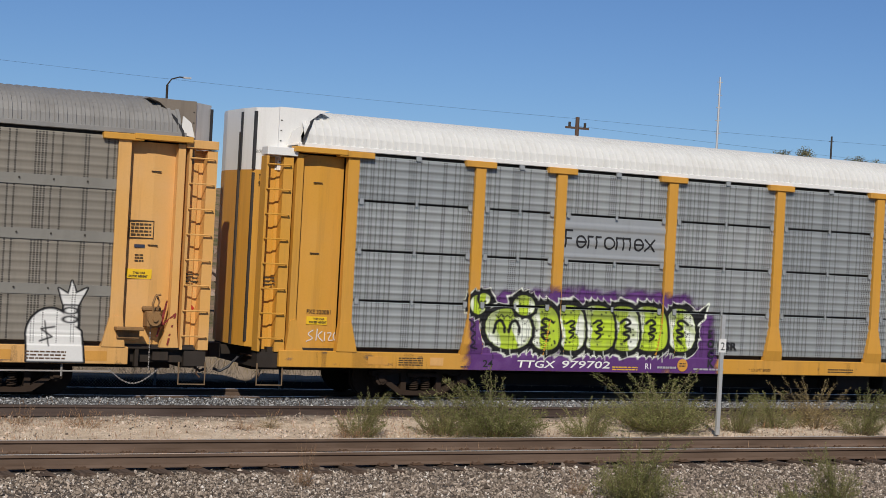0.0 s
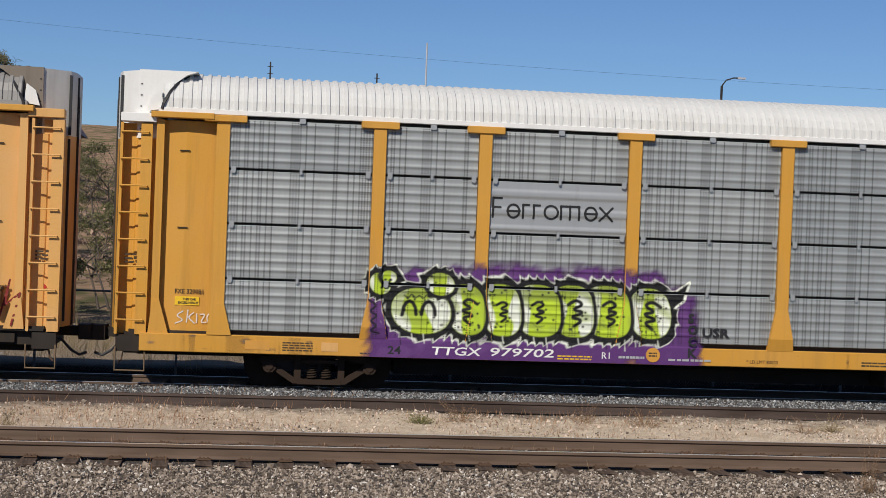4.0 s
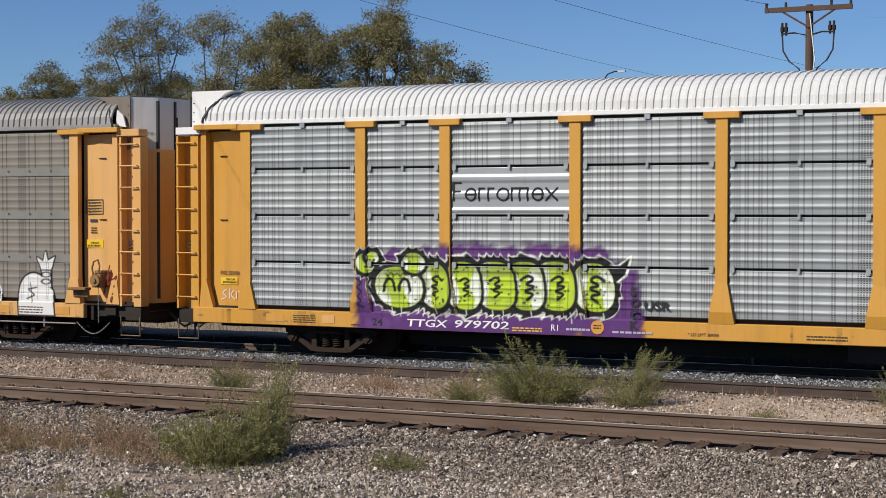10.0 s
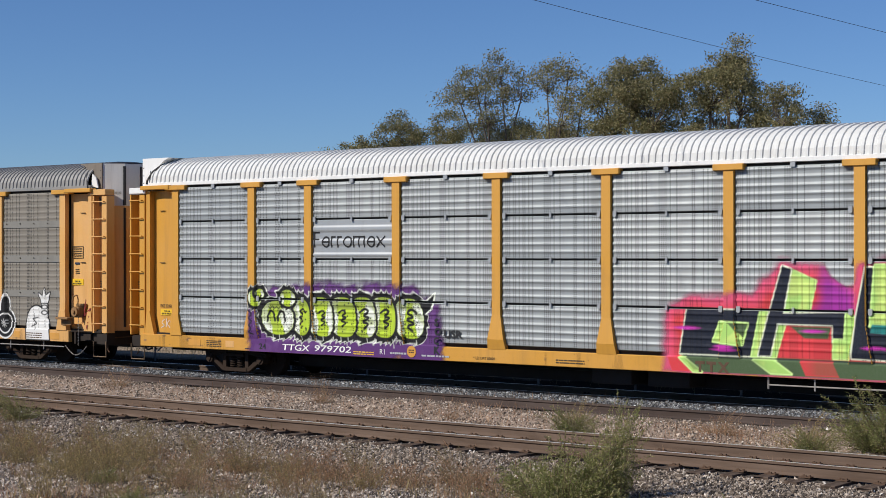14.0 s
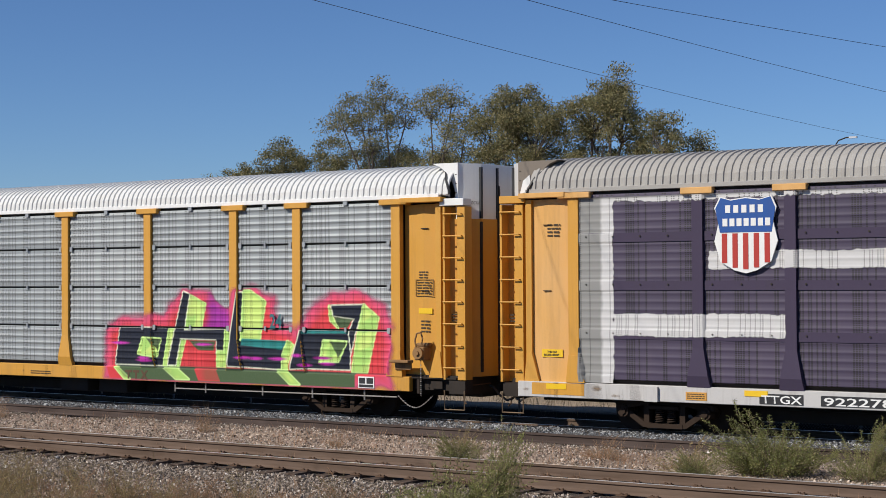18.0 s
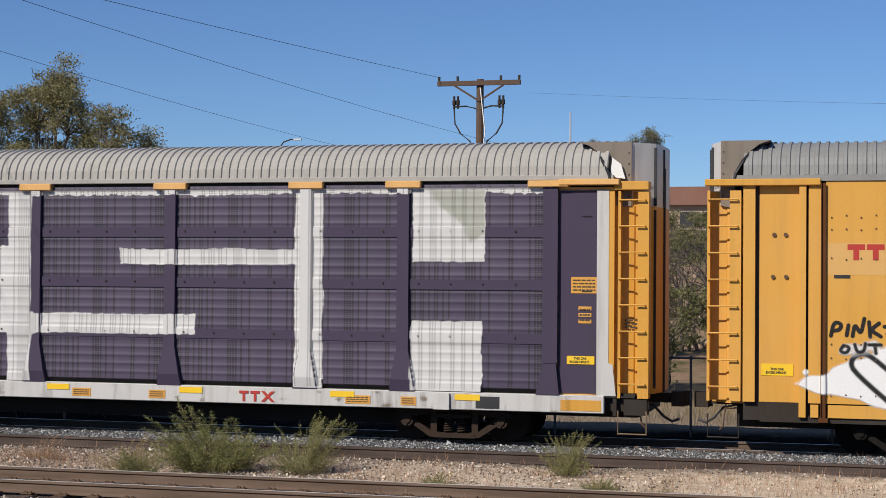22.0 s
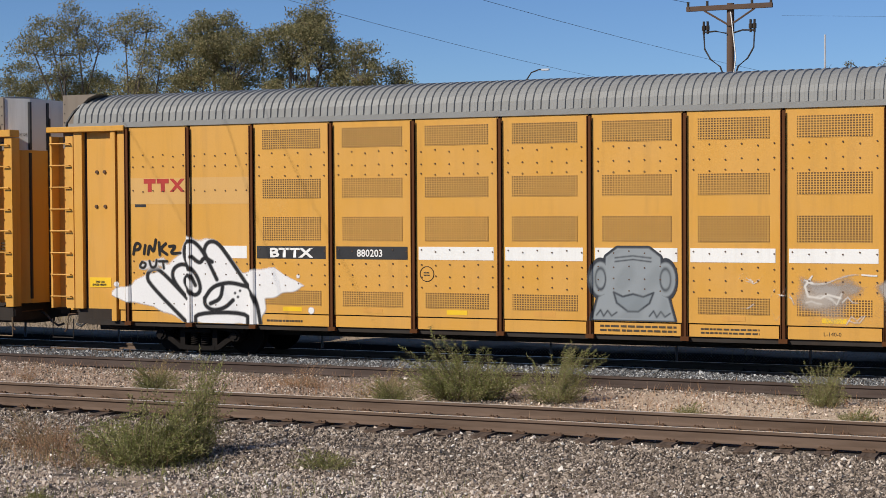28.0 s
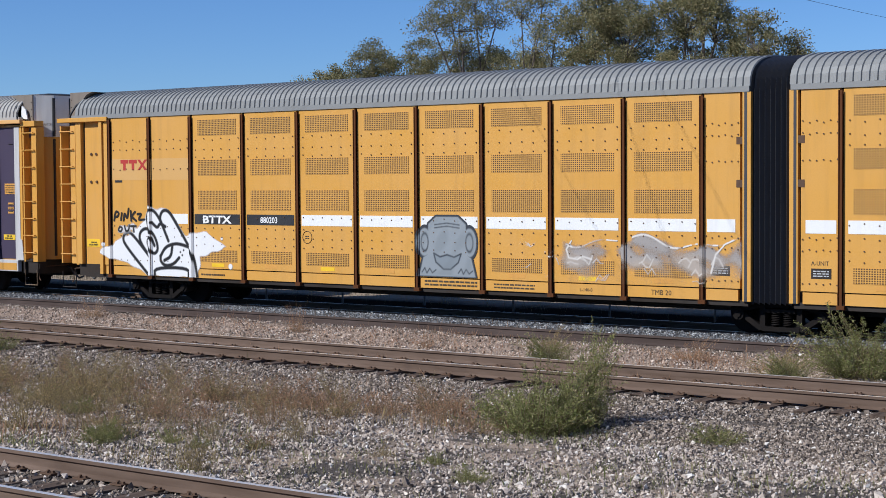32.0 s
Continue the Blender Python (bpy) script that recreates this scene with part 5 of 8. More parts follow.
def yellow_unit(label, centre, s, first):
    """One unit of an articulated car: flat panels between deep ribs; s mirrors it."""
    car = thing("articulated_autorack_unit", label, "railway car", (centre, TRACK_Y, 0), group="cars of the freight train")

    def bx(x0, x1, *rest):
        return (min(s * x0, s * x1), max(s * x0, s * x1), *rest)
    # Dark box added in place of the unit's unlit inside.
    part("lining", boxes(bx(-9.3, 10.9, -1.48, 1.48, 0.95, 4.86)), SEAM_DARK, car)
    part("far_side", boxes(bx(-9.3, 10.9, 1.52, 1.60, 0.7, 4.9)), YELLOW_FLAT, car)
    part("underframe", boxes(bx(-9.5, 11.2, -0.4, 0.4, 0.40, 0.80), bx(-9.3, 10.9, -1.5, 1.5, 0.62, 0.95)), STEEL, car)
    part("side_sill", boxes(bx(-9.0, 10.9, -1.56, -1.46, 0.60, 0.72)), STEEL, car)
    part("roof_rail", boxes(bx(-9.5, 10.95, -1.63, -1.50, 4.88, 4.99)), ROOF_GREY, car)
    x0, x1 = sorted((s * -9.3, s * 10.98))
    part("roof", ribbed_roof(x0, x1, ROOF_GREY, rise=0.66), None, car, "grey ribbed steel roof")
    edges = (-8.20, *RIBS, 10.78)
    for i, (a, b) in enumerate(zip(edges, edges[1:])):
        lo, hi = (a + 0.042, b - 0.042)
        panel = part("side_panel", boxes(bx(lo, hi, -1.60, -1.52, 0.95, 4.88)), YELLOW_FLAT, car)
        part("sill_plate", boxes(bx(lo + 0.04, hi - 0.04, -1.60, -1.54, 0.70, 0.925)), YELLOW_FLAT, panel)
        mid, half = (a + b) / 2, (b - a) / 2
        vented = 3 <= i <= 10
        if vented:
            for k, (z0, z1) in enumerate(((4.34, 4.74), (3.32, 3.72), (2.45, 2.94), (1.12, 1.43))):
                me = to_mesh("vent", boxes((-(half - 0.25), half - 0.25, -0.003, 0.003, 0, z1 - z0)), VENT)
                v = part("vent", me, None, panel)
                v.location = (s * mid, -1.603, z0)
            plate(car, "stripe", *sorted((s * (lo + 0.06), s * (hi - 0.10))), 2.08, 2.34, WHITE if not (first and i in (3, 4)) else BLACK, -1.605)
            plate(car, "reflector", *sorted((s * (mid - 0.22), s * (mid + 0.22))), 1.00, 1.09, LABEL_YELLOW if i % 2 else LABEL_ORANGE, -1.604)
        elif i == 2 or i == 11:
            plate(car, "stripe", *sorted((s * (lo + 0.06), s * (hi - 0.10))), 2.08, 2.34, WHITE, -1.605)
        rows = (4.24, 3.98, 3.78, 2.26, 1.98, 1.75, 1.55) if vented else (4.25, 4.02, 3.50, 1.98, 1.75, 1.1)
        if i == 0:
            continue
        bm = bmesh.new()
        for j, z in enumerate(rows):
            for q in np.linspace(-0.82, 0.82, 6):
                zz = z + 0.02 * math.sin(q * 9 + j)
                rod(bm, (s * (mid + q * half), -1.616, zz), (s * (mid + q * half), -1.599, zz), 0.016, 6)
        tagged(part("rivets", bm, RUST, panel), kind="stuff")
    for x in RIBS:
        part("rib", RIB, None, car).location.x = s * x
    # blind end with ladder
    part("corner_post", boxes(bx(-9.30, -9.09, -1.60, -1.40, 0.95, 4.85), bx(-8.32, -8.20, -1.64, -1.48, 0.70, 4.85)), YELLOW_FLAT, car)
    panel = part("end_panel", boxes(bx(-9.02, -8.32, -1.50, -1.46, 0.95, 4.85)), YELLOW_FLAT, car)
    # The slot's shade, made as a dark recessed strip.
    part("end_panel", boxes(bx(-9.09, -9.02, -1.44, -1.40, 0.95, 4.85)), SEAM_DARK, car, "dark strip standing in for the shaded slot by the corner post")
    for x, z in ((-8.76, 3.93), (-8.56, 3.93), (-8.78, 3.18), (-8.55, 3.18)):
        knob = bmesh.new()
        rod(knob, (s * x, -1.53, z), (s * x, -1.49, z), 0.038, 10)
        part("bolt_plate", knob, RUST, panel)
    part("end_cap", boxes(bx(-9.98, -7.95, -1.68, -1.48, 4.80, 4.92), bevel=0.012), YELLOW, car)
    ladder(car, s * -9.94, s * -9.34, YELLOW_FLAT, low=0.95)
    stirrup(car, s * -9.92, s * -9.37, STEEL)
    bm = bmesh.new()
    prism(bm, [(s * -9.2, -1.42), (s * -9.6, -1.36), (s * -9.9, -0.95), (s * -9.98, 0.0), (s * -9.9, 0.95), (s * -9.6, 1.36), (s * -9.2, 1.42)], "z", 0.9, 4.6)
    part("end_door", bm, YELLOW_FLAT, car)
    end_hood(car, -s, 3.88, 0.06, HOOD_RUST, "rust-stained end hood with a torn edge", HOOD_WHITE, 13.60, 0.30)
    part("door_rail", boxes(bx(10.80, 10.98, -1.615, -1.50, 0.70, 4.88)), YELLOW_FLAT, car)
    for z in (3.84, 2.98):
        part("latch_pocket", boxes(bx(10.66, 10.80, -1.606, -1.60, z, z + 0.15)), RUST, car)
    plate(car, "unit_plate", *sorted((s * 10.10, s * 10.52)), 1.20, 1.40, STEEL, -1.604)
    bars(car, min(s * 10.14, s * 10.48), 1.23, 0.34, 0.14, 3, 3, ZINC, -1.607)
    bogie(car, s * -6.35, True)
    coupler(car, s * -9.5, -s)
    return car


RIB_BROWN = painted("dark_brown_rib", (0.105, 0.040, 0.015), dirt=(0.03, 0.014, 0.007), fade=0.02, amount=0.5, rough=0.8, spec=0.08)
RIB = to_mesh("rib", boxes((-0.042, 0.042, -1.55, -1.50, 0.70, 4.86), (-0.044, -0.030, -1.672, -1.50, 0.70, 4.84), (-0.075, 0.085, -1.67, -1.50, 0.62, 0.70), (-0.010, 0.040, -1.668, -1.650, 0.70, 4.84)), RIB_BROWN)
unit_a = yellow_unit("yellow articulated autorack unit with vent panels and white stripe", 78.07, 1, True)
unit_b = yellow_unit("yellow articulated autorack unit beyond a black bellows", 100.86, -1, False)
BELLOWS = painted("worn_bellows_rubber", (0.045, 0.045, 0.050), fade=0.03, dirt=(0.10, 0.095, 0.095), amount=0.6, rough=0.5)
bellows = thing("bellows", "folded black rubber bellows between two yellow units", "bellows", (89.47, TRACK_Y, 0))
for k in range(9):
    x = -0.46 + k * 0.115
    bm = bmesh.new()
    outer = [(-1.60, 0.70), *roof_curve(14, 1.60, 0.70, 4.95), (1.60, 0.70)]
    inner = [(y * 0.93, z - 0.06) for y, z in outer]
    a = [bm.verts.new((x - 0.06, *p)) for p in inner]
    b = [bm.verts.new((x, *p)) for p in outer]
    c = [bm.verts.new((x + 0.06, *p)) for p in inner]
    for i in range(len(a) - 1):
        bm.faces.new((a[i], a[i + 1], b[i + 1], b[i])), bm.faces.new((b[i], b[i + 1], c[i + 1], c[i]))
    part("fold", bm, BELLOWS, bellows)
part("frame", boxes((-0.56, -0.50, -1.62, -1.55, 0.70, 4.9), (0.50, 0.56, -1.62, -1.55, 0.70, 4.9)), BELLOWS, bellows)
bogie(unit_a, 11.48, True)

# markings of the yellow unit
lettering("BTTX", 0.19, WHITE, unit_a, (-4.42, -1.612, 2.115), wide=1.55, stroke=0.010, label="white stencilled reporting mark")
lettering("880203", 0.15, WHITE, unit_a, (-2.40, -1.612, 2.135), wide=0.95, stroke=0.004, label="white stencilled car number")
bm = bmesh.new()
for x in (-7.49, -7.16):
    box(bm, x, x + 0.30, -1.606, -1.600, 3.66, 3.76), box(bm, x + 0.10, x + 0.20, -1.606, -1.600, 3.48, 3.66)
prism(bm, [(-6.84, 3.48), (-6.74, 3.48), (-6.46, 3.76), (-6.56, 3.76)], "y", -1.606, -1.6)
prism(bm, [(-6.56, 3.48), (-6.46, 3.48), (-6.74, 3.76), (-6.84, 3.76)], "y", -1.608, -1.602)
part("company_mark", bm, RED, unit_a, "red bar shapes")
plate(unit_a, "patch", -7.84, -5.0 + 0.12, 3.22, 3.78, painted("touched_up_yellow", (0.60, 0.34, 0.10), amount=0.1), -1.6025, "paler touched-up paint")
part("maker_plate", boxes((-7.72, -7.44, -1.606, -1.60, 3.16, 3.22)), BLACK, unit_a)
plate(unit_a, "height_plate", -8.98, -8.42, 1.42, 1.63, LABEL_YELLOW, -1.510)
height_words(unit_a, -8.90, 1.45, -1.516)
bars(unit_a, -4.5, 0.75, 0.85, 0.09, 1, 9, INK, -1.604)
bars(unit_a, 4.7, 0.74, 1.1, 0.14, 2, 9, INK, -1.604)
bars(unit_a, 2.75, 0.74, 1.5, 0.16, 2, 9, INK, -1.607)
lettering("L-140-0", 0.075, INK, unit_a, (6.95, -1.604, 0.77))
lettering("TMB 20", 0.11, INK, unit_a, (8.7, -1.604, 0.76))
lettering("B-UNIT", 0.09, INK, unit_a, (10.12, -1.604, 1.46), wide=0.9)
lettering("A-UNIT", 0.09, INK, unit_b, (-10.52, -1.604, 1.46), wide=0.9)
ring = bmesh.new()
for k in range(14):
    a, b = k * math.pi / 7, (k + 1) * math.pi / 7
    rod(ring, (-0.85 + 0.15 * math.cos(a), -1.605, 1.80 + 0.15 * math.sin(a)), (-0.85 + 0.15 * math.cos(b), -1.605, 1.80 + 0.15 * math.sin(b)), 0.008, 4)
part("clearance_ring", ring, INK, unit_a)
bars(unit_a, -0.92, 1.75, 0.14, 0.1, 2, 2, INK, -1.605)


def panel_side(x, z):
    y = np.where(x < -8.32, -1.503, -1.603)
    y = np.where((x >= -8.32) & (x < -8.19), -1.643, y)
    for r in RIBS:
        y = np.where(np.abs(x - r) < 0.046, -1.674, y)
    return y


def white_fist(x, z, sheet):
    chalk = (0.74, 0.73, 0.72)
    w = wobble(x, z, 7, 21) * 0.07
    cloud = [(-8.40, 1.28), (-7.75, 1.57), (-6.98, 1.86), (-6.60, 2.15), (-6.40, 2.54), (-6.05, 2.45), (-5.71, 2.46), (-5.40, 2.17), (-5.05, 1.80), (-4.3, 1.88), (-3.57, 1.53), (-4.50, 1.22), (-4.62, 0.70), (-6.4, 0.70), (-7.27, 1.04), (-7.98, 1.13)]
    lay(sheet, soft(inside(x, z, cloud) + w, 0.06), chalk)
    for px, pz, r in ((-8.2, 1.50, 0.05), (-3.75, 1.72, 0.04), (-3.45, 1.02, 0.07)):
        lay(sheet, soft(np.hypot(x - px, z - pz) - r, 0.03), chalk)
    lines = ([(-6.45, 0.72), (-7.36, 1.50), (-7.44, 1.70), (-7.29, 1.86), (-7.09, 1.82), (-6.42, 1.22)], [(-6.42, 1.22), (-6.78, 1.60), (-6.78, 1.83), (-6.59, 1.95), (-6.39, 1.92), (-6.16, 1.69), (-6.07, 1.38), (-6.26, 1.26), (-6.42, 1.45), (-6.5, 1.62), (-6.35, 1.75), (-6.22, 1.5)],
             [(-6.35, 1.84), (-6.51, 2.15), (-6.44, 2.42), (-6.25, 2.44), (-6.0, 2.2), (-5.69, 1.63)], [(-5.95, 2.1), (-6.01, 2.24), (-5.90, 2.43), (-5.67, 2.42), (-5.4, 2.1), (-4.96, 1.53)], [(-4.96, 1.53), (-4.73, 1.19), (-4.65, 0.74)],
             [(-5.99, 1.23), (-5.81, 1.47), (-5.50, 1.56), (-5.27, 1.56), (-4.96, 1.49)], [(-5.99, 1.23), (-5.99, 1.08), (-5.80, 0.97), (-5.5, 1.03), (-5.3, 1.2)], [(-6.22, 0.70), (-6.22, 0.92), (-4.95, 0.95), (-4.95, 0.72)], [(-6.3, 2.1), (-6.1, 1.95), (-6.0, 2.1), (-5.8, 2.0)], [(-5.85, 1.12), (-5.6, 1.22), (-5.55, 1.48)])
    for ln in lines:
        lay(sheet, soft(away(x, z, eased(ln)) - 0.046, 0.014), (0.014, 0.014, 0.016))
    for px, pz in ((-5.25, 1.35), (-5.13, 1.40), (-5.18, 1.27)):
        lay(sheet, soft(np.hypot(x - px, z - pz) - 0.03), (0.03, 0.03, 0.033))
    tag = ([(-7.77, 2.15), (-7.72, 2.40), (-7.58, 2.36), (-7.62, 2.25), (-7.74, 2.24)], [(-7.50, 2.16), (-7.47, 2.34)], [(-7.40, 2.15), (-7.36, 2.38), (-7.26, 2.16), (-7.20, 2.46)], [(-7.12, 2.40), (-7.10, 2.14)], [(-6.95, 2.38), (-7.1, 2.26), (-6.92, 2.15)],
           [(-6.86, 2.32), (-6.68, 2.34), (-6.86, 2.16), (-6.58, 2.18)], [(-7.55, 1.98), (-7.62, 1.88), (-7.50, 1.84), (-7.44, 1.95), (-7.55, 1.98)], [(-7.36, 2.0), (-7.32, 1.86), (-7.2, 1.88), (-7.18, 2.02)], [(-7.12, 2.0), (-6.92, 2.0)], [(-7.02, 2.0), (-7.0, 1.85)])
    lay(sheet, soft(inside(x, z, [(-7.62, 1.84), (-7.5, 2.06), (-7.0, 2.08), (-6.9, 1.9), (-7.2, 1.82)]) + w, 0.05) * 0.6, chalk)
    for ln in tag:
        lay(sheet, soft(away(x, z, eased(ln)) - 0.032, 0.012), (0.014, 0.013, 0.013))


def grey_figure(x, z, sheet):
    """A plain grey rounded shape with side lobes, and faded rubbed-out paint beyond it."""
    slate, line = (0.26, 0.285, 0.30), (0.035, 0.04, 0.05)
    lobes = [inside(x, z, [(2.86, 1.4), (2.90, 2.15), (3.10, 2.30), (3.70, 2.30), (3.90, 2.15), (3.94, 1.4)]) - 0.03, oval(x, z, 2.76, 1.75, 0.19, 0.32), oval(x, z, 4.03, 1.75, 0.19, 0.32), inside(x, z, [(2.60, 0.98), (2.72, 1.40), (3.0, 1.55), (3.8, 1.55), (4.08, 1.40), (4.2, 0.98)])]
    d = np.minimum.reduce(lobes)
    lay(sheet, soft(d - 0.05), line)
    lay(sheet, soft(d), slate)
    mouth = [(3.02, 1.50), (3.2, 1.42), (3.4, 1.47), (3.6, 1.42), (3.80, 1.50), (3.72, 1.30), (3.5, 1.14), (3.30, 1.14), (3.08, 1.30)]
    lay(sheet, soft(inside(x, z, mouth)) * 0.8, (0.20, 0.23, 0.25))
    lay(sheet, soft(np.abs(inside(x, z, mouth)) - 0.018), line)
    for zz in (2.08, 2.15):
        lay(sheet, soft(away(x, z, [(3.05, zz), (3.4, zz + 0.04), (3.75, zz)]) - 0.012), line)
    for cx in (2.76, 4.03):
        lay(sheet, soft(np.abs(oval(x, z, cx, 1.75, 0.10, 0.20)) - 0.014), line)
    for x0 in (2.68, 3.72):
        lay(sheet, soft(away(x, z, [(x0, 1.06), (x0 + 0.08, 1.16), (x0 + 0.14, 1.04), (x0 + 0.22, 1.15), (x0 + 0.3, 1.05), (x0 + 0.4, 1.12)]) - 0.014), line)
    lay(sheet, soft(d + 0.03) * 0.35 * np.clip(wobble(x, z, 8, 77) * 2 + 0.3, 0, 1), (0.16, 0.18, 0.19))
    top = 1.86 + 0.10 * np.sin(x * 2.4 + 0.5) + 0.06 * np.sin(x * 5.3)
    low = 1.30 + 0.14 * np.sin(x * 1.7) + 0.10 * np.sin(x * 4.1 + 1)
    cloud = np.maximum(np.maximum(z - top, low - z), np.maximum(6.55 - x, x - 10.9))
    lay(sheet, soft(cloud + wobble(x, z, 4, 31) * 0.25, 0.14) * (0.62 + 0.4 * wobble(x, z, 7, 8)), (0.33, 0.30, 0.275))
    lay(sheet, soft(np.maximum(np.maximum(z - 1.4, 6.4 - x), x - 10.9) + wobble(x, z, 5, 39) * 0.4, 0.2) * 0.30, (0.52, 0.40, 0.28))
    chalk = (0.70, 0.66, 0.60)
    for x0, x1 in ((6.6, 7.9), (8.25, 9.8), (10.0, 10.78)):
        lay(sheet, soft(np.abs(z - top) - 0.016, 0.012) * (x > x0) * (x < x1) * (0.35 + 0.6 * (wobble(x, z, 6, 3) > -0.1)), chalk)
    lay(sheet, soft(away(x, z, [(6.75, 1.85), (6.62, 1.66), (6.68, 1.48), (6.9, 1.45), (7.02, 1.52), (7.25, 1.46)]) - 0.015) * 0.8, chalk)
    lay(sheet, soft(away(x, z, [(10.1, 1.25), (10.2, 1.62), (10.42, 1.84), (10.6, 1.92)]) - 0.016) * 0.8, chalk)
    r0 = np.random.default_rng(12)
    for k in range(26):
        px, pz = (r0.uniform(5.35, 6.2), r0.uniform(1.05, 1.85)) if k < 12 else (r0.uniform(6.5, 10.6), r0.uniform(1.0, 1.5))
        pts = [(px + q * 0.09, pz + r0.uniform(-0.12, 0.12)) for q in range(4)]
        lay(sheet, soft(away(x, z, pts) - 0.011) * 0.45, chalk)


sprayed("graffiti", "white cloud with thick black outline strokes", unit_a, -8.6, -3.3, 0.71, 2.62, 0.0145, white_fist, panel_side, SPRAY_PLAIN)
sprayed("graffiti", "grey rounded shape and faded rubbed paint", unit_a, 2.5, 10.78, 0.96, 2.40, 0.0165, grey_figure, panel_side, SPRAY_PLAIN)
# ---- ground, tracks ----
def ground_height(x, y):
    """Height of the ground: the beds of the tracks, the sandy strip, the hill beyond."""
    z = np.interp(y, (-40, 2.0, 8.0, 9.4, 12.6, 13.6, 19.4, 21.0, 21.6, 22.1, 24.3, 25.0, 27.6, 28.3, 29.0, 30.35, 30.6, 33.0, 36.0, 57.0, 84.0, 110.0, 160.0, 178.0, 222.0, 400.0),
                     (1.4, 1.4, 0.05, -0.06, -0.06, -0.30, -0.39, -0.27, -0.205, -0.188, -0.18, -0.135, -0.08, -0.07, -0.03, -0.03, -0.14, -0.16, -0.35, -0.4, 1.5, 2.2, 3.0, 3.3, 10.2, 14.0))
    n = 0.035 * np.sin(x * 0.9 + y * 1.7) * np.sin(x * 0.37 - y * 0.8) + 0.015 * np.sin(x * 3.1 + 1.3 * y) * np.sin(2.7 * y - x)
    far = np.clip((y - 60) / 60, 0, 1) * (0.5 * np.sin(x * 0.045 + 1.0) + 0.3 * np.sin(x * 0.11 + y * 0.07))
    far = far + 4.0 * np.clip((y - 78) / 40, 0, 1) / (1 + np.exp(np.clip((x + 4) / 3, -60, 60)))
    far = far + 3.3 * np.clip((y - 82) / 34, 0, 1) * np.clip((150 - y) / 22, 0, 1) / (1 + np.exp(-np.clip((x - 6.2) / 0.6, -60, 60)))
    rough = np.where((y > 21.0) & (y < 24.8) | (y > 28) & (y < 35) | (y > 9.5) & (y < 12.5), 0.25, 1.0)
    return z + n * rough + far


def spread(knots, steps):
    return np.concatenate([np.linspace(a, b, k, endpoint=False) for (a, b), k in zip(zip(knots, knots[1:]), steps)] + [[knots[-1]]])


def ground_material():
    n = Nodes("dry_ground")
    x, y, _ = n.xyz()
    grit, big, mid = n.noise(55, 3), n.noise(0.35, 4), n.noise(4.0, 5)
    yy = n.math("ADD", y, n.math("MULTIPLY", n.math("SUBTRACT", mid, 0.5), 1.4))
    # Ballast ground is darkened for the shade in the gaps between stones.
    ballast = n.mix(n.step(grit, 0.35, 0.7), (0.05, 0.042, 0.037), (0.19, 0.165, 0.145))
    sand = n.mix(n.step(mid, 0.35, 0.7), (0.76, 0.63, 0.48), (0.54, 0.42, 0.30))
    sand = n.mix(n.math("MULTIPLY", n.step(grit, 0.52, 0.74), 0.6), sand, (0.20, 0.16, 0.13))
    worn = n.mix(n.step(mid, 0.35, 0.7), (0.50, 0.385, 0.30), (0.30, 0.225, 0.17))
    worn = n.mix(n.math("MULTIPLY", n.step(grit, 0.42, 0.66), 0.7), worn, (0.17, 0.13, 0.10))
    sand = n.mix(n.step(n.math("ADD", x, n.math("MULTIPLY", big, 8.0)), 4.0, -9.0), sand, worn)
    dirt = n.mix(n.step(big, 0.4, 0.65), (0.46, 0.36, 0.275), (0.36, 0.275, 0.205))
    hill = n.mix(n.step(n.noise(0.5, 6, 0.7), 0.42, 0.6), (0.36, 0.235, 0.16), (0.13, 0.125, 0.06))
    c = n.mix(n.step(yy, 13.0, 13.6), ballast, dirt)
    c = n.mix(n.math("MULTIPLY", n.step(yy, 12.9, 13.6), n.step(n.noise(1.3, 4), 0.38, 0.55)), c, ballast)
    c = n.mix(n.step(yy, 19.0, 20.0), c, ballast)
    c = n.mix(n.step(yy, 24.4, 25.1), c, sand)
    c = n.mix(n.step(yy, 27.0, 28.0), c, ballast)
    c = n.mix(n.step(yy, 33.0, 36.0), c, (0.40, 0.31, 0.22))
    # Ground under and behind the train: its shade is put into the colour.
    shaded = n.math("MULTIPLY", n.step(yy, 30.4, 30.8), n.math("SUBTRACT", 1.0, n.step(yy, 37.2, 38.6)))
    c = n.mix(n.math("MULTIPLY", shaded, 0.97), c, (0.009, 0.008, 0.007))
    c = n.mix(n.step(yy, 44.0, 60.0), c, hill)
    n.bump(n.math("ADD", grit, n.math("MULTIPLY", mid, 0.5)), 0.8, 0.03)
    return n.done(c, 1.0, spec=0.0)


gx = spread((-3000, -300, -90, -45, 32, 110, 300, 3000), (10, 14, 22, 240, 40, 12, 10))
gy = spread((-600, -40, 6, 38, 60, 200, 600, 4500), (8, 20, 200, 22, 50, 12, 10))
GX, GY = np.meshgrid(gx, gy, indexing="ij")
idx = np.arange(GX.size).reshape(GX.shape)
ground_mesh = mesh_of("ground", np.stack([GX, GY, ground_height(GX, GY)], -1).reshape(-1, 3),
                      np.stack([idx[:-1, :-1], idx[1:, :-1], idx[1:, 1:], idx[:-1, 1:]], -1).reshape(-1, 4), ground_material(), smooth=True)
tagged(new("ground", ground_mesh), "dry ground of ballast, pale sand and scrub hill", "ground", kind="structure")


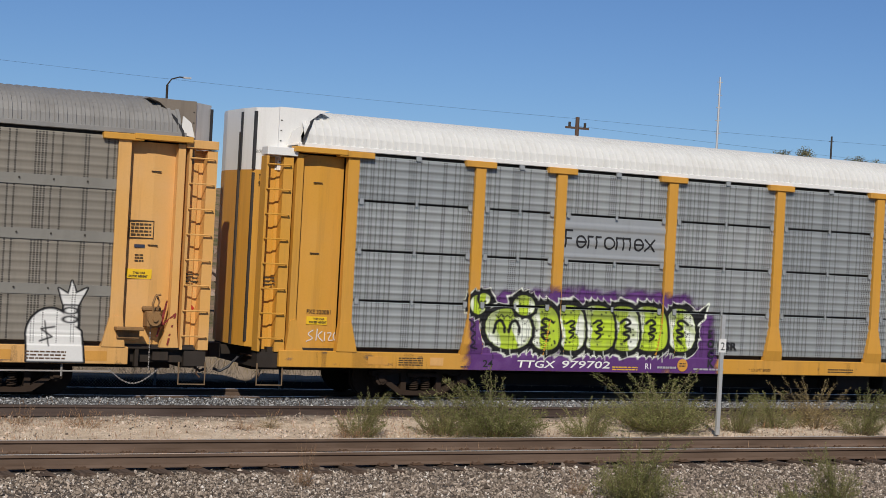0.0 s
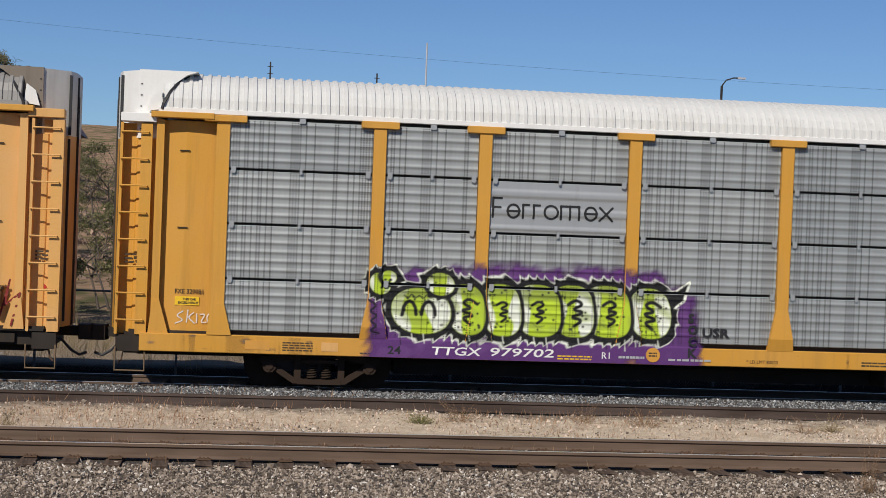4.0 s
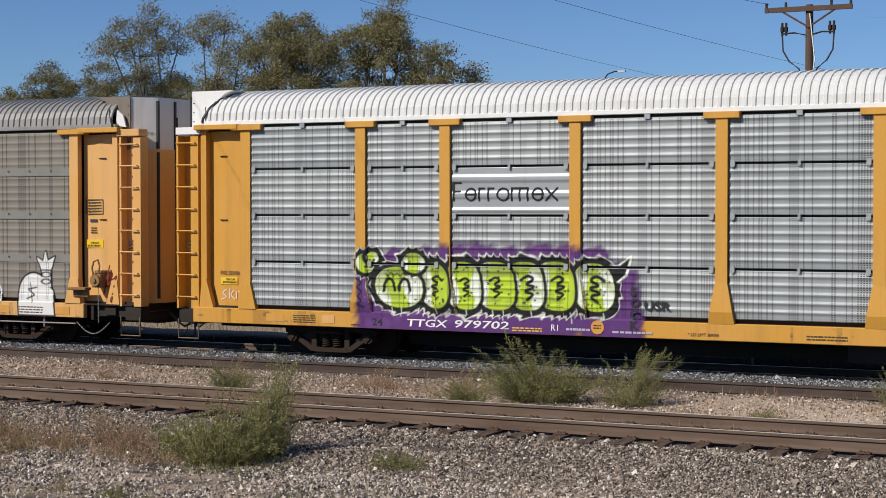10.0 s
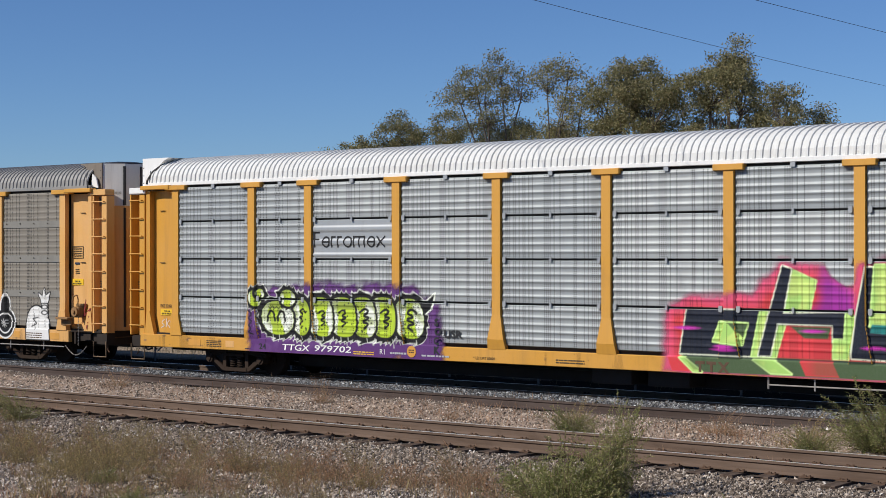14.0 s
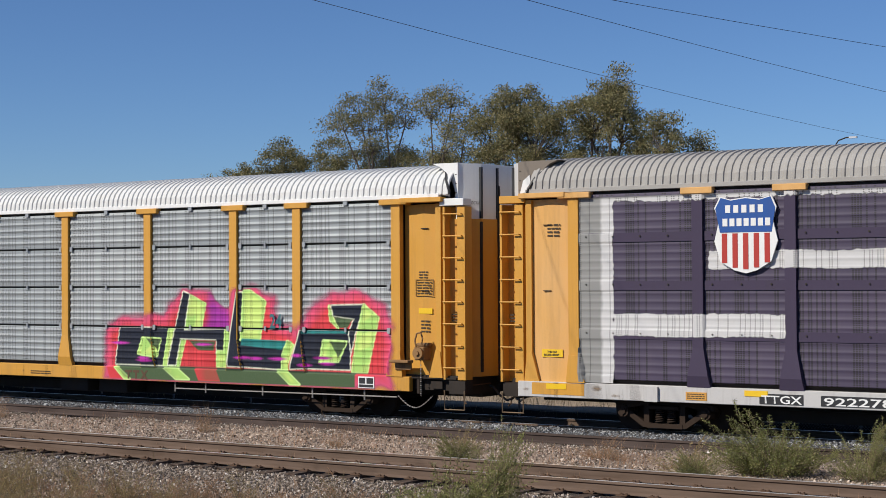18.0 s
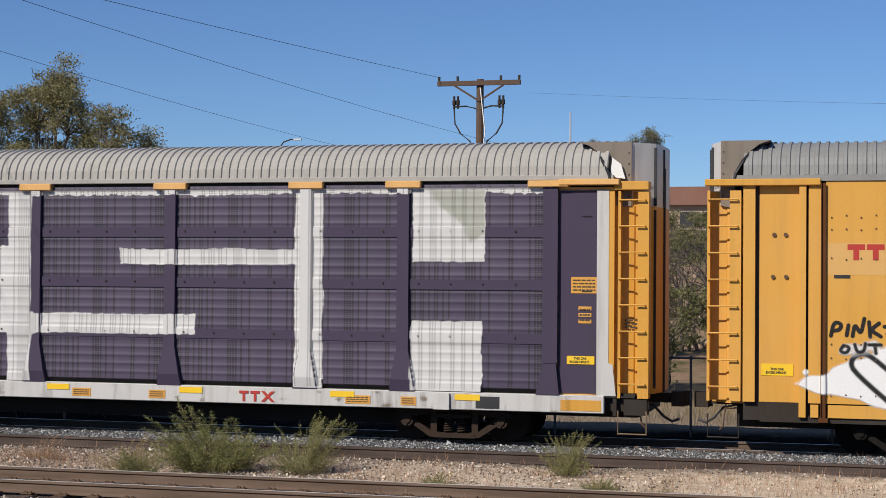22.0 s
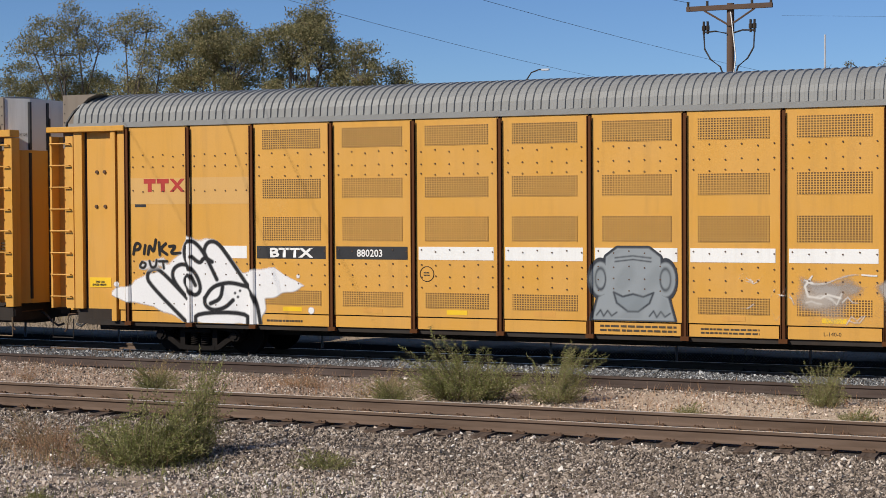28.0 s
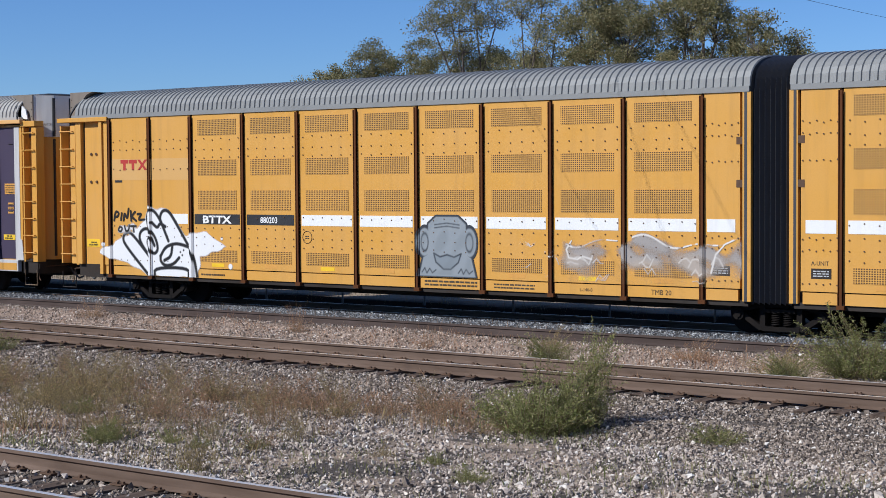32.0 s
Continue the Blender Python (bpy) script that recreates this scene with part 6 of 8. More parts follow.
def stone_material(name, tones):
    n = Nodes(name)
    ramp = n.t.nodes.new("ShaderNodeValToRGB")
    ramp.color_ramp.interpolation = "LINEAR"
    el = ramp.color_ramp.elements
    for i, (p, c) in enumerate(tones):
        e = el[i] if i < 2 else el.new(p)
        e.position, e.color = p, (*c, 1)
    n.put(ramp.inputs[0], n.island())
    grain = n.noise(60, 3)
    c = n.mix(n.math("MULTIPLY", n.step(grain, 0.35, 0.75), 0.35), ramp.outputs[0], (0.12, 0.10, 0.09))
    n.bump(grain, 0.3, 0.01)
    return n.done(c, 0.95, spec=0.1)


BALLAST = stone_material("ballast_stone", ((0.0, (0.078, 0.060, 0.046)), (0.45, (0.262, 0.210, 0.164)), (0.75, (0.42, 0.345, 0.275)), (0.93, (0.58, 0.48, 0.39)), (0.97, (0.80, 0.74, 0.66))))
GRAVEL = stone_material("gravel_stone", ((0.0, (0.12, 0.095, 0.075)), (0.45, (0.42, 0.35, 0.29)), (0.75, (0.58, 0.49, 0.41)), (0.93, (0.72, 0.62, 0.52)), (0.97, (0.82, 0.76, 0.68))))
# Near-black stones: the shade under the train is in their colour.
SHADE_STONE = stone_material("oily_stone", ((0.0, (0.010, 0.009, 0.008)), (1.0, (0.03, 0.026, 0.022))))
BLUE_BALLAST = stone_material("blue_grey_stone", ((0.0, (0.06, 0.062, 0.064)), (0.5, (0.175, 0.18, 0.184)), (0.8, (0.30, 0.305, 0.305)), (0.95, (0.50, 0.495, 0.48)), (0.98, (0.68, 0.68, 0.66))))


def stones(name, label, count, x0, x1, y0, y1, size, material, seed, lift=0.0, keep=None):
    """Broken stones strewn over the ground, each a rough block of its own turn and size."""
    r = np.random.default_rng(seed)
    p = np.stack([r.uniform(x0, x1, count), r.uniform(y0, y1, count)], -1)
    if keep is not None:
        p = p[keep(p[:, 0], p[:, 1], r)]
    m = len(p)
    corners = np.array([(-1, -0.1, 0), (1, 0.1, 0), (0.1, -1, 0), (-0.1, 1, 0), (0.15, 0, -1), (-0.15, 0, 1)], float) * 0.66
    v = corners[None] + r.uniform(-0.30, 0.30, (m, 6, 3))
    s = size * r.lognormal(0, 0.32, (m, 1, 1))
    v = v * s * r.uniform(0.55, 1.25, (m, 1, 3))
    q = r.normal(size=(m, 4))
    q /= np.linalg.norm(q, axis=1, keepdims=True)
    w, x, y, z = q.T
    rot = np.stack([1 - 2 * (y * y + z * z), 2 * (x * y - z * w), 2 * (x * z + y * w), 2 * (x * y + z * w), 1 - 2 * (x * x + z * z), 2 * (y * z - x * w),
                    2 * (x * z - y * w), 2 * (y * z + x * w), 1 - 2 * (x * x + y * y)], -1).reshape(m, 3, 3)
    v = np.einsum("mij,mkj->mki", rot, v)
    at = np.stack([p[:, 0], p[:, 1], ground_height(p[:, 0], p[:, 1]) + lift + s[:, 0, 0] * r.uniform(0.0, 0.45, m)], -1)
    v += at[:, None]
    tris = np.array([(0, 2, 5), (2, 1, 5), (1, 3, 5), (3, 0, 5), (2, 0, 4), (1, 2, 4), (3, 1, 4), (0, 3, 4)])
    f = (tris[None] + 6 * np.arange(m)[:, None, None]).reshape(-1, 3)
    return tagged(new(name, mesh_of(name, v.reshape(-1, 3), f, material)), label, "gravel", kind="stuff")


WOOD = Nodes("creosoted_wood")
WOOD = WOOD.done(WOOD.mix(WOOD.step(WOOD.noise(5, 5, stretch=(3, 0.4, 3)), 0.3, 0.7), (0.060, 0.042, 0.032), (0.15, 0.108, 0.082)), 0.9, 0.0, 0.1)


def rail_material(name, body, shine):
    """Brown rail with a bright worn top; part of its glint is put into the pale colour."""
    n = Nodes(name)
    nz = n.t.nodes.new("ShaderNodeNewGeometry")
    _, _, up = n.xyz(nz.outputs["Normal"])
    _, _, z = n.xyz()
    top = n.math("MULTIPLY", n.step(up, 0.7, 0.9), n.math("GREATER_THAN", z, -0.012))
    rust = n.mix(n.step(n.noise(1.6, 5, stretch=(0.4, 3, 3)), 0.3, 0.7), body, tuple(v * 1.7 + 0.02 for v in body))
    c = n.mix(top, rust, (0.80, 0.77, 0.73) if shine else body)
    n.bump(n.noise(40, 3), 0.2, 0.005)
    return n.done(c, n.math("MULTIPLY_ADD", top, -0.42 if shine else 0.0, 0.75), n.math("MULTIPLY", top, 0.5 if shine else 0.0), 0.2)


RAIL = rail_material("brown_rail", (0.092, 0.060, 0.041), True)
RAIL_DULL = rail_material("dull_rail", (0.05, 0.034, 0.027), False)
RAIL_OUTLINE = [(a, b * 1.10) for a, b in [(-0.037, 0), (0.037, 0), (0.037, -0.035), (0.012, -0.052), (0.010, -0.135), (0.07, -0.158), (0.07, -0.17), (-0.07, -0.17), (-0.07, -0.158), (-0.010, -0.135), (-0.012, -0.052), (-0.037, -0.035)]]


def track(name, label, yc, top, x0, x1, dull=False, tie_range=None, sink=0.0):
    """Two rails on wooden sleepers, with plates and spikes."""
    tr = thing(name, label, "railway track", (0, yc, top), kind="structure")
    for s in (-1, 1):
        bm = bmesh.new()
        prism(bm, [(y + s * 0.755, z) for y, z in RAIL_OUTLINE], "x", x0, x1)
        part("rail", bm, RAIL_DULL if dull else RAIL, tr)
    r = random.Random(yc)
    x = tie_range[0]
    while x < tie_range[1]:
        ob = part("sleeper", (SHADED_SLEEPERS if sink else SLEEPERS)[r.randrange(3)], None, tr)
        ob.location = (x, r.uniform(-0.09, 0.09), -0.189 - sink + r.uniform(-0.012, 0.004))
        ob.rotation_euler.z = r.uniform(-0.03, 0.03)
        if not sink:
            for s in (-1, 1):
                part("tie_plate", PLATE, None, tr).location = (x, s * 0.755, -0.187)
        x += r.uniform(0.50, 0.60)
    return tr


def sleeper_mesh(seed):
    r = random.Random(seed)
    bm = boxes((-0.115, 0.115, -1.30, 1.30, -0.17, 0), bevel=0.012)
    for v in bm.verts:
        v.co += Vector((r.uniform(-0.008, 0.008), r.uniform(-0.04, 0.04) if abs(v.co.y) > 1.2 else 0, r.uniform(-0.010, 0.004)))
    return to_mesh("sleeper", bm, WOOD)


SLEEPERS = [sleeper_mesh(k) for k in range(3)]
# Darker sleeper copies for the train's track, shade painted in.
SHADED_SLEEPERS = [me.copy() for me in SLEEPERS]
for me in SHADED_SLEEPERS:
    me.materials[0] = SHADE_BLACK
bm = boxes((-0.09, 0.09, -0.17, 0.17, 0.0, 0.016))
for sx, sy in ((-0.055, -0.085), (0.05, -0.10), (0.0, -0.14), (-0.05, 0.085), (0.055, 0.10)):
    box(bm, sx - 0.012, sx + 0.012, sy - 0.014, sy + 0.014, 0.016, 0.036)
PLATE = to_mesh("tie_plate", bm, RUST)
track("train_track", "main track under the train on grey ballast", TRACK_Y, 0.0, -220, 220, tie_range=(-42, 30), sink=0.02)
track("middle_track", "brown rails on weathered wooden sleepers, bright worn tops", 23.05, 0.045, -260, 260, tie_range=(-46, 24))
track("near_track", "nearest track with brown rails and grey sleepers", 11.05, 0.15, -160, 160, tie_range=(-22, -6))
bm = bmesh.new()
prism(bm, [(27.85 + y, 0.115 + z) for y, z in RAIL_OUTLINE], "x", -180, 180)
tagged(part("loose_rail", bm, RAIL_DULL, None), "single rusty rail half sunk beside the ballast", "rail", kind="structure")

stones("track_ballast", "brown and grey ballast of the middle track", 165000, -29, 20, 18.9, 22.0, 0.0255, BALLAST, 1)
stones("track_ballast", "stones between the rails of the middle track", 8000, -32, 22, 21.7, 24.6, 0.033, BALLAST, 2, lift=-0.02)
stones("gravel", "grey gravel and broken stones on bare dirt", 80000, -27, -3, 11.9, 18.95, 0.030, GRAVEL, 3, keep=lambda x, y, r: np.sin(x * 0.8 + y) * np.sin(y * 1.1 - x * 0.3) + r.uniform(-0.55, 1.3, len(x)) > -0.1)
stones("near_ballast", "stones round the nearest track", 7000, -22, -6, 9.4, 12.2, 0.038, BALLAST, 5)
stones("train_ballast", "blue-grey ballast beside the train's track", 98000, -44, 29, 28.15, 30.55, 0.026, BLUE_BALLAST, 6, lift=-0.005)
stones("train_ballast", "ballast between the train's rails, coloured dark as in shade", 3000, -44, 29, 30.7, 33.6, 0.045, SHADE_STONE, 7)
stones("sand_pebbles", "small dark stones on pale sand", 16000, -36, 24, 24.4, 28.0, 0.021, BALLAST, 8, keep=lambda x, y, r: (np.sin(x * 1.3 + 2 * y) + r.uniform(-1, 1, len(x)) > 0.2) | (y > 27.2) | (y < 24.9))
stones("sand_pebbles", "brown stones thick on the worn sand", 26000, -44, -3, 24.4, 28.1, 0.024, BALLAST, 18, keep=lambda x, y, r: r.uniform(-14, 2, len(x)) > x)
stones("sand_pebbles", "pale lumps of sand", 9000, -36, 24, 24.6, 27.7, 0.026, stone_material("sand_lump", ((0.0, (0.50, 0.38, 0.29)), (1.0, (0.80, 0.66, 0.54)))), 9)
# ---- plants ----
def leaf_material(name, tones, rough=0.7, thin=0.35):
    """Leaves of mixed tones; thin is the share of light that comes through them."""
    n = Nodes(name)
    ramp = n.t.nodes.new("ShaderNodeValToRGB")
    el = ramp.color_ramp.elements
    for i, (p, c) in enumerate(tones):
        e = el[i] if i < 2 else el.new(p)
        e.position, e.color = p, (*c, 1)
    n.put(ramp.inputs[0], n.island())
    c = n.mix(n.math("MULTIPLY", n.random(), 0.30), ramp.outputs[0], tuple(v * 0.7 for v in tones[0][1]))
    m = n.done(c, rough, spec=0.3)
    back, both = n.t.nodes.new("ShaderNodeBsdfTranslucent"), n.t.nodes.new("ShaderNodeMixShader")
    n.put(back.inputs[0], c)
    both.inputs[0].default_value = thin
    n.put(both.inputs[1], n.b.outputs[0]), n.put(both.inputs[2], back.outputs[0])
    n.put(n.t.nodes["Material Output"].inputs[0], both.outputs[0])
    return m


GREEN = leaf_material("weed_leaf", ((0.0, (0.13, 0.15, 0.042)), (0.5, (0.26, 0.27, 0.085)), (0.85, (0.38, 0.36, 0.15)), (1.0, (0.50, 0.42, 0.24))))
OLIVE = leaf_material("yellowing_leaf", ((0.0, (0.24, 0.185, 0.07)), (0.5, (0.40, 0.305, 0.13)), (1.0, (0.56, 0.43, 0.22))))
DRY = leaf_material("dry_weed", ((0.0, (0.30, 0.155, 0.08)), (0.5, (0.46, 0.265, 0.15)), (1.0, (0.62, 0.42, 0.26))))
TREE_LEAF = leaf_material("elm_leaf", ((0.0, (0.13, 0.132, 0.062)), (0.5, (0.25, 0.232, 0.108)), (0.85, (0.37, 0.32, 0.165)), (1.0, (0.45, 0.355, 0.19))), thin=0.42)
BARK = painted("grey_bark", (0.11, 0.088, 0.07), dirt=(0.05, 0.04, 0.032), amount=0.6, rough=0.9)
STALK = painted("weed_stalk", (0.20, 0.15, 0.085), amount=0.3, rough=0.9)


def blades(points, ways, length, width, r):
    """Narrow leaves, one rhomb a leaf, at the points, along the ways."""
    m = len(points)
    side = np.cross(ways, r.normal(size=(m, 3)))
    side /= np.linalg.norm(side, axis=1, keepdims=True) + 1e-9
    ln, wd = length * r.uniform(0.6, 1.4, (m, 1)), width * r.uniform(0.7, 1.3, (m, 1))
    v = np.stack([points, points + ways * ln * 0.5 + side * wd * 0.5, points + ways * ln, points + ways * ln * 0.5 - side * wd * 0.5], 1)
    f = np.arange(4 * m).reshape(m, 4)
    return v.reshape(-1, 3), f


def tubes(name, segs, n, material):
    """Many thin tapered bars (ax, ay, az, bx, by, bz, ra, rb) as one mesh."""
    g = np.array(segs, float)
    a, b, ra, rb = g[:, :3], g[:, 3:6], g[:, 6], g[:, 7]
    d = unit(b - a)
    u = unit(np.cross(d, np.where(np.abs(d[:, 2:3]) > 0.9, np.array((1.0, 0, 0)), np.array((0, 0, 1.0)))))
    w = np.cross(d, u)
    ang = np.arange(n) * 2 * np.pi / n
    ring = u[:, None] * np.cos(ang)[None, :, None] + w[:, None] * np.sin(ang)[None, :, None]
    v = np.concatenate([a[:, None] + ring * ra[:, None, None], b[:, None] + ring * rb[:, None, None]], 1)
    k = np.arange(n)
    q = np.stack([k, (k + 1) % n, (k + 1) % n + n, k + n], -1)
    f = (q[None] + (2 * n * np.arange(len(g)))[:, None, None]).reshape(-1, 4)
    return mesh_of(name, v.reshape(-1, 3), f, material, smooth=True)


def unit(v):
    return v / (np.linalg.norm(v, axis=-1, keepdims=True) + 1e-9)


def bush(label, seed, material, stems=46, leaves=60, upright=0.9, leaf=(0.030, 0.0075), plumes=0.2, category="bush"):
    """A weed about one metre high and wide: a dense low dome of stalks, and a few long plumes that lean out over it."""
    r = np.random.default_rng(seed)
    ob = thing("bush", label, category)
    segs, pts, ways = [], [], []
    wind = r.uniform(0, 6.283)
    for i in range(stems):
        plume = r.uniform() < plumes
        a, lean = r.uniform(0, 6.283), r.uniform(0.0, 1.0) ** 0.6
        h = r.uniform(0.30, 0.66) * (1.0 - 0.5 * lean ** 2)
        reach = 0.50 * lean
        if plume:
            a, lean = wind + r.normal(0, 0.8), r.uniform(0.3, 1.0)
            h, reach = r.uniform(0.66, 1.05) * (1 - 0.25 * lean), 0.62 * lean
        h *= 1.0 if upright > 0.5 else 0.75
        out = np.array((math.cos(a), math.sin(a), 0.0))
        base = out * r.uniform(0, 0.22)
        t = np.linspace(0, 1, 7)[:, None]
        line = base + out * reach * t ** (1.6 if plume else 0.8) + np.array((0, 0, h)) * t ** (0.9 if plume else 1.1) + r.normal(0, 0.012, (7, 3)) * t
        segs += [(*p, *q, 0.0050 - 0.0006 * k, 0.0044 - 0.0006 * k) for k, (p, q) in enumerate(zip(line, line[1:]))]
        n = leaves if not plume else int(leaves * 1.5)
        u = (r.uniform(0.05, 1.0, n) ** (0.75 if plume else 0.9)) * 5.999
        k = u.astype(int)
        along = line[k + 1] - line[k]
        spray_out = unit(r.normal(size=(n, 3)) + unit(along) * 1.1)
        wide = (0.075 if plume else 0.11) * (1.08 - u / 6) ** 0.8
        at = line[k] + along * (u - k)[:, None] + spray_out * (r.uniform(0, 1, n) * wide)[:, None]
        pts.append(at), ways.append(unit(spray_out + r.normal(0, 0.4, (n, 3)) + np.array((0, 0, 0.3))))
    tagged(part("stalk", tubes("stalk", segs, 3, STALK), None, ob), kind="stuff")
    v, f = blades(np.concatenate(pts), np.concatenate(ways), *leaf, r)
    tagged(part("leaves", mesh_of("leaves", v, f, material), None, ob), kind="stuff")
    return ob


def set_down(x, y, w, h, turn):
    z = float(ground_height(np.array([x]), np.array([y]))[0]) - 0.02
    return Matrix.LocRotScale((x, y, z), Euler((0, 0, turn)), (w, w, h))


def sown(model, group, rows, seed):
    r = random.Random(seed)
    tagged(model, group=group)
    for i, (x, y, w, h) in enumerate(rows):
        m = set_down(x, y, w, h, r.uniform(0, 6.28))
        if i == 0:
            model.matrix_basis = m
        else:
            ob = copy_thing(model, m)
            ob.matrix_basis = m


sown(bush("large feathery green weed beside the rails", 31, GREEN, stems=190, leaves=95, plumes=0.16), "green weeds", ((-12.95, 19.25, 1.75, 1.32), (13.1, 19.6, 1.05, 1.2), (-10.75, 25.5, 1.75, 1.28), (17.8, 25.9, 1.9, 1.25), (13.95, 25.3, 1.6, 1.25)), 1)
sown(bush("feathery green weed on pale sand", 32, GREEN, stems=110, leaves=85, plumes=0.30), "green weeds", ((-9.25, 25.8, 1.15, 1.15), (-12.45, 19.6, 0.85, 1.75), (-4.95, 26.5, 0.85, 0.85), (13.0, 25.4, 1.3, 0.85), (15.85, 25.4, 1.1, 0.85), (11.4, 25.4, 0.8, 0.95), (22.2, 25.3, 1.0, 1.15),
     (16.5, 19.3, 0.75, 1.0), (-16.3, 24.6, 1.0, 0.7), (19.4, 25.6, 0.8, 0.9), (-11.7, 24.7, 0.9, 0.6), (20.9, 26.4, 0.9, 0.9), (-27.4, 21.0, 0.9, 0.75)), 2)
sown(bush("low dense green weed on gravel", 33, GREEN, stems=70, leaves=60, upright=0.3, leaf=(0.035, 0.012)), "low green weeds", ((-10.3, 19.55, 0.75, 0.52), (-17.2, 15.0, 0.55, 0.6), (-16.9, 14.6, 0.5, 0.5), (-19.4, 16.4, 0.5, 0.5), (-21.2, 17.2, 0.6, 0.5), (-16.2, 15.3, 0.35, 0.35), (-15.6, 15.2, 0.3, 0.35), (15.6, 19.1, 0.6, 0.62), (11.7, 19.3, 0.45, 0.45), (-14.85, 15.5, 0.3, 0.34), (-11.18, 15.23, 0.45, 0.42),
     (-17.2, 14.9, 0.3, 0.4), (-12.4, 16.1, 0.35, 0.3), (-4.2, 25.2, 0.6, 0.4), (-6.8, 25.1, 0.45, 0.38), (3.2, 26.3, 0.4, 0.35)), 3)
sown(bush("yellowing weed with straw stalks", 34, OLIVE, stems=46, leaves=55), "yellowing weeds", ((-12.07, 24.9, 0.9, 0.5), (21.9, 26.4, 1.8, 1.1), (-17.3, 15.2, 0.9, 0.7), (-18.4, 17.0, 1.0, 0.7), (-20.5, 16.6, 1.2, 0.8), (-20.9, 17.9, 1.2, 0.8), (-22.3, 18.4, 1.3, 0.85), (-24.1, 18.7, 1.3, 0.9), (-19.6, 17.6, 1.0, 0.7), (-17.9, 18.6, 0.9, 0.6), (-22.6, 17.3, 1.2, 0.8), (22.3, 27.0, 1.6, 1.1), (-12.3, 25.5, 1.1, 0.75), (-3.26, 24.7, 0.7, 0.4), (-17.2, 25.9, 0.9, 0.65), (-14.16, 13.7, 0.6, 1.0),
     (-19.0, 18.9, 0.9, 0.75), (-17.3, 18.2, 0.8, 0.45), (-18.77, 14.9, 0.9, 1.1), (-19.4, 16.6, 1.1, 0.9), (-13.07, 15.9, 0.4, 0.3), (13.1, 25.5, 0.7, 0.5), (10.2, 26.6, 0.5, 0.4), (-20.6, 17.6, 1.0, 0.9), (-16.0, 18.5, 0.9, 0.5)), 4)
sown(bush("dry reddish brown weed", 35, DRY, stems=46, leaves=45), "dry weeds", ((-14.5, 26.5, 0.8, 0.5), (-17.6, 16.6, 0.9, 0.7), (-19.9, 18.6, 1.2, 0.65), (-21.6, 18.9, 1.2, 0.7), (-18.2, 15.9, 0.8, 0.6), (-23.3, 17.9, 1.2, 0.7), (-30.6, 26.3, 1.0, 0.65), (-24.3, 26.7, 0.6, 0.8), (-19.8, 25.5, 0.45, 0.5), (-14.2, 26.2, 0.9, 0.5), (7.0, 26.6, 0.8, 0.34), (11.1, 25.2, 0.65, 0.55),
     (-14.8, 19.7, 1.3, 0.6), (-16.9, 19.1, 1.3, 0.65), (-17.6, 19.2, 1.2, 0.7), (-15.9, 19.5, 0.9, 0.45), (-18.9, 18.9, 1.2, 0.6), (-15.4, 19.9, 0.8, 0.5), (3.9, 26.6, 0.8, 0.4), (-1.5, 24.4, 0.45, 0.35), (6.0, 26.9, 0.5, 0.4), (-13.5, 18.5, 0.8, 0.5), (8.6, 21.0, 0.35, 0.7), (12.5, 20.2, 0.3, 0.5), (-18.3, 19.3, 0.7, 0.6), (9.6, 26.2, 0.5, 0.35)), 5)


WEED_OLIVE = bush("thin yellowing weed in the gravel", 36, OLIVE, stems=26, leaves=42, plumes=0.45)
WEED_DRY = bush("thin reddish dry weed in the gravel", 37, DRY, stems=26, leaves=40, plumes=0.45)
weeds = np.random.default_rng(38)
spots = [(float(x), float(y), float(w), float(h)) for x, y, w, h in zip(weeds.uniform(-28, -14.2, 120), 19.9 - 4.6 * weeds.uniform(0, 1, 120) ** 1.2, weeds.uniform(0.35, 0.85, 120), weeds.uniform(0.35, 0.85, 120))]
sown(WEED_OLIVE, "thin weeds in the gravel", spots[:44], 6)
sown(WEED_DRY, "thin weeds in the gravel", spots[80:], 7)


def tuft_field(name, label, count, spots, height, material, seed):
    """Dry grass and seedlings in patches."""
    r = np.random.default_rng(seed)
    c = np.array(spots)
    k = r.integers(0, len(c), count)
    p = c[k, :2] + r.normal(size=(count, 2)) * c[k, 2:3] * 0.5
    at = np.stack([p[:, 0], p[:, 1], ground_height(p[:, 0], p[:, 1]) - 0.01], -1)
    way = unit(np.stack([r.normal(0, 0.35, count), r.normal(0, 0.35, count), np.ones(count)], -1))
    v, f = blades(at, way, height, 0.008, r)
    return tagged(new(name, mesh_of(name, v, f, material)), label, "grass", kind="stuff")


tuft_field("dry_grass", "thin straw-coloured grass between gravel and rails", 1300, ((-19.5, 17.0, 2.4), (-17.5, 16.2, 2.0), (-21.5, 18.8, 2.2), (-16.5, 18.4, 1.8), (-14.3, 18.9, 1.4), (-18.5, 14.6, 1.6), (-15.0, 14.2, 1.2), (-23.5, 18.0, 2.6)), 0.20, OLIVE, 41)
tuft_field("dry_grass", "reddish dry grass between gravel and rails", 1700, ((-16.8, 19.2, 1.6), (-14.2, 19.4, 1.4), (-19.0, 18.8, 2.0), (-21.5, 18.8, 2.2), (-18.5, 14.6, 1.6)), 0.22, DRY, 45)
tuft_field("dry_grass", "short dry grass on the sandy strip", 7000, ((-14, 25.4, 2.4), (-20, 26.2, 3), (-27, 26, 4), (-7, 25.6, 2.6), (-2, 25.6, 3), (6, 26.2, 3), (13, 25.4, 3), (20, 26, 3.4), (0, 26.6, 4)), 0.16, DRY, 42)
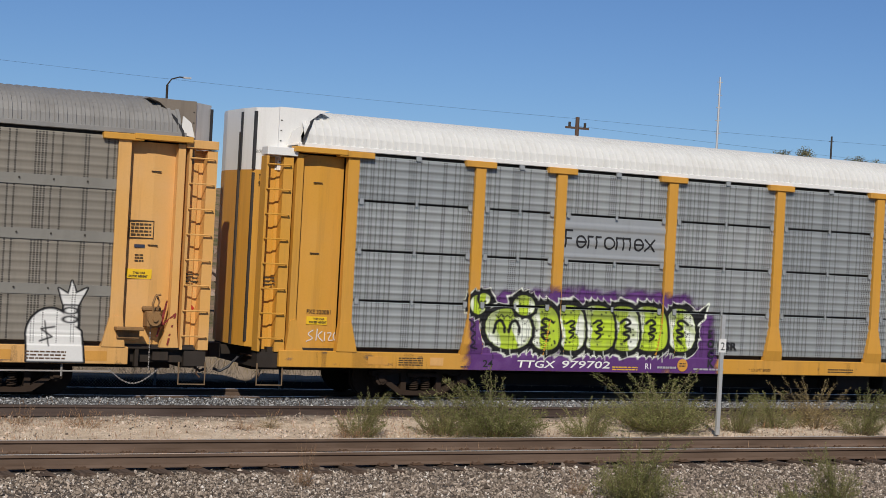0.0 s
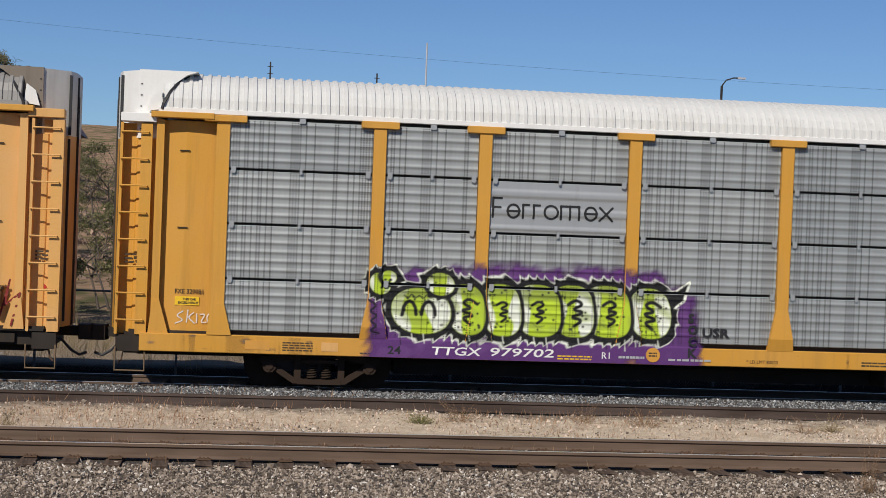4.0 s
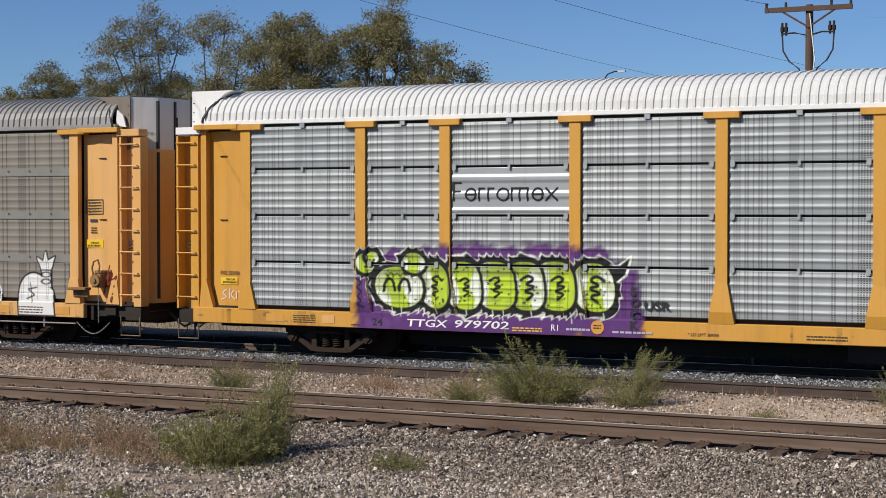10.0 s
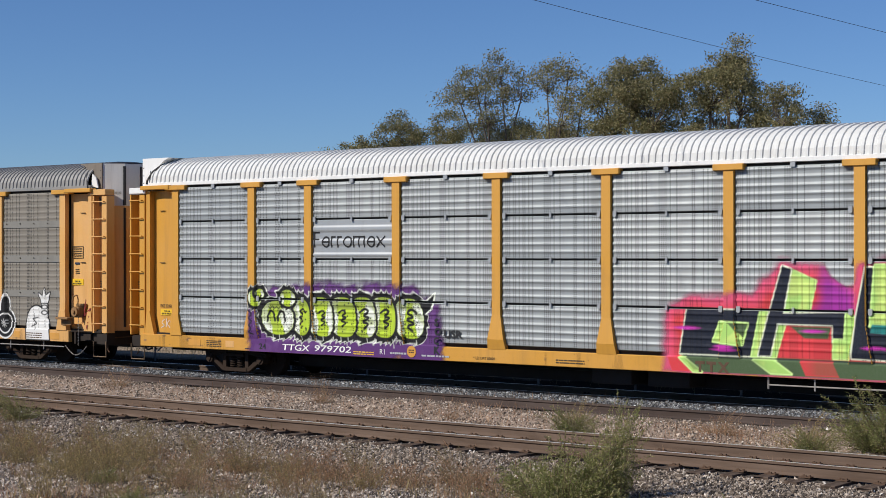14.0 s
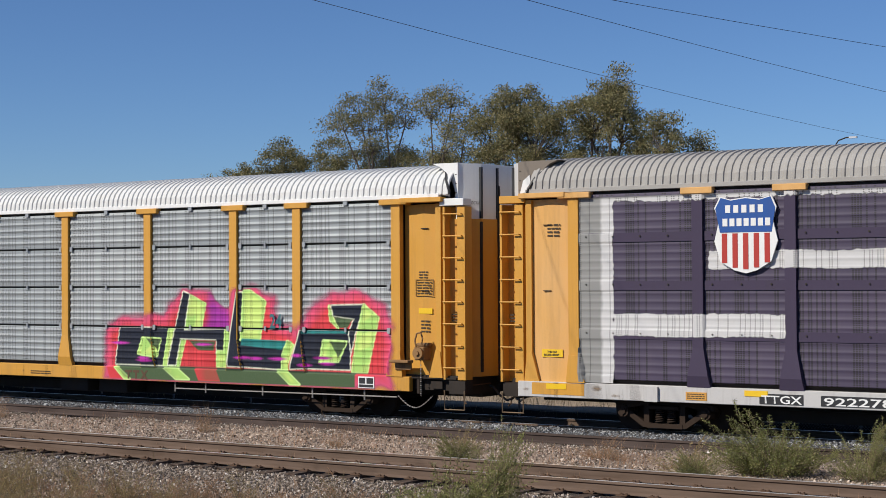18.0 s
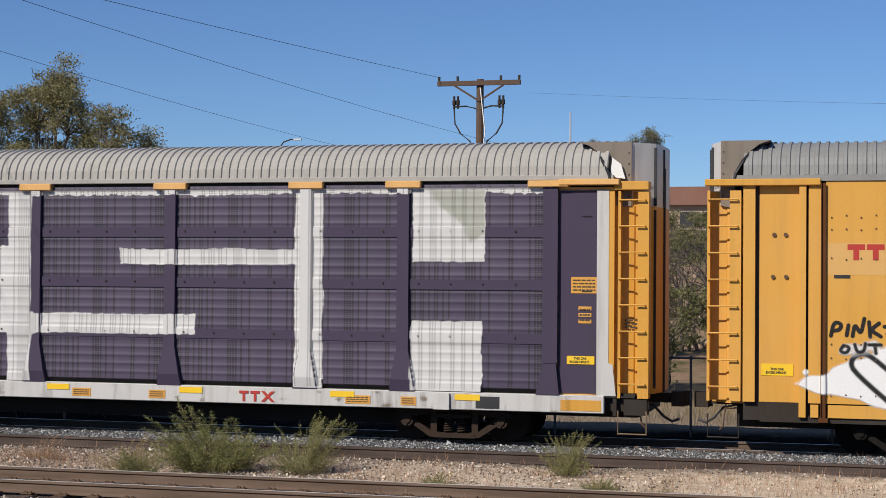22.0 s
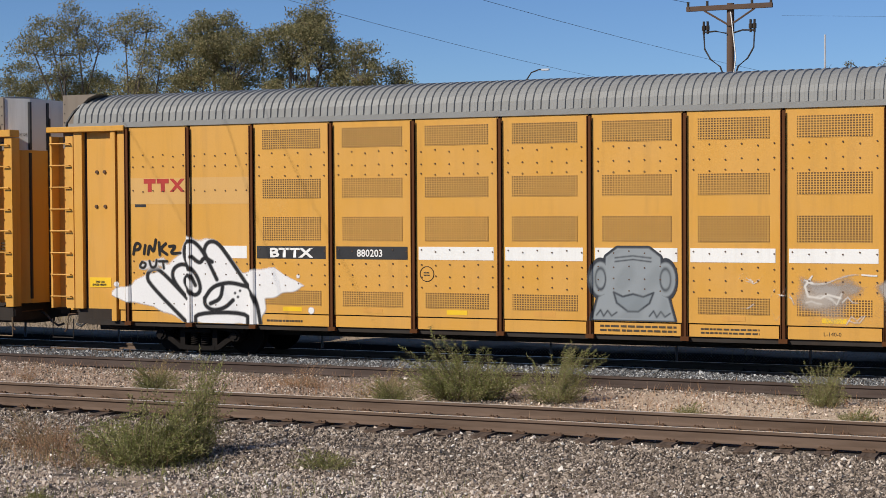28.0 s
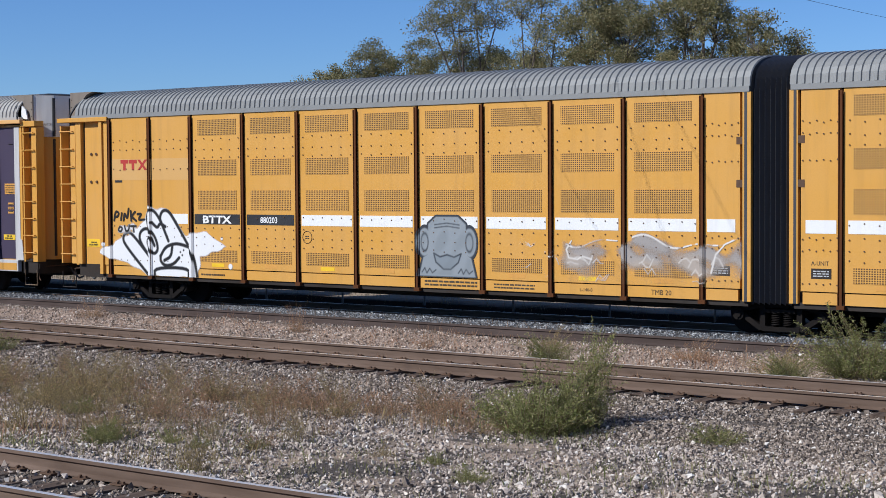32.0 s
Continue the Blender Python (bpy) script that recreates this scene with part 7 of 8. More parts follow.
tuft_field("seedlings", "small green seedlings in the gravel", 3500, ((-13, 15.0, 2.2), (-10, 16.2, 2), (-16, 15.6, 1.6), (-8, 17, 2), (-12.4, 18.6, 1.2), (13.5, 19.0, 2), (15.5, 18.6, 1.6), (-17.5, 13.4, 1.4)), 0.14, GREEN, 43)
tuft_field("verge_grass", "tall pale dry grass beyond the tracks", 26000, tuple((x, y, 2.6) for x in range(-60, 40, 4) for y in (38.5, 41.5, 44.5)), 0.62, OLIVE, 44)


def tree(label, seed, height, width, at, leaves=9000, leaf=(0.105, 0.056), trunks=1, bare=0.15, material=None, name="tree", clumps=75):
    """Trunk, limbs that fork, and a crown of leaf clumps round the twigs."""
    r = np.random.default_rng(seed)
    z0 = float(ground_height(np.array([at[0]]), np.array([at[1]]))[0]) - 0.15
    ob = thing(name, label, "tree", (at[0], at[1], z0))
    segs, tips = [], []

    def limb(p, d, length, rad, depth):
        q = p
        for k in range(3):
            d = unit(d + r.normal(0, 0.16, 3) + np.array((0, 0, 0.05)))
            n = q + d * length / 3
            segs.append((*q, *n, rad * (1 - 0.22 * k), rad * (1 - 0.22 * (k + 1))))
            q = n
            if depth < 3 and k > 0 or depth == 3:
                tips.append((q, depth))
        if depth < 4 and rad > 0.012:
            for _ in range(3 if depth else 4):
                a = r.uniform(0, 6.283)
                side = unit(np.cross(d, np.array((math.cos(a), math.sin(a), 0.2))))
                limb(q - d * length * r.uniform(0, 0.35), unit(d * 0.75 + side * r.uniform(0.5, 1.0) * width / height * 1.5), length * r.uniform(0.55, 0.8), rad * 0.55, depth + 1)
        else:
            tips.append((q, 4))
    for k in range(trunks):
        d = unit(np.array((r.normal(0, 0.25), r.normal(0, 0.15), 1.0)) if trunks > 1 else np.array((r.normal(0, 0.08), 0, 1.0)))
        limb(np.array((r.normal(0, 0.4) * (trunks > 1), 0, 0.0)), d, height * 0.36, height * 0.016, 0)
    pos = np.array([t[0] for t in tips])
    wt = np.array([0.10 if t[1] < 3 else 1.0 for t in tips])
    grow = np.array((width / 2 / np.percentile(np.hypot(pos[:, 0], pos[:, 1]), 85),) * 2 + (height / np.percentile(pos[:, 2], 94),))
    mid, half = np.array((0, 0, height * 0.60)), np.array((width * 0.52, width * 0.52, height * 0.385))

    def drawn_in(q):
        """Keeps the twigs within a rounded crown."""
        q = q * grow
        k = np.linalg.norm((q - mid) / half, axis=1, keepdims=True)
        inner = mid + (q - mid) / np.maximum(k, 1) ** 0.9
        return np.where(q[:, 2:] < height * 0.3, q, inner)
    g = np.array(segs)
    g[:, :3], g[:, 3:6] = drawn_in(g[:, :3]), drawn_in(g[:, 3:6])
    part("trunk", tubes("trunk", g, 5, BARK), None, ob)
    pos = drawn_in(pos)
    wt = wt * r.gamma(0.8, 1.0, len(pos)) * (r.uniform(size=len(pos)) > bare)
    few = r.choice(len(pos), min(len(pos), clumps), replace=False, p=(wt + 1e-6) / (wt + 1e-6).sum())
    size = r.uniform(0.42, 0.95, len(few)) * (height / 13) ** 0.7
    k = r.choice(len(few), leaves, p=size ** 2 / (size ** 2).sum())
    p = pos[few][k] + unit(r.normal(size=(leaves, 3))) * (r.uniform(size=(leaves, 1)) ** 0.5) * size[k][:, None] * np.array((1.0, 1.0, 0.72))
    v, f = blades(p, unit(r.normal(size=(leaves, 3)) + np.array((0, 0, -0.3))), *leaf, r)
    tagged(part("crown", mesh_of("crown", v, f, material or TREE_LEAF), None, ob), kind="stuff")
    return ob


def elm(label, seed, x, y, crowns, thick, group):
    """A trunk that forks to each mass of foliage; crowns are (x, height, half width, half height, leaves to a square metre)."""
    r = np.random.default_rng(seed)
    z0 = float(ground_height(np.array([x]), np.array([y]))[0]) - 0.15
    ob = thing("tree", label, "tree", (x, y, z0), group=group)
    segs, pts, ways = [], [], []
    top = max(c[1] for c in crowns) - z0
    fork = np.array((r.normal(0, 0.15), 0, top * 0.38))
    segs.append((0, 0, 0, *fork, thick, thick * 0.75))
    for cx, cz, rx, rz, dense in crowns:
        mid = np.array((cx - x, r.normal(0, 0.5), cz - z0))
        low = mid - np.array((0, 0, rz * 0.8))
        knee = fork + (low - fork) * 0.5 + np.array((r.normal(0, 0.25), r.normal(0, 0.2), 0.3))
        segs.append((*fork, *knee, thick * 0.55, thick * 0.42)), segs.append((*knee, *low, thick * 0.42, thick * 0.30))
        count = max(10, int(9 * rx * rz))
        ball = unit(r.normal(size=(count, 3))) * r.uniform(0.15, 1.0, (count, 1)) ** 0.45 * np.array((rx, rx * 0.9, rz)) * r.uniform(0.85, 1.15, (count, 1))
        for q in ball:
            tip = mid + q
            bend = low + (tip - low) * 0.55 + r.normal(0, 0.16, 3) - np.array((0, 0, 0.1))
            segs.append((*low, *bend, thick * 0.20, thick * 0.13)), segs.append((*bend, *tip, thick * 0.13, thick * 0.05))
        leaves = int(dense * math.pi * rx * rz)
        size = r.uniform(0.26, 0.62, count)
        k = r.choice(count, leaves, p=size ** 2 / (size ** 2).sum())
        pts.append(mid + ball[k] + np.clip(r.normal(size=(leaves, 3)), -1.9, 1.9) * size[k][:, None] * np.array((0.62, 0.62, 0.42)))
        ways.append(unit(r.normal(size=(leaves, 3)) + np.array((0, 0, -0.4))))
    part("trunk", tubes("trunk", segs, 5, BARK), None, ob)
    v, f = blades(np.concatenate(pts), np.concatenate(ways), 0.12, 0.062, r)
    tagged(part("crown", mesh_of("crown", v, f, TREE_LEAF), None, ob), kind="stuff")
    return ob


OPEN = "tall open elm with bare limbs under a thin grey-green crown"
FULL = "tall full elm with dense olive-green foliage"
LOW = "lower elm with dark foliage beneath the tall ones"
ELMS = "elms behind the train"
elm(OPEN, 51, -51.4, 70, ((-53.4, 11.7, 1.2, 0.80, 520), (-52.6, 12.5, 1.1, 0.75, 540), (-51.2, 12.8, 1.1, 0.75, 540), (-50.2, 11.9, 1.0, 0.85, 520), (-51.8, 11.4, 1.9, 0.55, 420), (-51.5, 10.4, 1.6, 0.7, 330)), 0.12, ELMS)
elm(OPEN, 52, -47.5, 70, ((-48.1, 12.1, 0.85, 0.85, 560), (-46.9, 12.5, 1.05, 0.65, 560), (-46.0, 11.5, 0.75, 0.9, 520), (-47.4, 11.1, 0.8, 0.8, 400), (-46.9, 10.2, 1.2, 0.8, 330)), 0.10, ELMS)
elm(FULL, 53, -42.8, 70, ((-42.6, 11.3, 2.0, 1.75, 950), (-44.0, 10.2, 1.35, 1.6, 950), (-41.2, 10.4, 1.4, 1.6, 950), (-42.7, 8.7, 2.6, 1.6, 950)), 0.20, ELMS)
elm(FULL, 54, -38.1, 70, ((-37.7, 12.4, 0.95, 1.15, 900), (-38.6, 11.2, 1.4, 1.4, 950), (-36.9, 10.7, 1.3, 1.45, 950), (-38.0, 9.0, 2.7, 1.9, 950)), 0.20, ELMS)
elm(LOW, 55, -34.1, 70, ((-34.0, 9.75, 1.15, 1.05, 900), (-32.9, 9.1, 0.85, 0.7, 800), (-35.3, 9.0, 1.2, 1.2, 900), (-34.0, 7.6, 2.0, 1.6, 700)), 0.2, ELMS)
elm(LOW, 56, -61.4, 70, ((-61.3, 8.7, 1.05, 1.05, 900), (-62.2, 8.0, 0.8, 0.9, 800), (-60.6, 7.6, 1.3, 1.3, 700)), 0.15, ELMS)
elm(LOW, 57, -58.4, 70, ((-58.4, 9.7, 1.25, 1.2, 900), (-57.0, 9.1, 1.0, 1.1, 850), (-59.4, 8.5, 1.1, 1.1, 850), (-58.3, 7.6, 2.0, 1.4, 700)), 0.11, ELMS)
elm(LOW, 58, -55.3, 71, ((-55.3, 9.8, 1.0, 1.1, 850), (-54.2, 9.1, 1.3, 1.3, 900), (-55.4, 7.8, 1.7, 1.5, 700)), 0.11, ELMS)
elm(LOW, 59, -51.6, 71, ((-52.2, 9.2, 1.4, 1.3, 850), (-50.2, 9.0, 1.4, 1.4, 850), (-51.3, 7.6, 2.0, 1.5, 700)), 0.11, ELMS)
elm(LOW, 60, -47.6, 71, ((-48.3, 8.9, 1.3, 1.3, 800), (-46.6, 8.6, 1.3, 1.3, 850), (-47.5, 7.4, 1.8, 1.4, 700)), 0.11, ELMS)
for i, (x, y, h) in enumerate(((72.0, 90, 8.8), (77.8, 90, 8.8), (-13.4, 100, 8.2), (-17.6, 100, 7.8), (80.5, 92, 8.2))):
    tagged(tree("distant elm with dark foliage", 77 + i, h, h * 0.60, (x, y), leaves=9500, trunks=2, clumps=48), group=ELMS)
for k, (x, y, h) in enumerate(((-7.7, 46, 6.8), (-9.8, 48, 6.4), (-11.9, 47, 5.6))):
    elm("tall dry leafy shrub behind the fence", 63 + k, x, y, ((x, h - 1.2, 0.9, 1.1, 700), (x - 0.7, h - 2.5, 1.1, 1.2, 700), (x + 0.7, h - 2.8, 1.1, 1.3, 700), (x, h - 4.4, 1.6, 1.3, 700), (x, 0.9, 1.7, 1.0, 700)), 0.09, "shrubs behind the fence")
SCRUB = leaf_material("scrub_leaf", ((0.0, (0.10, 0.115, 0.042)), (0.5, (0.19, 0.19, 0.078)), (1.0, (0.29, 0.24, 0.13))))
r = random.Random(5)
for i, (x, y, h) in enumerate(((-9.5, 62, 4.6), (-7.0, 66, 5.0), (-12.5, 64, 4.4), (-4.5, 72, 4.6), (-6.6, 54, 3.4), (-4.0, 58, 3.6), (-9.0, 52, 3.2), (-11, 78, 5.2), (-6, 84, 4.6), (-13, 92, 4.0), (-9.5, 96, 3.6), (-8, 74, 4.6), (-16, 86, 4.2), (-12, 70, 4.4), (-10.5, 86, 4.6), (0.0, 90, 3.0), (4.5, 96, 3.4), (-1.5, 110, 4.8), (8.5, 92, 1.6), (12.0, 105, 1.2), (-14.5, 58, 4.0), (3.0, 75, 2.0), (16, 88, 3.4), (-2.0, 68, 3.0))):
    tagged(tree("shrubby tree on the dry slope", 90 + i, h, h * 1.1, (x, y), leaves=4200, leaf=(0.11, 0.05), trunks=3, material=SCRUB, name="shrub", clumps=40), group="scrub on the slope")

# ---- poles, wires, masts ----
POLE = painted("weathered_pole", (0.10, 0.06, 0.04), dirt=(0.045, 0.03, 0.02), amount=0.5, rough=0.9)
pole = thing("utility_pole", "brown wooden power pole with one crossarm", "utility pole", (-13.14, 54.0, -0.4))
bm = bmesh.new()
rod(bm, (0, 0, 0), (0, 0, 10.2), 0.17, 12, 0.125)
part("pole", bm, POLE, pole)
part("crossarm", boxes((-1.45, 1.43, -0.20, -0.08, 9.98, 10.14)), POLE, pole)
for s in (-1, 1):
    bm = bmesh.new()
    rod(bm, (s * 0.85, -0.16, 9.98), (0, -0.14, 9.45), 0.035, 5)
    part("brace", bm, POLE, pole)
    bm = bmesh.new()
    bent(bm, [(s * 0.10, -0.14, 9.2), (s * 0.45, -0.2, 9.28), (s * 0.85, -0.2, 9.26)], 0.03, 6)
    part("bracket_arm", bm, STEEL, pole)
    for x, z in ((0.85, 9.2), (0.72, 9.2)):
        bm = bmesh.new()
        rod(bm, (s * x, -0.2, z), (s * x, -0.2, z + 0.42), 0.04, 8)
        rod(bm, (s * x, -0.2, z + 0.12), (s * x, -0.2, z + 0.28), 0.065, 8)
        part("insulator", bm, STEEL, pole)
    bm = bmesh.new()
    bent(bm, [(s * 0.85, -0.2, 9.2), (s * 0.82, -0.2, 8.7), (s * 0.62, -0.2, 8.35), (s * 0.30, -0.18, 8.1), (s * 0.16, -0.16, 7.7)], 0.03, 6)
    part("riser_cable", bm, RUBBER, pole)
bm = bmesh.new()
bent(bm, [(0.05, -0.18, 9.9), (0.22, -0.18, 8.4), (0.12, -0.18, 7.6)], 0.022, 5)
part("conduit", bm, WHITE, pole)
for x in (-1.40, -0.75, 0.75, 1.38):
    bm = bmesh.new()
    rod(bm, (x, -0.14, 10.14), (x, -0.14, 10.30), 0.045, 8)
    part("insulator", bm, SEAM_DARK, pole)


def wire(label, ax, ay, az, bx, by, bz, sag=0.5, r=0.013):
    bm = bmesh.new()
    pts = [(ax + (bx - ax) * t, ay + (by - ay) * t, az + (bz - az) * t - 4 * sag * t * (1 - t)) for t in np.linspace(0, 1, 13)]
    bent(bm, pts, r, 4)
    return tagged(part("power_line", bm, BLACK, None), label, "power line", "overhead wires")


wire("black overhead wire crossing high over the tracks", -21.7, 0.0, 10.2, -27.3, 90.0, 9.9, 0.6, 0.0068)
wire("black overhead wire crossing high over the tracks", -20.3, 0.0, 10.2, -18.0, 90.0, 9.9, 0.6, 0.0068)
wire("black overhead wire running to the pole", -26.0, 0.0, 10.4, -14.5, 54.0, 9.88, 0.3, 0.0068)
wire("thin overhead wire beyond the train", 57.3, 95.0, 12.2, 140, 95, 14.5, 0.6, 0.006)
wire("thin overhead wire beyond the train", 57.3, 95.0, 11.7, 140, 95, 11.8, 0.6, 0.006)
wire("thin overhead wire beyond the train", 57.3, 95.0, 12.2, -25, 118, 16.6, 0.8, 0.006)
METAL = painted("pale_mast_steel", (0.52, 0.53, 0.55), amount=0.2, metal=0.3)
for x, y, top, kind in ((-22.3, 120, 15.3, 0), (15.2, 130, 17.3, 0), (2.9, 130, 15.2, 1), (11.3, 130, 14.7, 2), (68.8, 95, 16.1, 3), (79.0, 95, 12.7, 2)):
    base = float(ground_height(np.array([x]), np.array([y]))[0])
    m = thing("mast", "slim pale steel mast far behind the train", "mast", (x, y, base), group="distant masts")
    bm = bmesh.new()
    rod(bm, (0, 0, -0.3), (0, 0, top - base), 0.11, 6, 0.065)
    part("shaft", bm, METAL if kind in (0, 3) else SEAM_DARK, m)
    if kind:
        for k in range(1 if kind == 2 else 5):
            z = top - base - 0.4 - k * (0.55 if kind == 1 else 0.9)
            part("side_arm", boxes((-0.22, 0.22, -0.03, 0.03, z, z + 0.05)), METAL if kind == 3 else SEAM_DARK, m)
p0 = thing("utility_pole", "distant dark pole with crossarm and transformers", "utility pole", (57.3, 95, 4.0))
bm = bmesh.new()
rod(bm, (0, 0, -1), (0, 0, 8.3), 0.14, 8)
part("pole", bm, POLE, p0)
part("crossarm", boxes((-0.9, 0.9, -0.06, 0.06, 7.5, 7.64), (-0.6, 0.6, -0.06, 0.06, 6.9, 7.0)), POLE, p0)
for s in (-1, 1):
    bm = bmesh.new()
    rod(bm, (s * 0.6, 0, 7.64), (s * 0.6, 0, 7.95), 0.09, 8)
    part("insulator", bm, SEAM_DARK, p0)
for x, y, top, s in ((27.3, 90, 11.9, 1), (-33.9, 90, 11.0, 1)):
    l = thing("street_lamp", "slim street lamp with a curved arm", "street lamp", (x, y, 2.5), group="street lamps on the far road")
    bm = bmesh.new()
    rod(bm, (0, 0, 0), (0, 0, top - 3.0), 0.07, 6)
    bent(bm, [(0, 0, top - 3.0), (0.25, 0, top - 2.65), (0.7, 0, top - 2.5), (1.1, 0, top - 2.5)], 0.04, 5)
    part("column", bm, STEEL, l)
    part("lamp_head", boxes((0.9, 1.35, -0.1, 0.1, top - 2.56, top - 2.46)), METAL, l)
marker = thing("marker_post", "thin steel post with a small number plate", "post", (18.64, 25.22, -0.1))
part("post", boxes((-0.03, 0.03, -0.02, 0.02, 0, 2.25), (-0.045, -0.03, -0.02, 0.03, 0, 2.25)), ZINC, marker)
sign = part("plate", boxes((-0.10, 0.06, -0.035, -0.02, 1.55, 1.80)), WHITE, marker)
lettering("2", 0.16, BLACK, sign, (-0.07, -0.038, 1.59))

# ---- fence, road, lorry, house on the hill ----
fence = thing("chain_link_fence", "grey chain-link fence beyond the train", "fence", (0, 36.0, -0.4))
for k in range(26):
    bm = bmesh.new()
    rod(bm, (-40 + k * 3.0, 0, 0), (-40 + k * 3.0, 0, 1.85), 0.03, 6)
    part("fence_post", bm, DULL_ZINC, fence)
bm = bmesh.new()
rod(bm, (-40, 0, 1.80), (35, 0, 1.80), 0.022, 6)
part("top_rail", bm, DULL_ZINC, fence)
xs = np.arange(-16, 12, 0.075)
v, f = [], []
for s in (-1, 1):
    for x in xs:
        n = len(v)
        v += [(x, 0.004 * s, 0.05), (x + 0.006, 0.004 * s, 0.05), (x + s * 1.7 + 0.006, 0.004 * s, 1.78), (x + s * 1.7, 0.004 * s, 1.78)]
        f.append((n, n + 1, n + 2, n + 3))
tagged(part("wire_mesh", mesh_of("wire_mesh", v, f, DULL_ZINC), None, fence), kind="stuff")
stones("rocks", "pale sandstone blocks on the red slope", 900, -12, 30, 66, 96, 0.45, stone_material("sandstone", ((0.0, (0.30, 0.20, 0.14)), (1.0, (0.46, 0.34, 0.25)))), 15, lift=-0.1)
road_z = 3.25
tagged(part("far_road", boxes((-300, 300, 156, 170, road_z - 0.6, road_z)), painted("asphalt", (0.06, 0.06, 0.06), streak=False), None), "asphalt road on the slope", "road", kind="structure")
lorry = thing("lorry_trailer", "white box trailer parked on the far road", "trailer", (4.0, 161, road_z))
part("box", boxes((-6.5, 6.5, -1.25, 1.25, 1.1, 3.9), bevel=0.05), WHITE, lorry)
part("chassis", boxes((-6.3, 6.3, -0.5, 0.5, 0.8, 1.1), (-2.0, 3.2, -1.2, -1.15, 0.45, 1.0)), SEAM_DARK, lorry)
for x in (0.2, 1.5):
    bm = bmesh.new()
    rod(bm, (x, -1.2, 0.5), (x, 1.2, 0.5), 0.5, 16)
    part("wheel", bm, RUBBER, lorry)
bm = bmesh.new()
for k in range(4):
    prism(bm, [(-1.9 + k * 0.62, 3.0), (-1.5 + k * 0.62, 3.0), (-1.3 + k * 0.62, 3.55), (-1.75 + k * 0.62, 3.55)], "y", -1.27, -1.255)
part("company_mark", bm, RED, lorry, "red block shapes")
house = thing("house", "yellow two-storey house with a brown gable roof", "house", (6.2, 222, 10.3))
house.scale = (0.66, 1, 0.9)
WALL = painted("yellow_stucco", (0.55, 0.33, 0.10), amount=0.15)
ROOF = painted("brown_roof", (0.20, 0.09, 0.06), amount=0.3)
bm = bmesh.new()
prism(bm, [(-4.6, 0), (4.6, 0), (4.6, 5.6), (0, 7.2), (-4.6, 5.6)], "y", -4, 4)
part("wall", bm, WALL, house)
for s in (-1, 1):
    bm = bmesh.new()
    prism(bm, [(0, 7.2), (0, 7.5), (s * 5.2, 5.7), (s * 5.2, 5.4)], "y", -4.5, 4.5)
    part("roof", bm, ROOF, house)
for x in (-2.4, 0.9, 3.4):
    for z in (1.2, 3.6):
        win = part("window", boxes((x - 0.75, x + 0.75, -4.08, -3.98, z - 0.1, z + 1.5)), WHITE, house)
        part("pane", boxes((x - 0.6, x + 0.6, -4.10, -4.07, z + 0.05, z + 1.35)), BLACK, win)
row = thing("house", "long green two-storey house with a brown roof", "house", (0, 118, 0))
GREEN_WALL = painted("olive_green_siding", (0.085, 0.105, 0.045), amount=0.15)
part("wall", boxes((7.6, 28.2, 0, 8, 4.6, 7.85)), GREEN_WALL, row)
part("porch", boxes((9.25, 10.7, -0.05, 0.0, 5.7, 7.7)), BLACK, row, "dark glazed porch with white frame")
part("porch_frame", boxes((9.20, 9.27, -0.10, 0.0, 5.6, 7.8), (10.68, 10.75, -0.10, 0.0, 5.6, 7.8), (9.27, 10.68, -0.09, -0.05, 6.70, 6.76)), WHITE, row)
bm = bmesh.new()
prism(bm, [(-0.6, 7.75), (4.0, 9.85), (8.6, 7.75), (8.6, 7.6), (-0.6, 7.6)], "x", 7.2, 28.6)
part("roof", bm, ROOF, row, "brown shingle roof")
part("fascia", boxes((7.2, 28.6, -0.66, -0.6, 7.60, 7.78)), WHITE, row)
for k, x in enumerate((8.0, 11.4, 12.6, 14.9, 17.3, 19.7, 22.1, 24.5, 26.6, 27.4)):
    for z in (6.0, 7.05):
        win = part("window", boxes((x - 0.32, x + 0.32, -0.06, -0.01, z - 0.05, z + 0.55)), WHITE, row)
        part("pane", boxes((x - 0.24, x + 0.24, -0.075, -0.055, z + 0.02, z + 0.48)), BLACK, win)
for x, z in ((8.6, 9.5), (8.5, 8.8), (8.9, 8.35), (16.0, 9.2), (22.0, 9.0)):
    part("roof_vent", boxes((x, x + 0.4, 1.0, 1.5, z - 0.6, z + 0.25)), METAL, row)
cot = thing("house", "low brown-roofed house on the slope", "house", (-15.2, 130, 6.2))
part("wall", boxes((-3.5, 3.5, -3, 3, -1, 2.6)), painted("tan_wall", (0.40, 0.30, 0.22)), cot)
part("window", boxes((-2.5, -1.2, -3.05, -2.98, 0.8, 2.0), (0.2, 1.6, -3.05, -2.98, 0.8, 2.0)), BLACK, cot)
bm = bmesh.new()
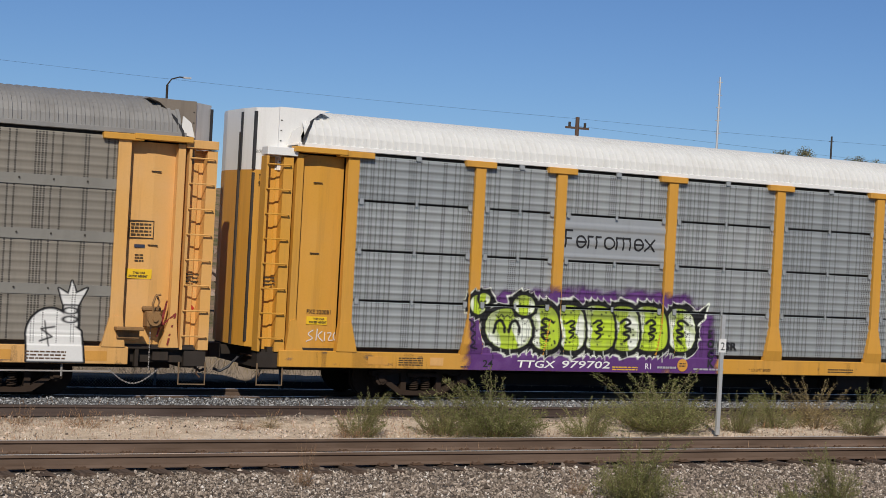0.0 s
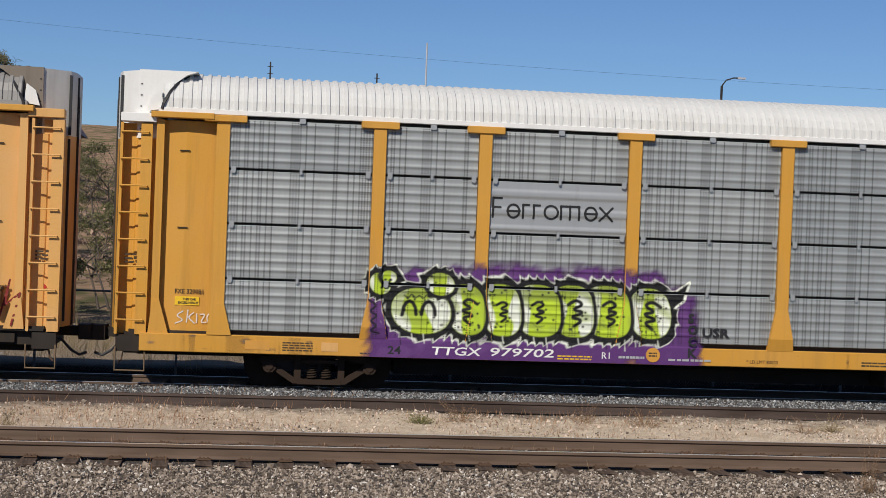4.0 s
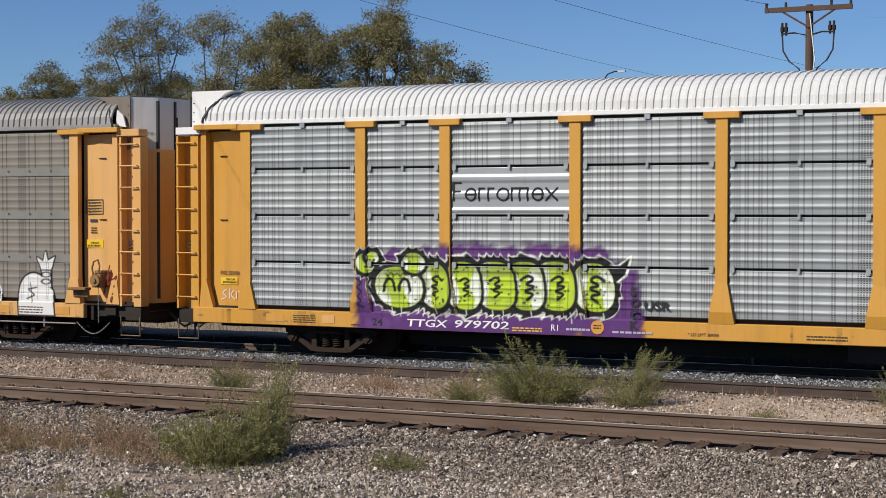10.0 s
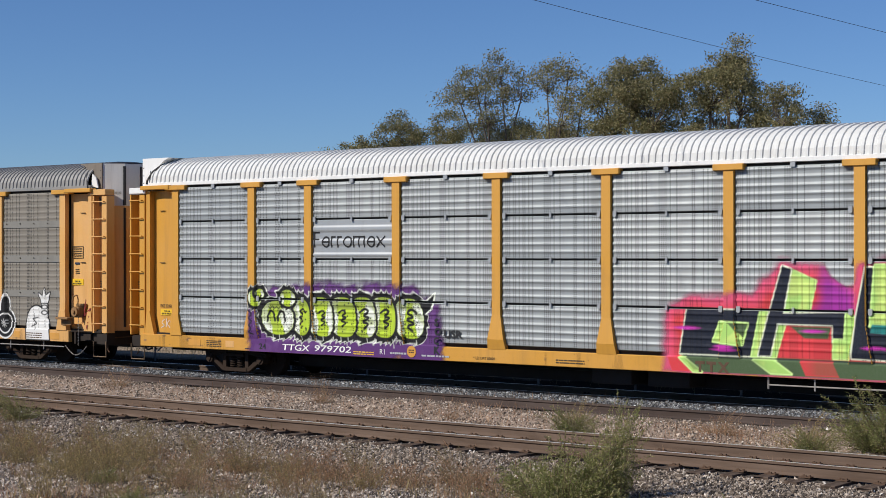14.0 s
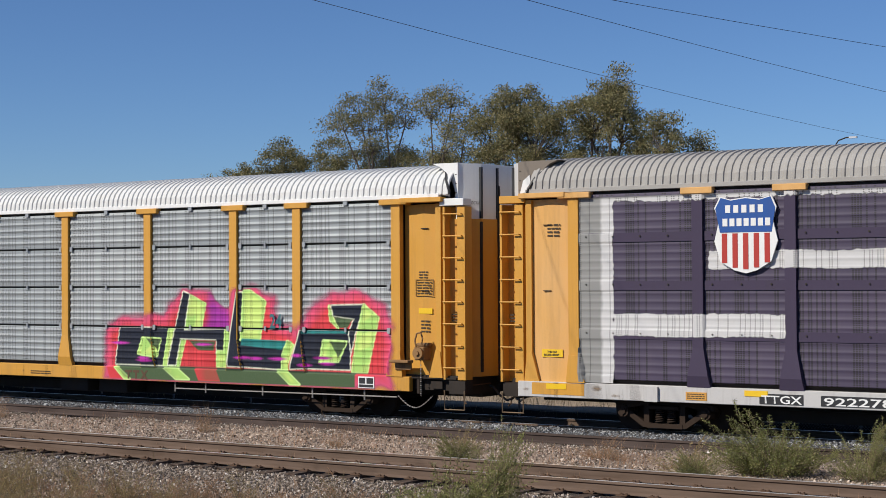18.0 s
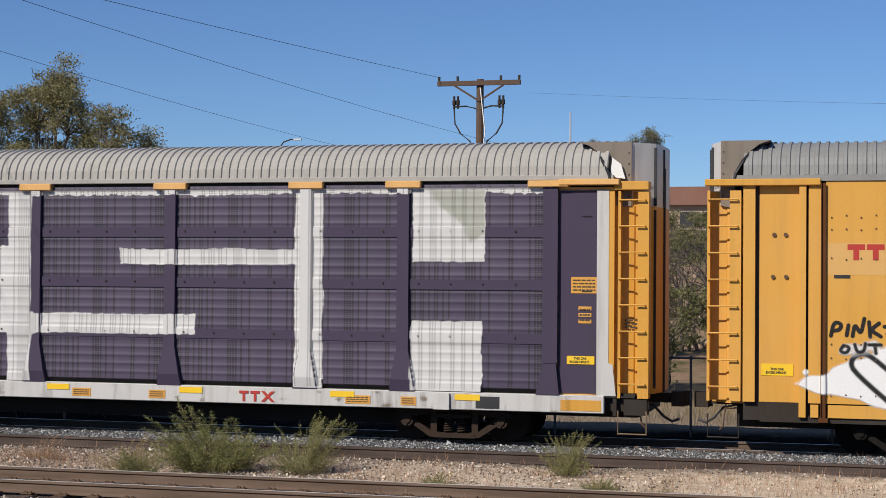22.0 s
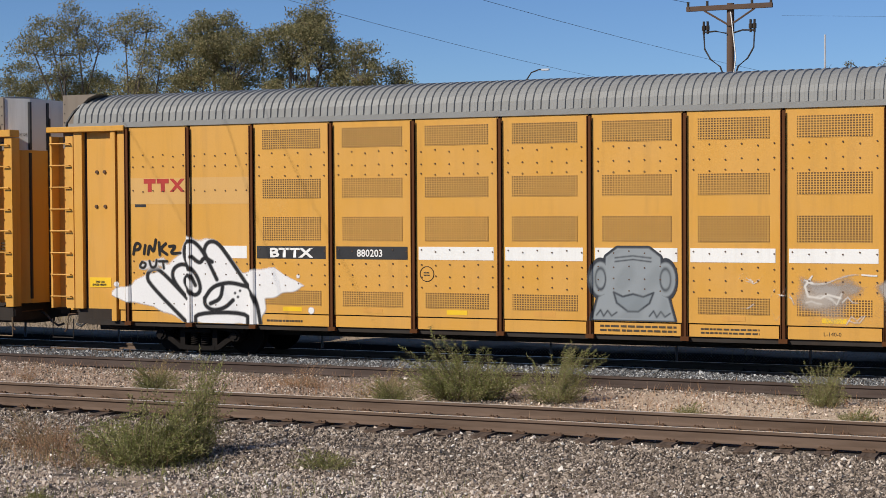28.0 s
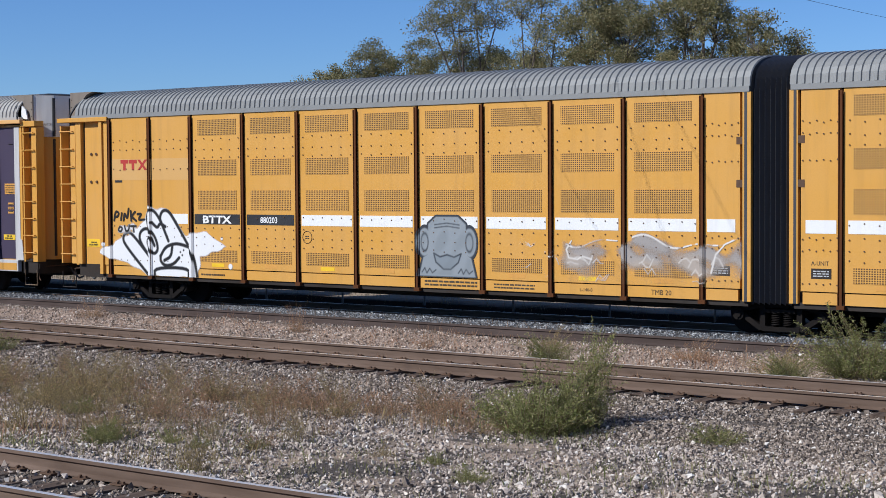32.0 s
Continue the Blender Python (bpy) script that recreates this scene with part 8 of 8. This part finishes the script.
prism(bm, [(-4.0, 2.5), (4.0, 2.5), (3.0, 3.9), (-3.0, 3.9)], "y", -3.5, 3.5)
part("roof", bm, ROOF, cot)
car = thing("parked_car", "small white parked car by the house", "car", (5.8, 214, 9.0))
car.scale = (0.85, 0.85, 0.85)
bm = bmesh.new()
prism(bm, [(-2.1, 0.35), (2.1, 0.35), (2.1, 0.85), (1.3, 0.95), (0.8, 1.45), (-0.9, 1.45), (-1.5, 0.95), (-2.1, 0.85)], "y", -0.85, 0.85)
part("body", bm, WHITE, car)
part("side_windows", boxes((-1.0, 0.8, -0.87, -0.84, 0.98, 1.36)), BLACK, car)
for x in (-1.3, 1.3):
    bm = bmesh.new()
    rod(bm, (x, -0.88, 0.33), (x, 0.88, 0.33), 0.33, 14)
    part("wheel", bm, RUBBER, car)


# ---- what moves ----
def motions():
    start = {car: car.matrix_basis.translation.copy() for car in (grey_car, silver_car, violet_car, unit_a, unit_b, bellows)}
    # metres gone, every half second of each stretch
    gone = ((0.0, (0.09, 1.72, 3.32, 5.04, 6.54, 8.13, 9.76, 11.36, 13.11, 14.61)),
            (6.5, (21.00, 22.62, 24.26, 25.89, 27.51, 29.11, 30.74, 32.33, 33.97, 35.59, 37.17, 38.79, 40.40, 42.03, 43.61)),
            (15.5, (50.18, 51.69, 53.41, 55.01, 56.61, 58.24, 59.72, 61.47, 63.13, 64.65, 66.36, 67.91, 69.56, 71.16, 72.75, 74.38, 75.89, 77.62, 79.24)),
            (26.5, (85.84, 87.43, 89.06, 90.58, 92.20, 93.97, 95.62, 97.30, 98.86, 100.52, 102.28, 103.97)))
    way = [(t0 + 0.5 * k, d) for t0, ds in gone for k, d in enumerate(ds)]
    for car, at in start.items():
        walk(car, [(t, pose(at.x - d, at.y, at.z)) for t, d in way])
    for w in turning:
        at = w.location.copy()
        rows = []
        for k in range(161):
            t = k * 0.2
            d = np.interp(t, [a for a, _ in way], [b for _, b in way])
            rows.append((t, Matrix.Translation(at) @ Matrix.Rotation(-d / 0.425, 4, "Y")))
        walk(w, rows)


motions()
